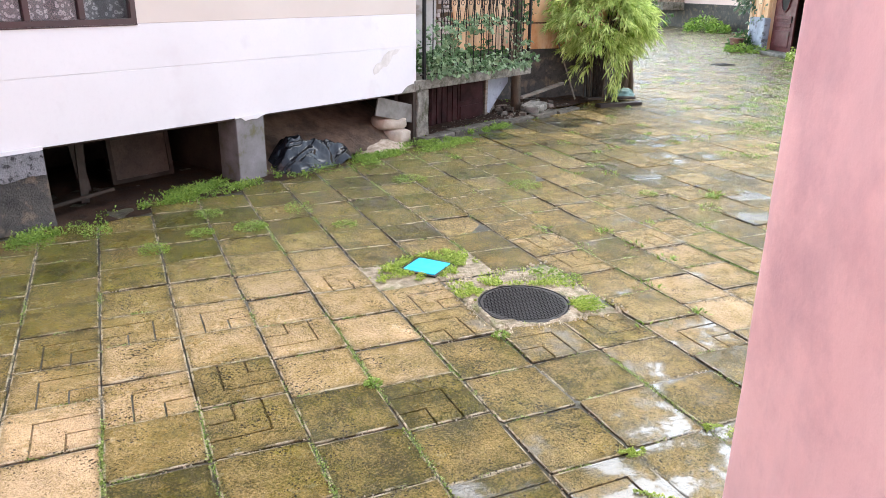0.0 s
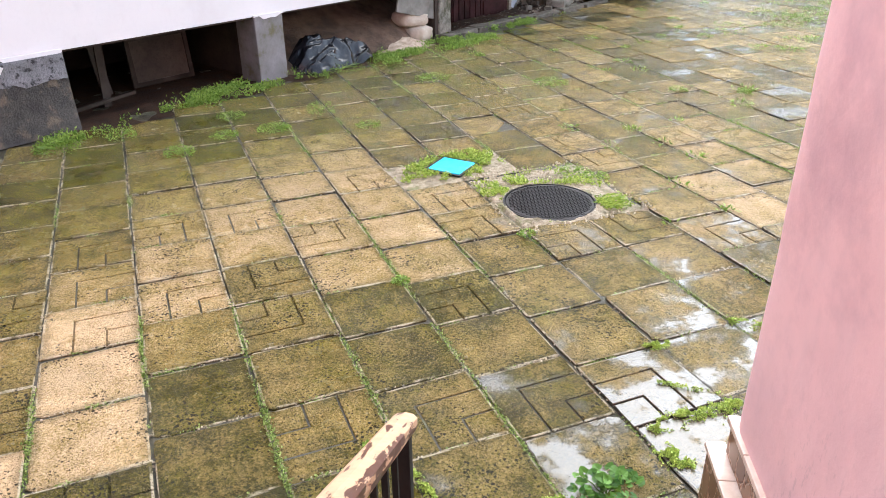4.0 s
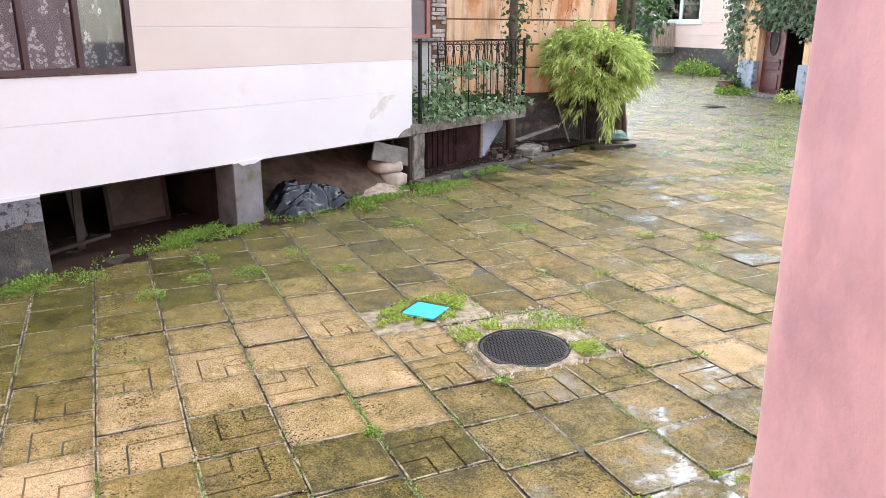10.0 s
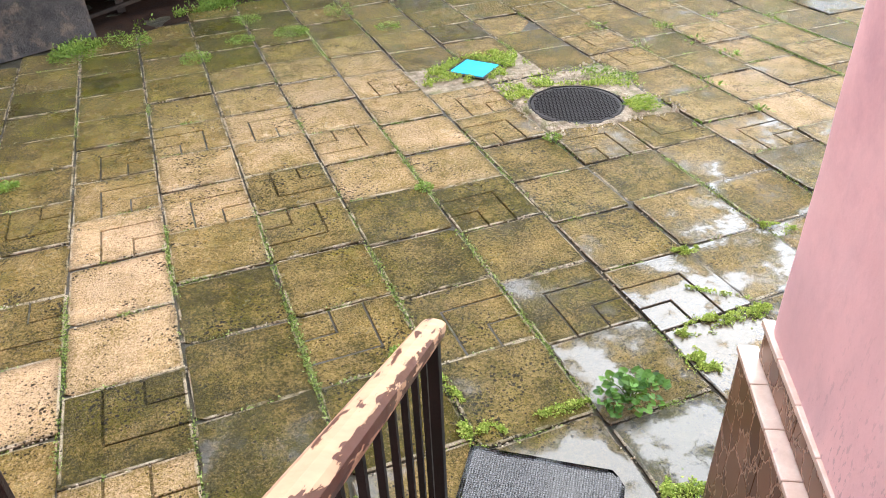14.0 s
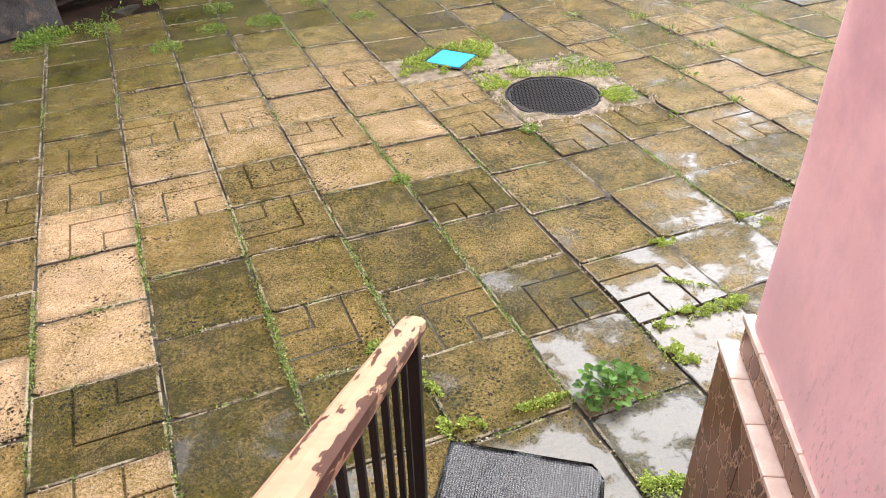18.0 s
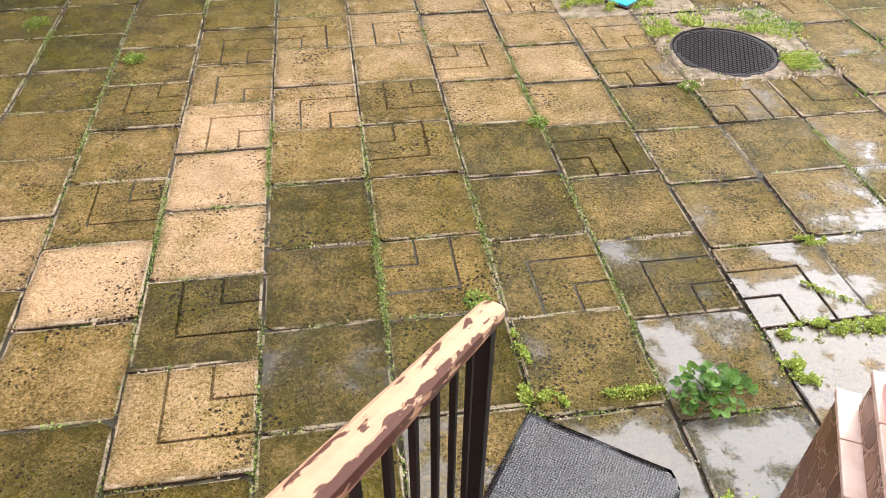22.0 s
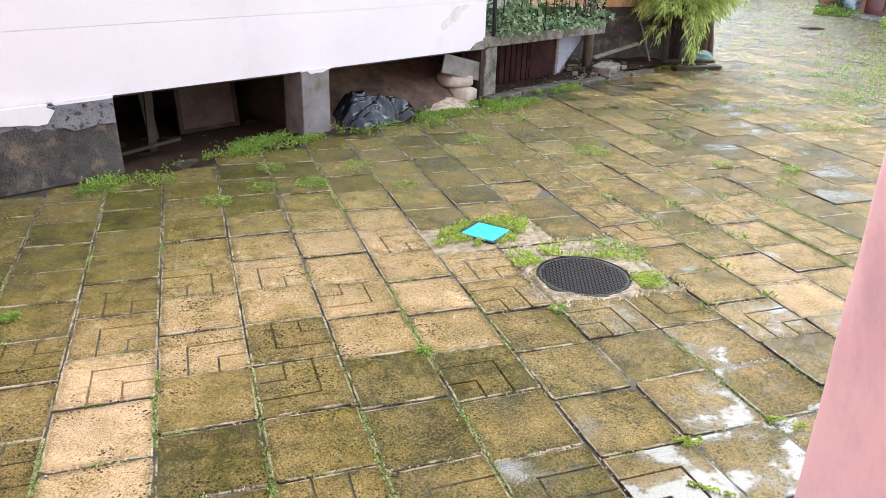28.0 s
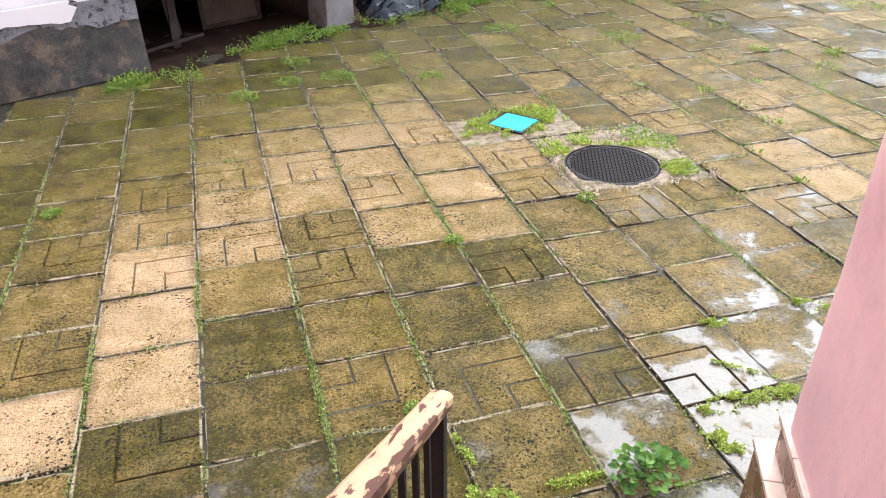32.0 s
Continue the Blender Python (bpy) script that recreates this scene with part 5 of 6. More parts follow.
for k in range(1500):
    s, z = rb.uniform(5.9, 9.6), 1.5 + abs(rb.gauss(0.6, 0.75))
    lp.append(FM @ Vector((s, -1.6 - abs(rb.gauss(0, 0.15)), z)))
    lt.append(Vector((rb.gauss(-0.7, 0.6), rb.gauss(0, 1), rb.gauss(-0.2, 0.5))))
for k in range(2600):
    s, z = rb.uniform(6.4, 13.5), rb.uniform(2.2, 6.8)
    if noise.noise(Vector((s * 0.7, z * 0.7, 1.0))) + (s - 8.2) * 0.16 < -0.15:
        continue
    lp.append(FM @ Vector((s, -0.2 - abs(rb.gauss(0, 0.9)), z)))
    lt.append(Vector((rb.gauss(-0.7, 0.6), rb.gauss(0, 1), rb.gauss(-0.5, 0.5))))
leaves("far_ivy", lp, lt, 0.24, 0.8, IVY, None, 12)
tagged(bpy.data.objects["far_ivy"], "dense dark ivy hanging over the far balcony", "ivy", kind="stuff")

# doorway house: wall with an opening, pilasters, leaf standing open
part("wall_core", box(0.42, 2.1, 0.0, 0.45, 0, 8.0, DM), ORANGE, door_wall)
part("wall_core", box(-9.0, -2.62, 0.0, 0.45, 0, 8.0, DM), ORANGE, door_wall)
part("wall_core", box(-2.62, 0.42, 0.0, 0.45, 2.75, 8.0, DM), ORANGE, door_wall)
part("side_wall", box(1.66, 2.1, 0.452, 8, 0, 8.0, DM), ORANGE, door_wall)
hall = bmesh.new()
box(-2.9, 0.7, 3.0, 3.1, 0, 3.2, DM, 0, hall)
box(-2.9, -2.8, 0.46, 3.0, 0, 3.2, DM, 0, hall)
box(0.6, 0.7, 0.46, 3.0, 0, 3.2, DM, 0, hall)
box(-2.9, 0.7, 0.46, 3.1, 3.2, 3.3, DM, 0, hall)
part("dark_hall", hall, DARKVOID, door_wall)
part("pilaster", box(0.44, 1.5, -0.12, -0.003, 1.2, 5.0, DM, 0.02), ORANGE, door_wall)
part("pilaster_foot", box(0.36, 1.56, -0.24, -0.003, 0, 1.2, DM, 0.04), BLUEGREY, door_wall)
part("pilaster_foot", box(-3.6, -2.64, -0.24, -0.003, 0, 1.2, DM, 0.04), BLUEGREY, door_wall)
part("pilaster", box(-3.5, -2.66, -0.12, -0.003, 1.2, 5.0, DM, 0.02), ORANGE, door_wall)
part("doorstep", box(-2.8, 0.5, -0.5, 0.4, 0.0, 0.1, DM, 0.02), CONCRETE, door_wall)
d1 = thing("door_1", "tall dark red panelled door standing half open", "door", kind="structure")
d1.matrix_world = DM @ pose(0.38, 0.1, 0.1)
leaf_1 = part("leaf", box(-1.45, 0, 0, 0.06, 0, 2.62, None, 0.006), REDDOOR, d1)
for z0_, z1_ in ((0.15, 0.7), (0.82, 0.98), (1.08, 1.22)):
    part("panel", box(-1.25, -0.2, -0.03, 0.0, z0_, z1_, None, 0.02), REDDOOR, leaf_1)
oval = bmesh.new()
bmesh.ops.create_circle(oval, cap_ends=True, segments=24, radius=1, matrix=pose(-0.72, -0.012, 1.85, 90) @ Matrix.Diagonal((0.3, 0.5, 1, 1)))
part("oval_pane", oval, IRON, leaf_1)
ov = [Vector((-0.72 + 0.31 * math.cos(a), -0.02, 1.85 + 0.51 * math.sin(a))) for a in [2 * math.pi * j / 24 for j in range(25)]]
part("oval_moulding", tube(ov, 0.03, 6), REDDOOR, leaf_1)
part("handle", tube([(-1.36, -0.05, 1.0), (-1.36, -0.05, 1.2)], 0.02, 6), IRON, leaf_1)
lp, lt = [], []
for k in range(10500):
    s, z = rb.uniform(-5.0, 2.7), rb.uniform(0.9, 7.2)
    edge = 2.35 + 0.5 * noise.noise(Vector((s * 1.3, 0, 4))) + 0.35 * (s + 1.0) * 0.2
    if -2.6 < s < 0.42 and z < edge:
        continue
    if 0.42 < s < 1.55 and z < 3.4 + 0.4 * noise.noise(Vector((s * 3, z, 1))) and rb.random() < 0.93:
        continue
    if s >= 1.55 and z < 1.2 + 0.6 * rb.random():
        continue
    if s < -2.6 and z < 1.9 + 0.5 * rb.random():
        continue
    lp.append(DM @ Vector((s, -0.14 - abs(rb.gauss(0, 0.16)), z)))
    lt.append(Vector((rb.gauss(-0.6, 0.6), rb.gauss(0, 0.8), rb.gauss(-0.7, 0.4))))
leaves("door_ivy", lp, lt, 0.155, 0.85, IVY, None, 13)
tagged(bpy.data.objects["door_ivy"], "thick ivy curtain hanging over the doorway", "ivy", kind="stuff")


def bush(name, label, x, y, w, h, count, size, mat_, seed, ratio=0.55):
    r = random.Random(seed)
    th = thing(name, label, "plant", pose(x, y, 0))
    lp, lt = [], []
    for k in range(count):
        a, rr = r.uniform(0, 6.283), w * math.sqrt(r.random())
        z = h * r.random() * (1 - 0.5 * (rr / w) ** 2) * (0.75 + 0.5 * noise.noise(Vector((math.cos(a) * 2, math.sin(a) * 2, seed))))
        lp.append((math.cos(a) * rr, math.sin(a) * rr, max(0.01, z)))
        lt.append((math.cos(a) + r.gauss(0, 0.6), math.sin(a) + r.gauss(0, 0.6), r.gauss(0.35, 0.6)))
    leaves("foliage", lp, lt, size, ratio, mat_, th, seed)
    for k in range(6):
        a = r.uniform(0, 6.283)
        part("stem", tube([(0, 0, 0), (math.cos(a) * w * 0.3, math.sin(a) * w * 0.3, h * 0.5), (math.cos(a) * w * 0.6, math.sin(a) * w * 0.6, h * 0.8)], 0.008, 5, None, 0.003), BARK, th)
    return th


bush("flower_bed_shrub", "bright leafy shrub against the far grey plinth", 30.2, 28.6, 1.0, 1.1, 620, 0.2, WEED, 41)
bush("flower_bed_shrub", "bright leafy shrub against the far grey plinth", 29.9, 27.3, 0.5, 0.6, 260, 0.2, WEED, 42)
bush("doorside_plant", "leafy plant beside the doorway pilaster", 23.3, 18.9, 0.55, 0.95, 500, 0.16, DARKLEAF, 43)
bush("doorside_plant", "low spreading plant at the foot of the pilaster", 22.7, 18.2, 0.75, 0.35, 500, 0.14, WEED, 44)
bush("doorside_plant", "yellow-green flowers by the doorway", 21.6, 14.9, 0.3, 0.6, 200, 0.12, BAMBOO, 45)
pot = thing("flower_pot", "terracotta flower pot on the paving", "pot", pose(22.75, 18.75, 0))
bm = bmesh.new()
bmesh.ops.create_cone(bm, cap_ends=True, segments=20, radius1=0.17, radius2=0.25, depth=0.4, matrix=Matrix.Translation((0, 0, 0.2)))
part("body", bm, TERRACOTTA, pot, smooth=True)
bm = bmesh.new()
bmesh.ops.create_cone(bm, cap_ends=True, segments=20, radius1=0.275, radius2=0.275, depth=0.07, matrix=Matrix.Translation((0, 0, 0.42)))
part("rim", bm, TERRACOTTA, pot)
fc = thing("drain_cover", "small dark drain cover ringed with weeds", "drain cover", pose(18.38, 14.75, 0.012))
part("plate", box(-0.3, 0.3, -0.22, 0.22, 0, 0.015, None, 0.004), CAST, fc)
for k in range(5):
    part("rib", box(-0.26, 0.26, -0.18 + 0.09 * k - 0.015, -0.18 + 0.09 * k + 0.015, 0.016, 0.024), CAST, fc)

# ---- pink wall beside the steps, on a tiled plinth ----
def tile_material():
    """Brown glazed tile printed and embossed like crazy paving, seams paled for their glint."""
    mt = bpy.data.materials.new("brown_crazy_tile")
    mt.use_nodes = True
    n, l = mt.node_tree.nodes, mt.node_tree.links
    bs = n["Principled BSDF"]
    geo = n.new("ShaderNodeNewGeometry")
    mp = n.new("ShaderNodeMapping")
    mp.inputs["Scale"].default_value = (15, 15, 8.5)
    l.new(geo.outputs["Position"], mp.inputs["Vector"])
    wob = n.new("ShaderNodeTexNoise")
    wob.inputs["Scale"].default_value = 3.0
    l.new(mp.outputs[0], wob.inputs["Vector"])
    ad = n.new("ShaderNodeVectorMath")
    ad.operation = "MULTIPLY_ADD"
    l.new(wob.outputs["Color"], ad.inputs[0])
    ad.inputs[1].default_value = (0.5, 0.5, 0.5)
    l.new(mp.outputs[0], ad.inputs[2])
    ed = n.new("ShaderNodeTexVoronoi")
    ed.feature = "DISTANCE_TO_EDGE"
    ed.inputs["Scale"].default_value = 1.0
    l.new(ad.outputs[0], ed.inputs["Vector"])
    ce = n.new("ShaderNodeTexVoronoi")
    ce.inputs["Scale"].default_value = 1.0
    l.new(ad.outputs[0], ce.inputs["Vector"])
    tone = n.new("ShaderNodeMix")
    tone.data_type = "RGBA"
    tone.inputs[6].default_value, tone.inputs[7].default_value = (0.115, 0.052, 0.028, 1), (0.25, 0.135, 0.078, 1)
    sep = n.new("ShaderNodeSeparateColor")
    l.new(ce.outputs["Color"], sep.inputs[0])
    l.new(sep.outputs[0], tone.inputs[0])
    ln = n.new("ShaderNodeMapRange")
    ln.inputs[1].default_value, ln.inputs[2].default_value = 0.012, 0.05
    l.new(ed.outputs["Distance"], ln.inputs[0])
    m = n.new("ShaderNodeMix")
    m.data_type = "RGBA"
    m.inputs[6].default_value = (0.52, 0.33, 0.22, 1)
    l.new(ln.outputs[0], m.inputs[0])
    l.new(tone.outputs[2], m.inputs[7])
    l.new(m.outputs[2], bs.inputs["Base Color"])
    bs.inputs["Roughness"].default_value = 0.34
    bs.inputs["Specular IOR Level"].default_value = 0.28
    bp = n.new("ShaderNodeBump")
    bp.inputs["Strength"].default_value = 1.0
    bp.inputs["Distance"].default_value = 0.014
    l.new(ln.outputs[0], bp.inputs["Height"])
    l.new(bp.outputs[0], bs.inputs["Normal"])
    return mt


CRAZY = tile_material()
LEDGE = surface("pale_cream_tile", (0.74, 0.60, 0.50), (0.60, 0.45, 0.36), 0.05, 60, (0.25, 0.4), 0.1, 0.003, stain=(0.5, 0.34, 0.3), stain_size=0.04, stain_cut=0.62, spots=0.12, vary=0.08)
bm = bmesh.new()
# run on out of view to 30 m so window_1 mirrors a wall
box(-4.0, -0.055, -30.0, -0.058, 0.962, 7.0, PM, 0.0, bm)
box(-4.0, -0.10, -30.0, -3.0, -0.03, 0.96, PM, 0.0, bm)
part("wall_core", bm, PINK, pink_wall)
# hand-trowelled outer skin round the corner
verts, faces = [], []
cols_ = [(-4.0 + 3.9 * k / 60, -0.04) for k in range(61)] + [(-0.075, -0.043), (-0.055, -0.05), (-0.046, -0.064), (-0.04, -0.09)] + [(-0.04, -0.09 - 0.5 * k) for k in range(1, 60)]
zs_ = [0.955 + 6.0 * (j / 60) ** 1.3 for j in range(61)]
for x, y in cols_:
    for z in zs_:
        p = Vector((x, y, z))
        o = 0.012 * noise.noise(p * 1.6) + 0.004 * noise.noise(p * 7) + (0.006 * max(0, noise.noise(p * 3 + Vector((5, 5, 5)))) if x > -0.1 else 0)
        verts.append(PM @ (p + Vector((o if x > -0.09 else 0, -o if y > -0.06 else 0, 0))))
nz = len(zs_)
for k in range(len(cols_) - 1):
    for j in range(nz - 1):
        faces.append((k * nz + j, k * nz + nz + j, k * nz + nz + j + 1, k * nz + j + 1))
raw("plaster_skin", verts, faces, PINK, pink_wall, smooth=True)
pb = thing("tiled_plinth", "stepped plinth clad in brown crazy-paving tiles with pale pink ledges", "plinth", kind="structure")
part("core", box(-4.0, -0.012, -3.0, -0.012, -0.03, 0.82, PM), CONCRETE, pb)
part("core", box(-4.0, -0.049, -3.0, -0.049, 0.82, 0.94, PM), CONCRETE, pb)
x = -0.003
k = 0
while x > -3.6:
    for z0_, z1_ in ((0.0, 0.30), (0.303, 0.60), (0.603, 0.818)):
        part("clad_tile", box(x - 0.297, x, -0.0115, -0.002, z0_, z1_, PM, 0.0015), CRAZY, pb)
    part("clad_tile", box(x - 0.035 - 0.297, x - 0.035, -0.0485, -0.038, 0.842, 0.937, PM, 0.0015), CRAZY, pb)
    x -= 0.30
    k += 1
for k in range(5):
    y = -0.012 - 0.3 * k
    for z0_, z1_ in ((0.0, 0.30), (0.303, 0.60), (0.603, 0.818)):
        part("clad_tile", box(-0.0115, -0.002, y - 0.297, y, z0_, z1_, PM, 0.0015), CRAZY, pb)
    part("clad_tile", box(-0.0485, -0.038, y - 0.04 - 0.297, y - 0.04, 0.842, 0.937, PM, 0.0015), CRAZY, pb)
x = 0.006
while x > -3.6:
    part("ledge_tile", box(x - 0.148, x, -0.05, 0.006, 0.821, 0.838, PM, 0.003), LEDGE, pb)
    part("cap_tile", box(x - 0.034 - 0.148, x - 0.034, -0.06, -0.028, 0.9385, 0.957, PM, 0.003), LEDGE, pb)
    x -= 0.15
for k in range(8):
    y = -0.067 - 0.15 * k
    part("ledge_tile", box(-0.066, 0.006, y - 0.148, y, 0.821, 0.838, PM, 0.003), LEDGE, pb)

# ---- steps, mat and handrail ----
steps = thing("entrance_steps", "concrete entrance steps up to the door landing", "steps", kind="structure")
for k in range(4):
    part("step", box(-0.32 - 0.28 * k - (0.28 if k < 3 else 1.6), -0.32 - 0.28 * k, 0.003, 0.92, -0.03, 0.175 * (k + 1), PM, 0.008), CONCRETE, steps)
# out of view; added to close the yard behind the landing
own = thing("wall_entrance", "pink plastered house wall behind the landing", "wall", kind="structure")
part("wall_core", box(-2.75, -2.45, -0.04, 0.9, 0.70, 7.0, PM), PINK, own)
part("wall_core", box(-1.95, -1.65, 0.95, 9.0, -0.03, 7.0, PM), PINK, own)


def rubber_material():
    mt = bpy.data.materials.new("black_rubber_mat")
    mt.use_nodes = True
    n, l = mt.node_tree.nodes, mt.node_tree.links
    bs = n["Principled BSDF"]
    bs.inputs["Base Color"].default_value = (0.06, 0.06, 0.068, 1)
    bs.inputs["Roughness"].default_value = 0.22
    tc = n.new("ShaderNodeTexCoord")
    vo = n.new("ShaderNodeTexVoronoi")
    vo.inputs["Scale"].default_value = 105
    vo.inputs["Randomness"].default_value = 0.25
    l.new(tc.outputs["Object"], vo.inputs["Vector"])
    bp = n.new("ShaderNodeBump")
    bp.inputs["Strength"].default_value = 0.55
    bp.inputs["Distance"].default_value = 0.005
    bp.invert = True
    l.new(vo.outputs["Distance"], bp.inputs["Height"])
    l.new(bp.outputs[0], bs.inputs["Normal"])
    knob = n.new("ShaderNodeMapRange")
    for k, v in ((1, 0.25), (2, 0.5), (3, 1.0), (4, 0.0)):
        knob.inputs[k].default_value = v
    l.new(vo.outputs["Distance"], knob.inputs[0])
    mk = n.new("ShaderNodeMix")
    mk.data_type = "RGBA"
    mk.inputs[6].default_value, mk.inputs[7].default_value = (0.008, 0.008, 0.010, 1), (0.07, 0.07, 0.08, 1)
    l.new(knob.outputs[0], mk.inputs[0])
    l.new(mk.outputs[2], bs.inputs["Base Color"])
    no = n.new("ShaderNodeTexNoise")
    no.inputs["Scale"].default_value = 5
    l.new(tc.outputs["Object"], no.inputs["Vector"])
    mr = n.new("ShaderNodeMapRange")
    for k, v in ((1, 0.4), (2, 0.62), (3, 0.08), (4, 0.24)):
        mr.inputs[k].default_value = v
    l.new(no.outputs[0], mr.inputs[0])
    l.new(mr.outputs[0], bs.inputs["Roughness"])
    bs.inputs["Coat Weight"].default_value = 0.5
    bs.inputs["Coat Roughness"].default_value = 0.12
    return mt


MATDIR = math.degrees(math.atan2(-1.43 + 1.12, 2.40 - 1.97))
mat_ = bmesh.new()
outl = [(0.0, 0.0), (0.0, -0.62), (0.56, -0.62), (0.56, -0.05), (0.53, 0.0)]
nx_, ny_ = 24, 24
gridv = {}
for i in range(nx_ + 1):
    for j in range(ny_ + 1):
        x, y = 0.57 * i / nx_, -0.62 * j / ny_
        if x > 0.53 and y > -0.06:
            y = min(y, -(x - 0.53) * 1.6)
        gridv[i, j] = mat_.verts.new((x, y, 0.02 + 0.008 * noise.noise(Vector((x * 4, y * 4, 1)))))
for i in range(nx_):
    for j in range(ny_):
        try:
            mat_.faces.new((gridv[i, j + 1], gridv[i + 1, j + 1], gridv[i + 1, j], gridv[i, j]))
        except ValueError:
            pass
geom = bmesh.ops.solidify(mat_, geom=mat_.faces[:], thickness=0.014)
mt_ = part("door_mat", mat_, rubber_material(), None, smooth=True)
mt_.matrix_world = pose(1.97, -1.125, 0.0, 0, 0, MATDIR)
tagged(mt_, "wet black rubber mat at the foot of the steps", "mat")


def chipped_paint():
    mt = surface("chipped_peach_paint", (0.52, 0.325, 0.20), (0.44, 0.27, 0.165), 0.08, 60, (0.4, 0.6), 0.2, 0.004, spots=0.08)
    n, l = mt.node_tree.nodes, mt.node_tree.links
    bs = n["Principled BSDF"]
    src = bs.inputs["Base Color"].links[0].from_socket
    tc = n.new("ShaderNodeTexCoord")
    mp = n.new("ShaderNodeMapping")
    mp.inputs["Scale"].default_value = (8, 34, 34)
    l.new(tc.outputs["Object"], mp.inputs[0])
    no = n.new("ShaderNodeTexNoise")
    no.inputs["Scale"].default_value = 1.0
    no.inputs["Detail"].default_value = 7
    no.inputs["Roughness"].default_value = 0.62
    l.new(mp.outputs[0], no.inputs["Vector"])
    xyz = n.new("ShaderNodeSeparateXYZ")
    l.new(tc.outputs["Object"], xyz.inputs[0])
    side = n.new("ShaderNodeMapRange")
    for k, v in ((1, 0.014), (2, 0.031), (3, 0.0), (4, 0.13)):
        side.inputs[k].default_value = v
    l.new(xyz.outputs[1], side.inputs[0])
    ad = n.new("ShaderNodeMath")
    ad.operation = "ADD"
    l.new(no.outputs[0], ad.inputs[0])
    l.new(side.outputs[0], ad.inputs[1])
    cut = n.new("ShaderNodeMapRange")
    cut.inputs[1].default_value, cut.inputs[2].default_value = 0.582, 0.594
    l.new(ad.outputs[0], cut.inputs[0])
    m = n.new("ShaderNodeMix")
    m.data_type = "RGBA"
    m.inputs[7].default_value = (0.085, 0.03, 0.018, 1)
    l.new(src, m.inputs[6])
    l.new(cut.outputs[0], m.inputs[0])
    l.new(m.outputs[2], bs.inputs["Base Color"])
    bp = n.new("ShaderNodeBump")
    bp.inputs["Strength"].default_value = 0.6
    bp.inputs["Distance"].default_value = 0.006
    bp.invert = True
    l.new(cut.outputs[0], bp.inputs["Height"])
    l.new(bp.outputs[0], bs.inputs["Normal"])
    return mt


# handrail: local x runs up the flight from its lower end
RAIL = pose(1.70, -1.56, 1.055, 0, 0, 180 + 60.5) @ pose(0, 0, 0, 0, -29, 0)
rail = thing("handrail", "handrail of chipped peach-painted wood on black iron balusters", "handrail")
bm = bmesh.new()
prof = [(-0.028, -0.022), (0.028, -0.022), (0.031, -0.008), (0.03, 0.008), (0.02, 0.016), (0.0, 0.019), (-0.02, 0.016), (-0.03, 0.008), (-0.031, -0.008)]
ringsv = []
for k in range(41):
    x = 1.25 * k / 40
    j = 0.0012 * noise.noise(Vector((x * 9, 0, 2)))
    ringsv.append([bm.verts.new((x, y + j, z - 0.019 + j)) for y, z in prof])
for a, b in zip(ringsv, ringsv[1:]):
    for k in range(len(prof)):
        bm.faces.new((a[k], a[(k + 1) % len(prof)], b[(k + 1) % len(prof)], b[k]))
bm.faces.new(ringsv[0][::-1])
bm.faces.new(ringsv[-1])
bmesh.ops.recalc_face_normals(bm, faces=bm.faces)
wood = part("wooden_rail", bm, chipped_paint(), None)
wood.matrix_world = RAIL
wood.parent = rail
wood["label"] = "wooden rail with flaking peach paint"
part("flat_bar", box(0.03, 1.24, -0.018, 0.018, -0.052, -0.041, RAIL), IRON, rail)


def rail_at(t, drop=0.05):
    p = RAIL @ Vector((t, 0, 0))
    return Vector((p.x, p.y, p.z - drop))


def step_top(p):
    x = (PM.inverted() @ Vector((p.x, p.y, 0))).x
    return 0.175 * max(0, min(4, math.ceil((-0.32 - x) / 0.28)))


part("end_post", box(-0.02, 0.02, -0.02, 0.02, step_top(rail_at(0.06)) - 0.02, rail_at(0.06).z, pose(rail_at(0.06).x, rail_at(0.06).y, 0, 0, 0, 60), 0.003), IRON, rail)
for k in range(1, 11):
    p = rail_at(0.06 + 0.115 * k)
    part("baluster", box(-0.007, 0.007, -0.007, 0.007, step_top(p) + 0.1, p.z, pose(p.x, p.y, 0, 0, 0, 60)), IRON, rail)
lo = [rail_at(0.06 + 0.115 * k) for k in range(0, 11)]
part("low_bar", tube([Vector((p.x, p.y, step_top(lo[0]) + 0.12 + (p.z - lo[0].z))) for p in lo], 0.011, 6), IRON, rail)
jm = part("door_jamb", box(-0.32, 0.0, -0.045, 0.0, 0.7, 2.9, None, 0.006), DARKWOOD)
jm.matrix_world = pose(1.147, -2.621, 0, 0, 0, 22)
tagged(jm, "dark stained edge of the entrance door standing open", "door")

# ---- covers in the paving ----
hole = thing("manhole_cover", "round ribbed cast iron manhole cover set in cement", "manhole cover", pose(3.913, 1.497, 0.006, 0, 0, 20))
bm = bmesh.new()
bmesh.ops.create_cone(bm, cap_ends=True, segments=64, radius1=0.328, radius2=0.328, depth=0.05, matrix=Matrix.Translation((0, 0, -0.02)))
lid = part("lid", bm, CAST, hole)
bm = bmesh.new()
ring_o, ring_i = [], []
for k in range(64):
    a = 2 * math.pi * k / 64
    ring_o.append((bm.verts.new((0.352 * math.cos(a), 0.352 * math.sin(a), -0.03)), bm.verts.new((0.349 * math.cos(a), 0.349 * math.sin(a), 0.006))))
    ring_i.append((bm.verts.new((0.336 * math.cos(a), 0.336 * math.sin(a), 0.007)), bm.verts.new((0.333 * math.cos(a), 0.333 * math.sin(a), -0.02))))
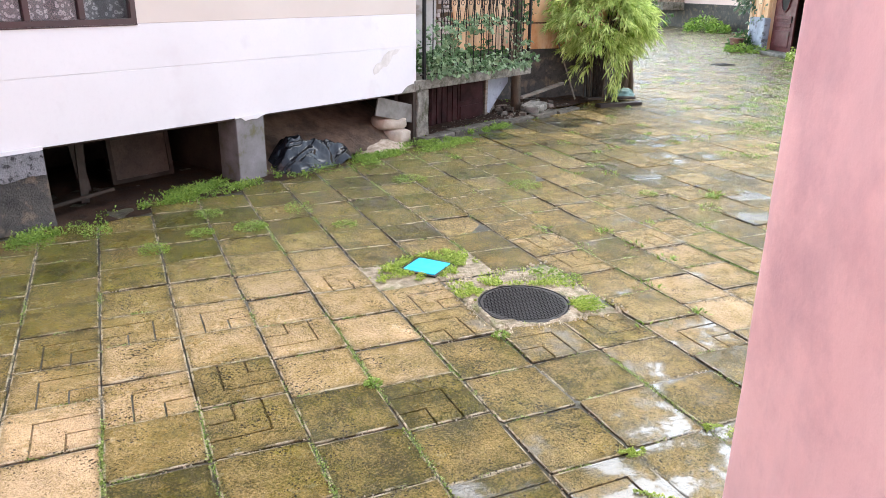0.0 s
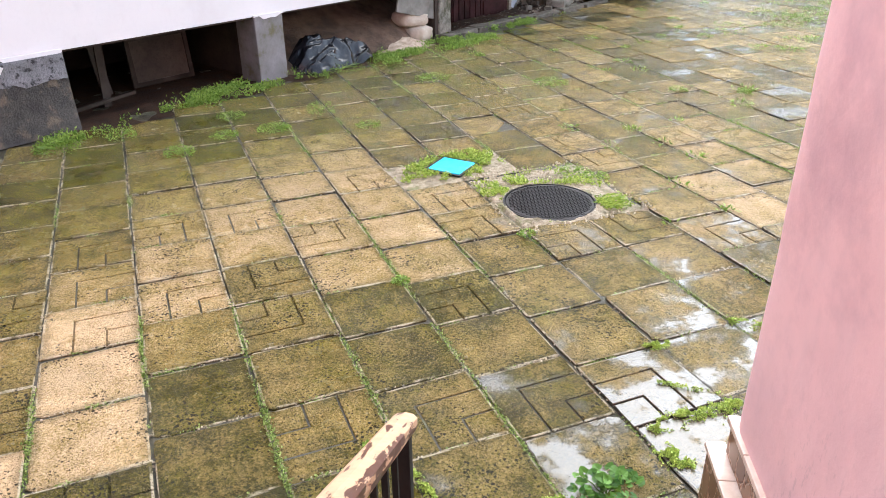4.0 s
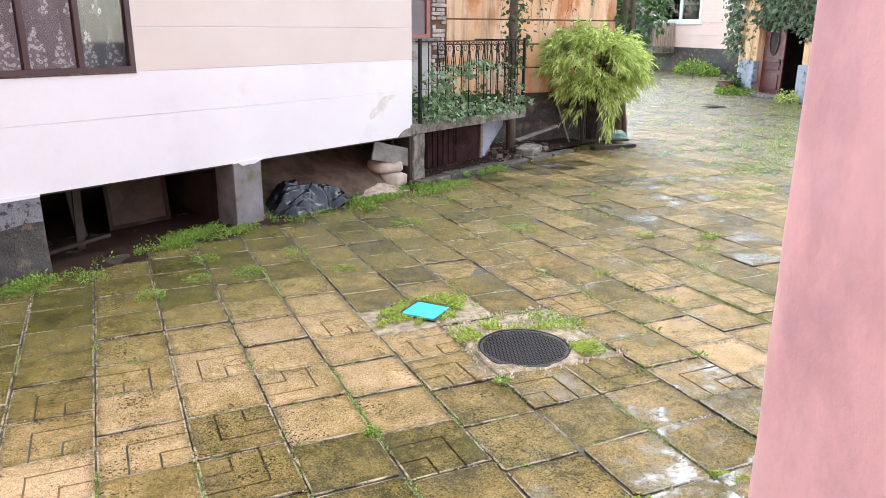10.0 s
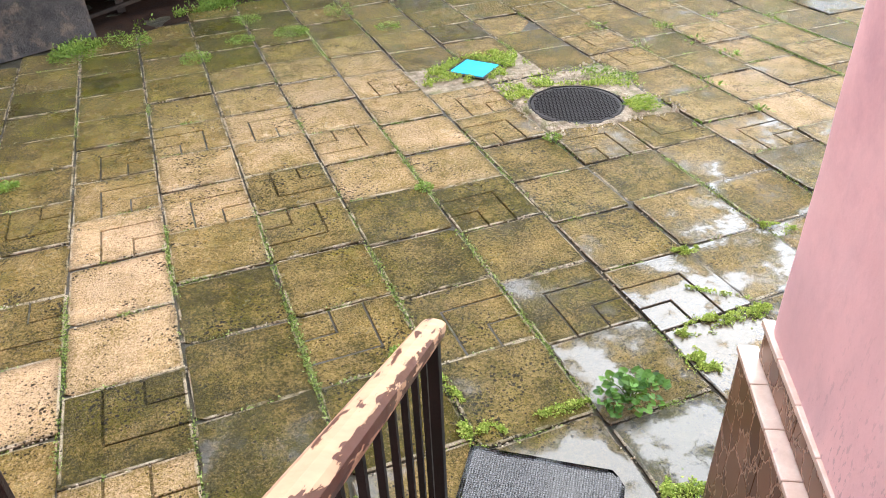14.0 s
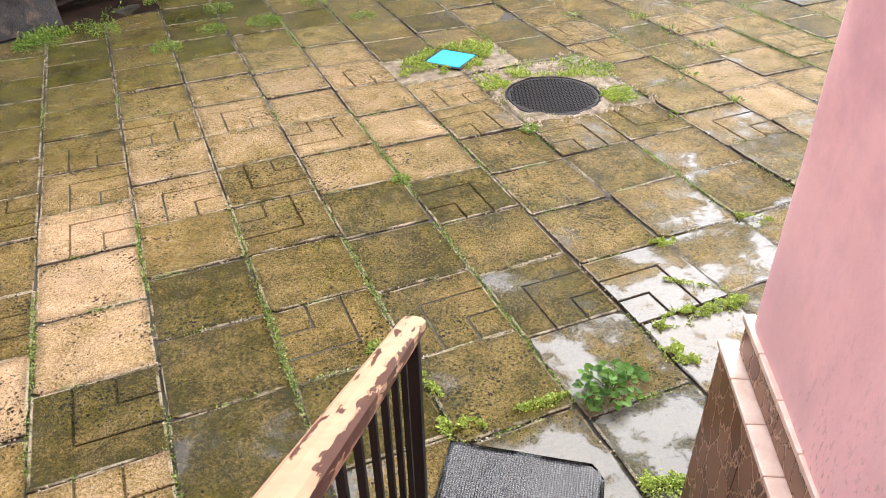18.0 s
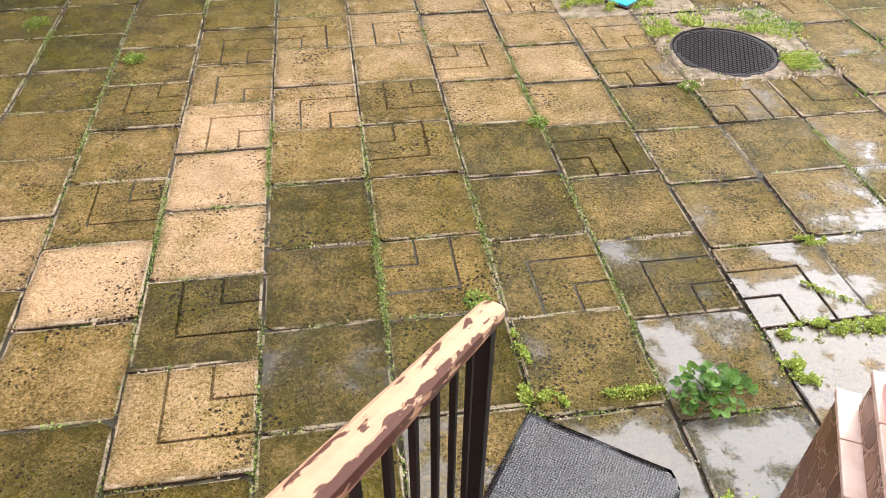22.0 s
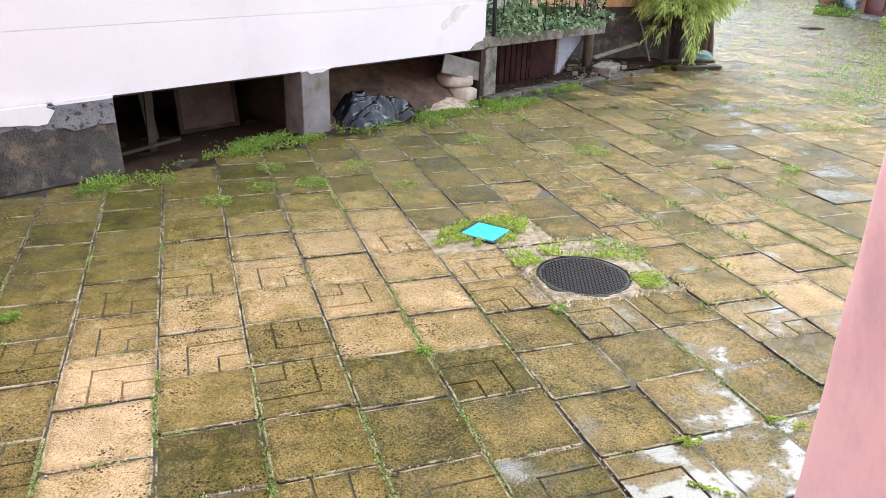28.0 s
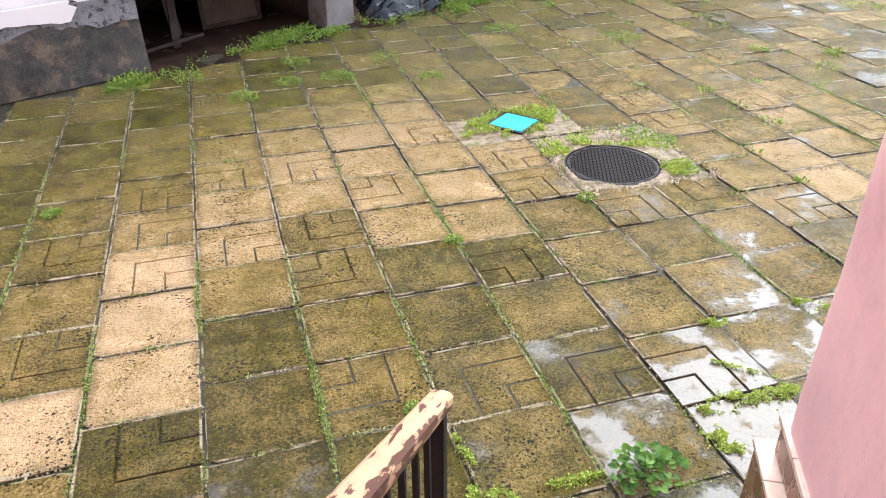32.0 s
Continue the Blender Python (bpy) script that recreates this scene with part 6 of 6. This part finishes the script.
for k in range(64):
    q = (k + 1) % 64
    bm.faces.new((ring_o[k][0], ring_o[q][0], ring_o[q][1], ring_o[k][1]))
    bm.faces.new((ring_o[k][1], ring_o[q][1], ring_i[q][0], ring_i[k][0]))
    bm.faces.new((ring_i[k][0], ring_i[q][0], ring_i[q][1], ring_i[k][1]))
part("rim", bm, CAST, hole)
tread = bmesh.new()
for k in range(-16, 17):
    for j in range(-9, 10):
        x, y = (j + 0.5 * (k % 2)) * 0.036, k * 0.0195
        if math.hypot(abs(x) + 0.012, abs(y) + 0.005) < 0.318:
            box(x - 0.013, x + 0.013, y - 0.005, y + 0.005, 0.0052, 0.0115, None, 0, tread)
part("tread", tread, CAST, lid)
bm = bmesh.new()
bmesh.ops.create_grid(bm, x_segments=110, y_segments=110, size=0.5, matrix=Matrix.Translation((4.02, 1.63, 0.0)) @ Matrix.Diagonal((1.14, 1.16, 1, 1)))
gone = [v for v in bm.verts if (v.co.x - 3.913) ** 2 + (v.co.y - 1.497) ** 2 < 0.338 ** 2]
bmesh.ops.delete(bm, geom=gone, context="VERTS")
for v in bm.verts:
    e = min(v.co.x - 3.45, 4.59 - v.co.x, v.co.y - 1.05, 2.21 - v.co.y)
    lip = math.hypot(v.co.x - 3.913, v.co.y - 1.497) - 0.35
    broken = noise.noise(v.co * 9)
    lump = 0.010 * noise.noise(v.co * 6) + 0.012 * abs(noise.noise(v.co * 17)) + 0.005 * noise.noise(v.co * 41)
    v.co.z = 0.001 + lump + 0.016 * math.exp(-(lip / 0.05) ** 2) * (0.6 + 0.8 * broken) - 0.05 * max(0, 1 - (e - 0.02) / 0.07 + 0.7 * broken)
cement = part("cement_surround", bm, PATCH, None, smooth=True)
tagged(cement, "rough crumbling cement round the manhole cover", "cement", kind="structure")
bm = bmesh.new()
bmesh.ops.create_grid(bm, x_segments=44, y_segments=40, size=0.5, matrix=Matrix.Translation((3.51, 2.43, 0.0)) @ Matrix.Diagonal((1.02, 0.54, 1, 1)))
for v in bm.verts:
    v.co.z = -0.004 + 0.006 * noise.noise(v.co * 6) + 0.006 * noise.noise(v.co * 22)
tagged(part("cement_surround", bm, PATCH, None, smooth=True), "mossy cement round the turquoise hatch", "cement", kind="structure")
hatch = thing("steel_hatch", "square turquoise painted steel hatch in the mossy paving", "hatch", pose(3.53, 2.475, 0.004, 0, 0, 39))
HB = 0.148
lid = part("lid", box(-HB, HB, -HB, HB, 0.0, 0.014, None, 0.004), BLUE, hatch)
part("frame", rect_ring(bmesh.new(), -HB - 0.025, HB + 0.025, -HB - 0.025, HB + 0.025, 0.022, -0.002, 0.009, pose(0, 0, 0.006, -90)), CAST, hatch)

# ---- heap of broken bricks by the house ----
rb = random.Random(77)
for k in range(26):
    lvl = 0 if k < 12 else (1 if k < 20 else 2)
    ob = part("loose_brick", stone(0.24 if k % 3 else 0.13, 0.115, 0.068 if k % 2 else 0.09, k * 0.77), BRICK)
    ob.matrix_world = pose(-1.12 + rb.uniform(-0.3, 0.17) + 0.03 * lvl, 2.0 + rb.uniform(-0.26, 0.3) * (1 - 0.25 * lvl), 0.045 + 0.085 * lvl + (0.1 if k % 5 == 0 and lvl else 0), rb.uniform(-25, 25) + (70 if k % 4 == 0 else 0), rb.uniform(-20, 20), rb.uniform(0, 180))
    tagged(ob, "pale broken brick in a loose heap", "brick", "brick heap")

# ---- weeds and moss ----
rb = random.Random(101)
mp_, mt_l = [], []


def tuft(x, y, r, count, h, out, tips, z=0.0, lean=0.6):
    for _ in range(count):
        a, rr = rb.uniform(0, 6.283), r * math.sqrt(rb.random())
        out.append((x + math.cos(a) * rr, y + math.sin(a) * rr, z + h * rb.random() * (1 - 0.6 * rr / max(r, 1e-3))))
        tips.append((math.cos(a) * lean + rb.gauss(0, 0.5), math.sin(a) * lean + rb.gauss(0, 0.5), abs(rb.gauss(0.6, 0.4))))


# moss and tiny weeds in the joints
for c in range(-4, 16):
    x = column_x(c)
    y = -2.1
    while y < 7.5:
        dens = noise.noise(Vector((c * 3.1, y * 1.1, 0.5))) + 0.5 * noise.noise(Vector((c * 1.7, y * 6.5, 2.5))) + (0.28 if c in (1, 2, 3, 4, 5) and y < 1.0 else 0.0) - 0.02 - (0.25 if y > 3 else 0)
        if dens > 0.0 and not behind_walls(x, y) and not paved_over(x, y):
            for _ in range(int(6 + 58 * dens)):
                mp_.append((x + rb.gauss(0, 0.010), y + rb.uniform(0, 0.05), -0.012 + 0.014 * rb.random()))
                mt_l.append((rb.gauss(0, 1), rb.gauss(0, 1), abs(rb.gauss(0.7, 0.4))))
        y += 0.05
for (c, r, X, Y) in NEAR_SLABS:
    if rb.random() < 0.78:
        y = Y - 0.25
        x = X - 0.25 + rb.uniform(0, 0.3)
        for _ in range(int(rb.uniform(8, 90))):
            mp_.append((min(X + 0.24, x + abs(rb.gauss(0, 0.09))), y + rb.gauss(0, 0.008), -0.012 + 0.012 * rb.random()))
            mt_l.append((rb.gauss(0, 1), rb.gauss(0, 1), abs(rb.gauss(0.7, 0.4))))
# round the covers
hp_, ht_ = [], []
for _ in range(15000):
    x, y = rb.uniform(2.9, 4.12), rb.uniform(2.08, 2.78)
    lx, ly = (x - 3.53) * 0.777 + (y - 2.475) * 0.629, -(x - 3.53) * 0.629 + (y - 2.475) * 0.777
    if max(abs(lx), abs(ly)) < 0.178 or 0.6 * noise.noise(Vector((x * 4.5, y * 4.5, 8))) + 0.55 * noise.noise(Vector((x * 15, y * 15, 2))) + 0.9 * (y - 2.42) + 0.25 * (x - 3.5) + (0.3 if x < 3.3 and y < 2.4 else 0) < -0.5 + 0.95 * (((x - 3.52) / 0.52) ** 2 + ((y - 2.45) / 0.31) ** 2) ** 0.9:
        continue
    hp_.append((x, y, 0.002 + 0.035 * rb.random() ** 2))
    ht_.append((rb.gauss(0, 1), rb.gauss(0, 1), abs(rb.gauss(0.8, 0.5))))
for _ in range(9000):
    a = rb.uniform(0, 6.283)
    rr = 0.345 + abs(rb.gauss(0, 0.13))
    x, y = 3.913 + rr * math.cos(a), 1.497 + rr * math.sin(a)
    if noise.noise(Vector((x * 5.2, y * 5.2, 3.3))) + 0.3 * noise.noise(Vector((x * 19, y * 19, 1))) + (0.3 if 1.7 < a < 2.7 else 0.1 if a > 5.7 or a < 0.5 else 0.12 if a < 1.7 else -0.35) < 0.08 or not (3.5 < x < 4.54 and 1.17 < y < 2.18):
        continue
    hp_.append((x, y, 0.004 + 0.03 * rb.random()))
    ht_.append((math.cos(a), math.sin(a), abs(rb.gauss(0.6, 0.4))))
leaves("cover_moss", hp_, ht_, 0.021, 0.6, LUSHMOSS, None, 3, 0.0)
tagged(bpy.data.objects["cover_moss"], "lush yellow-green moss round the hatch and manhole", "moss", kind="stuff")
leaves("joint_moss", mp_, mt_l, 0.012, 0.8, MOSS, None, 3, 0.0)
tagged(bpy.data.objects["joint_moss"], "bright moss and seedlings filling the paving joints", "moss", kind="stuff")

# low weeds along the foot of the house and in far joints
wp, wt = [], []
for _ in range(42000):
    s = rb.uniform(-0.6, 7.4)
    mid_d = -0.40 + 0.3 * max(0.0, min(1.0, (s - 0.3) / 1.2)) - 0.32 * max(0.0, min(1.0, (s - 2.0) / 1.6)) + 0.2 * max(0.0, min(1.0, (s - 5.8) / 1.0))
    d = mid_d + rb.gauss(0, 0.115 + 0.05 * (3.4 < s < 6.0))
    lush = 0.32 if 0.8 < s < 2.3 else 0.1 if 3.7 < s < 6.0 else -0.12 if 2.3 <= s <= 3.7 else -0.12 if s > 6.0 else -0.3
    if noise.noise(Vector((s * 1.6, d * 4, 6))) + 0.5 * noise.noise(Vector((s * 6, d * 9, 2))) + lush < rb.uniform(0.04, 0.44):
        continue
    p = HP(s, d, 0.0)
    wp.append((p.x, p.y, 0.065 * rb.random() ** 1.6))
    wt.append((rb.gauss(0, 0.7), rb.gauss(0, 0.7), abs(rb.gauss(0.8, 0.4))))
for _ in range(420):
    x, y = rb.uniform(4.5, 24.0), rb.uniform(-0.5, 20)
    if behind_walls(x, y) or y > 0.9 * x + 4 or y < x * 0.62 - 3.2:
        continue
    c = round(x / TILE) * TILE
    tuft(c + rb.gauss(0, 0.03), y, rb.uniform(0.05, 0.13), int(rb.uniform(10, 36)), 0.04, wp, wt)
for _ in range(150):
    x = rb.uniform(9.0, 24.0)
    y = x * 0.74 - 1.9 + rb.gauss(0, 0.6)
    tuft(x, y, rb.uniform(0.1, 0.3), int(rb.uniform(16, 50)), 0.05, wp, wt)
for _ in range(420):
    x, y = rb.uniform(11, 30), rb.uniform(11, 28)
    if not behind_walls(x, y):
        tuft(x, y, rb.uniform(0.05, 0.22), int(rb.uniform(5, 20)), 0.03, wp, wt)
leaves("low_weeds", wp, wt, 0.04, 0.38, WEED, None, 5, 0.1)
tagged(bpy.data.objects["low_weeds"], "low bright weeds in the joints and along the house", "weeds", kind="stuff")


def weed(x, y, r, h, count, size, material, label, ratio=0.6):
    if size < 0.03:
        count *= 3
    th = thing("weed", label, "weed", pose(x, y, 0.0), "weeds in the paving")
    lp, lt = [], []
    for k in range(count):
        a, rr = rb.uniform(0, 6.283), r * math.sqrt(rb.random())
        lp.append((math.cos(a) * rr, math.sin(a) * rr, h * rb.random() * (1 - 0.5 * rr / r)))
        lt.append((math.cos(a) + rb.gauss(0, 0.4), math.sin(a) + rb.gauss(0, 0.4), rb.gauss(0.35, 0.4)))
    leaves("foliage", lp, lt, size, ratio, material, th, int(x * 97 + y * 31) % 9999)
    for k in range(5):
        a = rb.uniform(0, 6.283)
        part("stem", tube([(0, 0, 0), (math.cos(a) * r * 0.4, math.sin(a) * r * 0.4, h * 0.45), (math.cos(a) * r * 0.8, math.sin(a) * r * 0.8, h * 0.6)], 0.003, 4), WEED, th)
    return th


def lobed_leaf(bm, at, tip, up, size):
    """One broad leaf with three scalloped lobes, cupped a little, on its stalk's end."""
    side = tip.cross(up).normalized()
    rim = []
    for k in range(13):
        a = math.pi * (-0.86 + 1.72 * k / 12)
        r = size * (0.72 + 0.28 * abs(math.cos(1.5 * a)) + 0.07 * (-1) ** k)
        rim.append(bm.verts.new(at + tip * (size * 0.35 + r * math.cos(a)) + side * (r * math.sin(a)) + up * (0.16 * size * (abs(math.sin(a)) + 0.5 * rb.random()))))
    mid = bm.verts.new(at + tip * size * 0.3)
    for a, b in zip(rim, rim[1:]):
        bm.faces.new((mid, a, b))


broad = thing("weed", "leafy broad weed with scalloped leaves in a wet paving joint", "weed", pose(2.655, -1.15, 0.0), "weeds in the paving")
bm = bmesh.new()
for k in range(125):
    a, reach = rb.uniform(0, 6.283), 0.14 * rb.random() ** 0.8
    h = (0.035 + 0.075 * rb.random()) * (1 - 3.2 * reach)
    tip = Vector((math.cos(a) + rb.gauss(0, 0.3), math.sin(a) + rb.gauss(0, 0.3), rb.gauss(0.15, 0.3))).normalized()
    up = (Vector((rb.gauss(0, 0.35), rb.gauss(0, 0.35), 1)) - tip * tip.z).normalized()
    lobed_leaf(bm, Vector((math.cos(a) * reach * 1.15, math.sin(a) * reach * 0.8, max(0.008, h))), tip, up, rb.uniform(0.011, 0.024))
part("foliage", bm, BROADLEAF, broad)
for k in range(12):
    a, r = rb.uniform(0, 6.283), rb.uniform(0.04, 0.11)
    part("stem", tube([(0, 0, 0), (math.cos(a) * r * 0.5, math.sin(a) * r * 0.5, 0.05), (math.cos(a) * r, math.sin(a) * r, 0.07)], 0.0022, 4), WEED, broad)


def moss_mat(x0, y0, x1, y1, wide, count, label="low cushion of yellow-green moss along a wet joint"):
    """A low ragged mat of tiny leaves between two ends."""
    lp, lt = [], []
    cx, cy = (x0 + x1) / 2, (y0 + y1) / 2
    across = Vector((y0 - y1, x1 - x0, 0)).normalized()
    while len(lp) < count:
        u = rb.random()
        w = wide * (0.35 + 0.65 * math.sin(math.pi * u)) * rb.gauss(0, 0.5)
        p = Vector((x0 + (x1 - x0) * u, y0 + (y1 - y0) * u, 0)) + across * w
        if noise.noise(p * 14) + 0.6 * noise.noise(p * 37) < -0.05:
            continue
        lp.append((p.x - cx, p.y - cy, 0.003 + 0.02 * rb.random() * (1 - min(1, abs(w) / wide))))
        lt.append((rb.gauss(0, 1), rb.gauss(0, 1), abs(rb.gauss(0.6, 0.4))))
    th = thing("moss_cushion", label, "moss", pose(cx, cy, 0.0), "moss cushions")
    leaves("foliage", lp, lt, 0.012, 0.7, LUSHMOSS, th, int(x0 * 97 + y0 * 31) % 9999)


for a in ((3.06, -0.90, 3.30, -0.86, 0.05, 700), (3.25, -0.88, 3.56, -0.90, 0.065, 1300), (3.03, -0.96, 3.07, -1.17, 0.055, 900), (3.42, -0.36, 3.58, -0.34, 0.045, 500), (4.0, -0.32, 4.14, -0.44, 0.05, 500),
          (2.0, -0.72, 2.03, -0.9, 0.025, 350), (1.96, -1.02, 2.12, -1.12, 0.06, 900), (2.26, -1.08, 2.5, -1.09, 0.03, 600), (2.5, -1.56, 2.66, -1.62, 0.07, 900), (3.3, -0.62, 3.52, -0.82, 0.02, 250)):
    moss_mat(*a)
for x, y, r, h, n_ in ((0.44, 4.31, 0.2, 0.1, 240), (0.98, 4.45, 0.14, 0.1, 120), (1.45, 3.73, 0.13, 0.09, 140), (2.03, 4.68, 0.14, 0.06, 120), (1.89, 4.11, 0.13, 0.03, 100), (2.36, 4.11, 0.16, 0.05, 200), (2.91, 4.45, 0.14, 0.16, 90), (3.23, 3.85, 0.12, 0.05, 70), (5.65, 4.52, 0.2, 0.06, 150), (6.77, 3.65, 0.1, 0.06, 70), (0.82, 4.62, 0.1, 0.12, 60), (3.6, 6.2, 0.3, 0.08, 200), (4.46, 5.25, 0.2, 0.07, 140), (7.38, 3.27, 0.08, 0.06, 50), (1.89, -0.53, 0.05, 0.03, 50), (-0.62, 2.5, 0.08, 0.06, 60), (-0.85, 1.62, 0.12, 0.12, 90), (0.12, 1.9, 0.06, 0.04, 80), (3.5, 1.09, 0.06, 0.03, 60), (4.33, 1.3, 0.14, 0.05, 110), (4.36, 1.92, 0.13, 0.1, 110), (4.5, 1.78, 0.1, 0.06, 70), (2.49, 0.82, 0.05, 0.03, 50)):
    weed(x, y, r, h, n_, 0.018, WEED, "small bright weed growing in a paving joint")

def crumbs(name, pts, sizes, material, label, category):
    """Many small angular grains in one mesh."""
    r = np.random.RandomState(5)
    pts = np.asarray(pts, float)
    n = len(pts)
    form = np.array([(-1, -1, -0.6), (1, -1, -0.6), (1, 1, -0.6), (-1, 1, -0.6), (-0.5, -0.6, 0.8), (0.7, -0.4, 0.7), (0.4, 0.6, 0.9), (-0.6, 0.5, 0.6)])
    v = pts[:, None, :] + form[None] * r.uniform(0.55, 1.3, (n, 8, 3)) * np.asarray(sizes)[:, None, None]
    quads = np.array([(4, 5, 6, 7), (0, 1, 5, 4), (1, 2, 6, 5), (2, 3, 7, 6), (3, 0, 4, 7)])
    f = (np.arange(n)[:, None, None] * 8 + quads[None]).reshape(-1, 4)
    me = bpy.data.meshes.new(name)
    me.from_pydata(v.reshape(-1, 3).tolist(), [], f.tolist())
    me.materials.append(material)
    return tagged(new(name, me), label, category, kind="stuff")


MORTAR = surface("pale_crumbled_mortar", (0.52, 0.45, 0.32), (0.30, 0.25, 0.16), 0.05, 60, (0.5, 0.8), 0.5, 0.01, vary=0.4, island=True)
cp, cs = [], []
for (c, r, X, Y) in NEAR_SLABS:
    for k in range(int(26 * max(0.0, rb.gauss(0.9, 0.7)))):
        u = rb.uniform(-0.25, 0.25)
        if rb.random() < 0.62:
            x, y = X + u, Y - 0.25 + rb.gauss(0, 0.007)
        else:
            x, y = X - 0.25 + rb.gauss(0, 0.007), Y + u
        if noise.noise(Vector((x * 5, y * 5, 4))) < -0.1:
            continue
        cp.append((x, y, -0.006 + 0.007 * rb.random()))
        cs.append(rb.uniform(0.002, 0.0055))
for k in range(900):
    x, y = rb.uniform(3.46, 4.58), rb.uniform(1.06, 2.2)
    if math.hypot(x - 3.913, y - 1.497) > 0.36 and noise.noise(Vector((x * 6, y * 6, 1))) > -0.05:
        cp.append((x, y, 0.012))
        cs.append(rb.uniform(0.003, 0.011))
crumbs("mortar_crumbs", cp, cs, MORTAR, "crumbled pale mortar and grit in the paving joints", "mortar")

# ---- paving slabs, near ones one by one ----
paving = tagged(new("paving"), "wet mossy concrete paving slabs with weeds in the joints", "paving", kind="structure")
for k, (c, r, X, Y) in enumerate(NEAR_SLABS):
    turn = GROOVED.get((c, r))
    if turn is None and c > 11 and rnd.random() < 0.12:
        turn = rnd.randrange(4)
    me = PLAIN[k % 12] if turn is None else GROOVE[k % 4]
    ob = new("paving_slab", me)
    ob.parent = paving
    ob.location = (X, Y, rnd.uniform(-0.008, 0.007))
    lean = 0.012 if c < 6 else 0.02
    ob.rotation_euler = (rnd.uniform(-lean, lean), rnd.uniform(-lean, lean), radians(90 * (turn if turn is not None else k % 4)) + rnd.uniform(-0.008, 0.008))
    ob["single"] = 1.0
    ob["wet"] = WET.get((c, r), 0.18 if c < 4 else 0.28 if c < 6 else 0.42)
    ob["tone"] = TONES.get(c, {}).get(r, 0.47 if c > 7 else 0.38 if c < 4 and r > 2 else 0.42) + (rnd.uniform(-0.04, 0.05) if r in TONES.get(c, {}) else rnd.uniform(-0.14, 0.18))
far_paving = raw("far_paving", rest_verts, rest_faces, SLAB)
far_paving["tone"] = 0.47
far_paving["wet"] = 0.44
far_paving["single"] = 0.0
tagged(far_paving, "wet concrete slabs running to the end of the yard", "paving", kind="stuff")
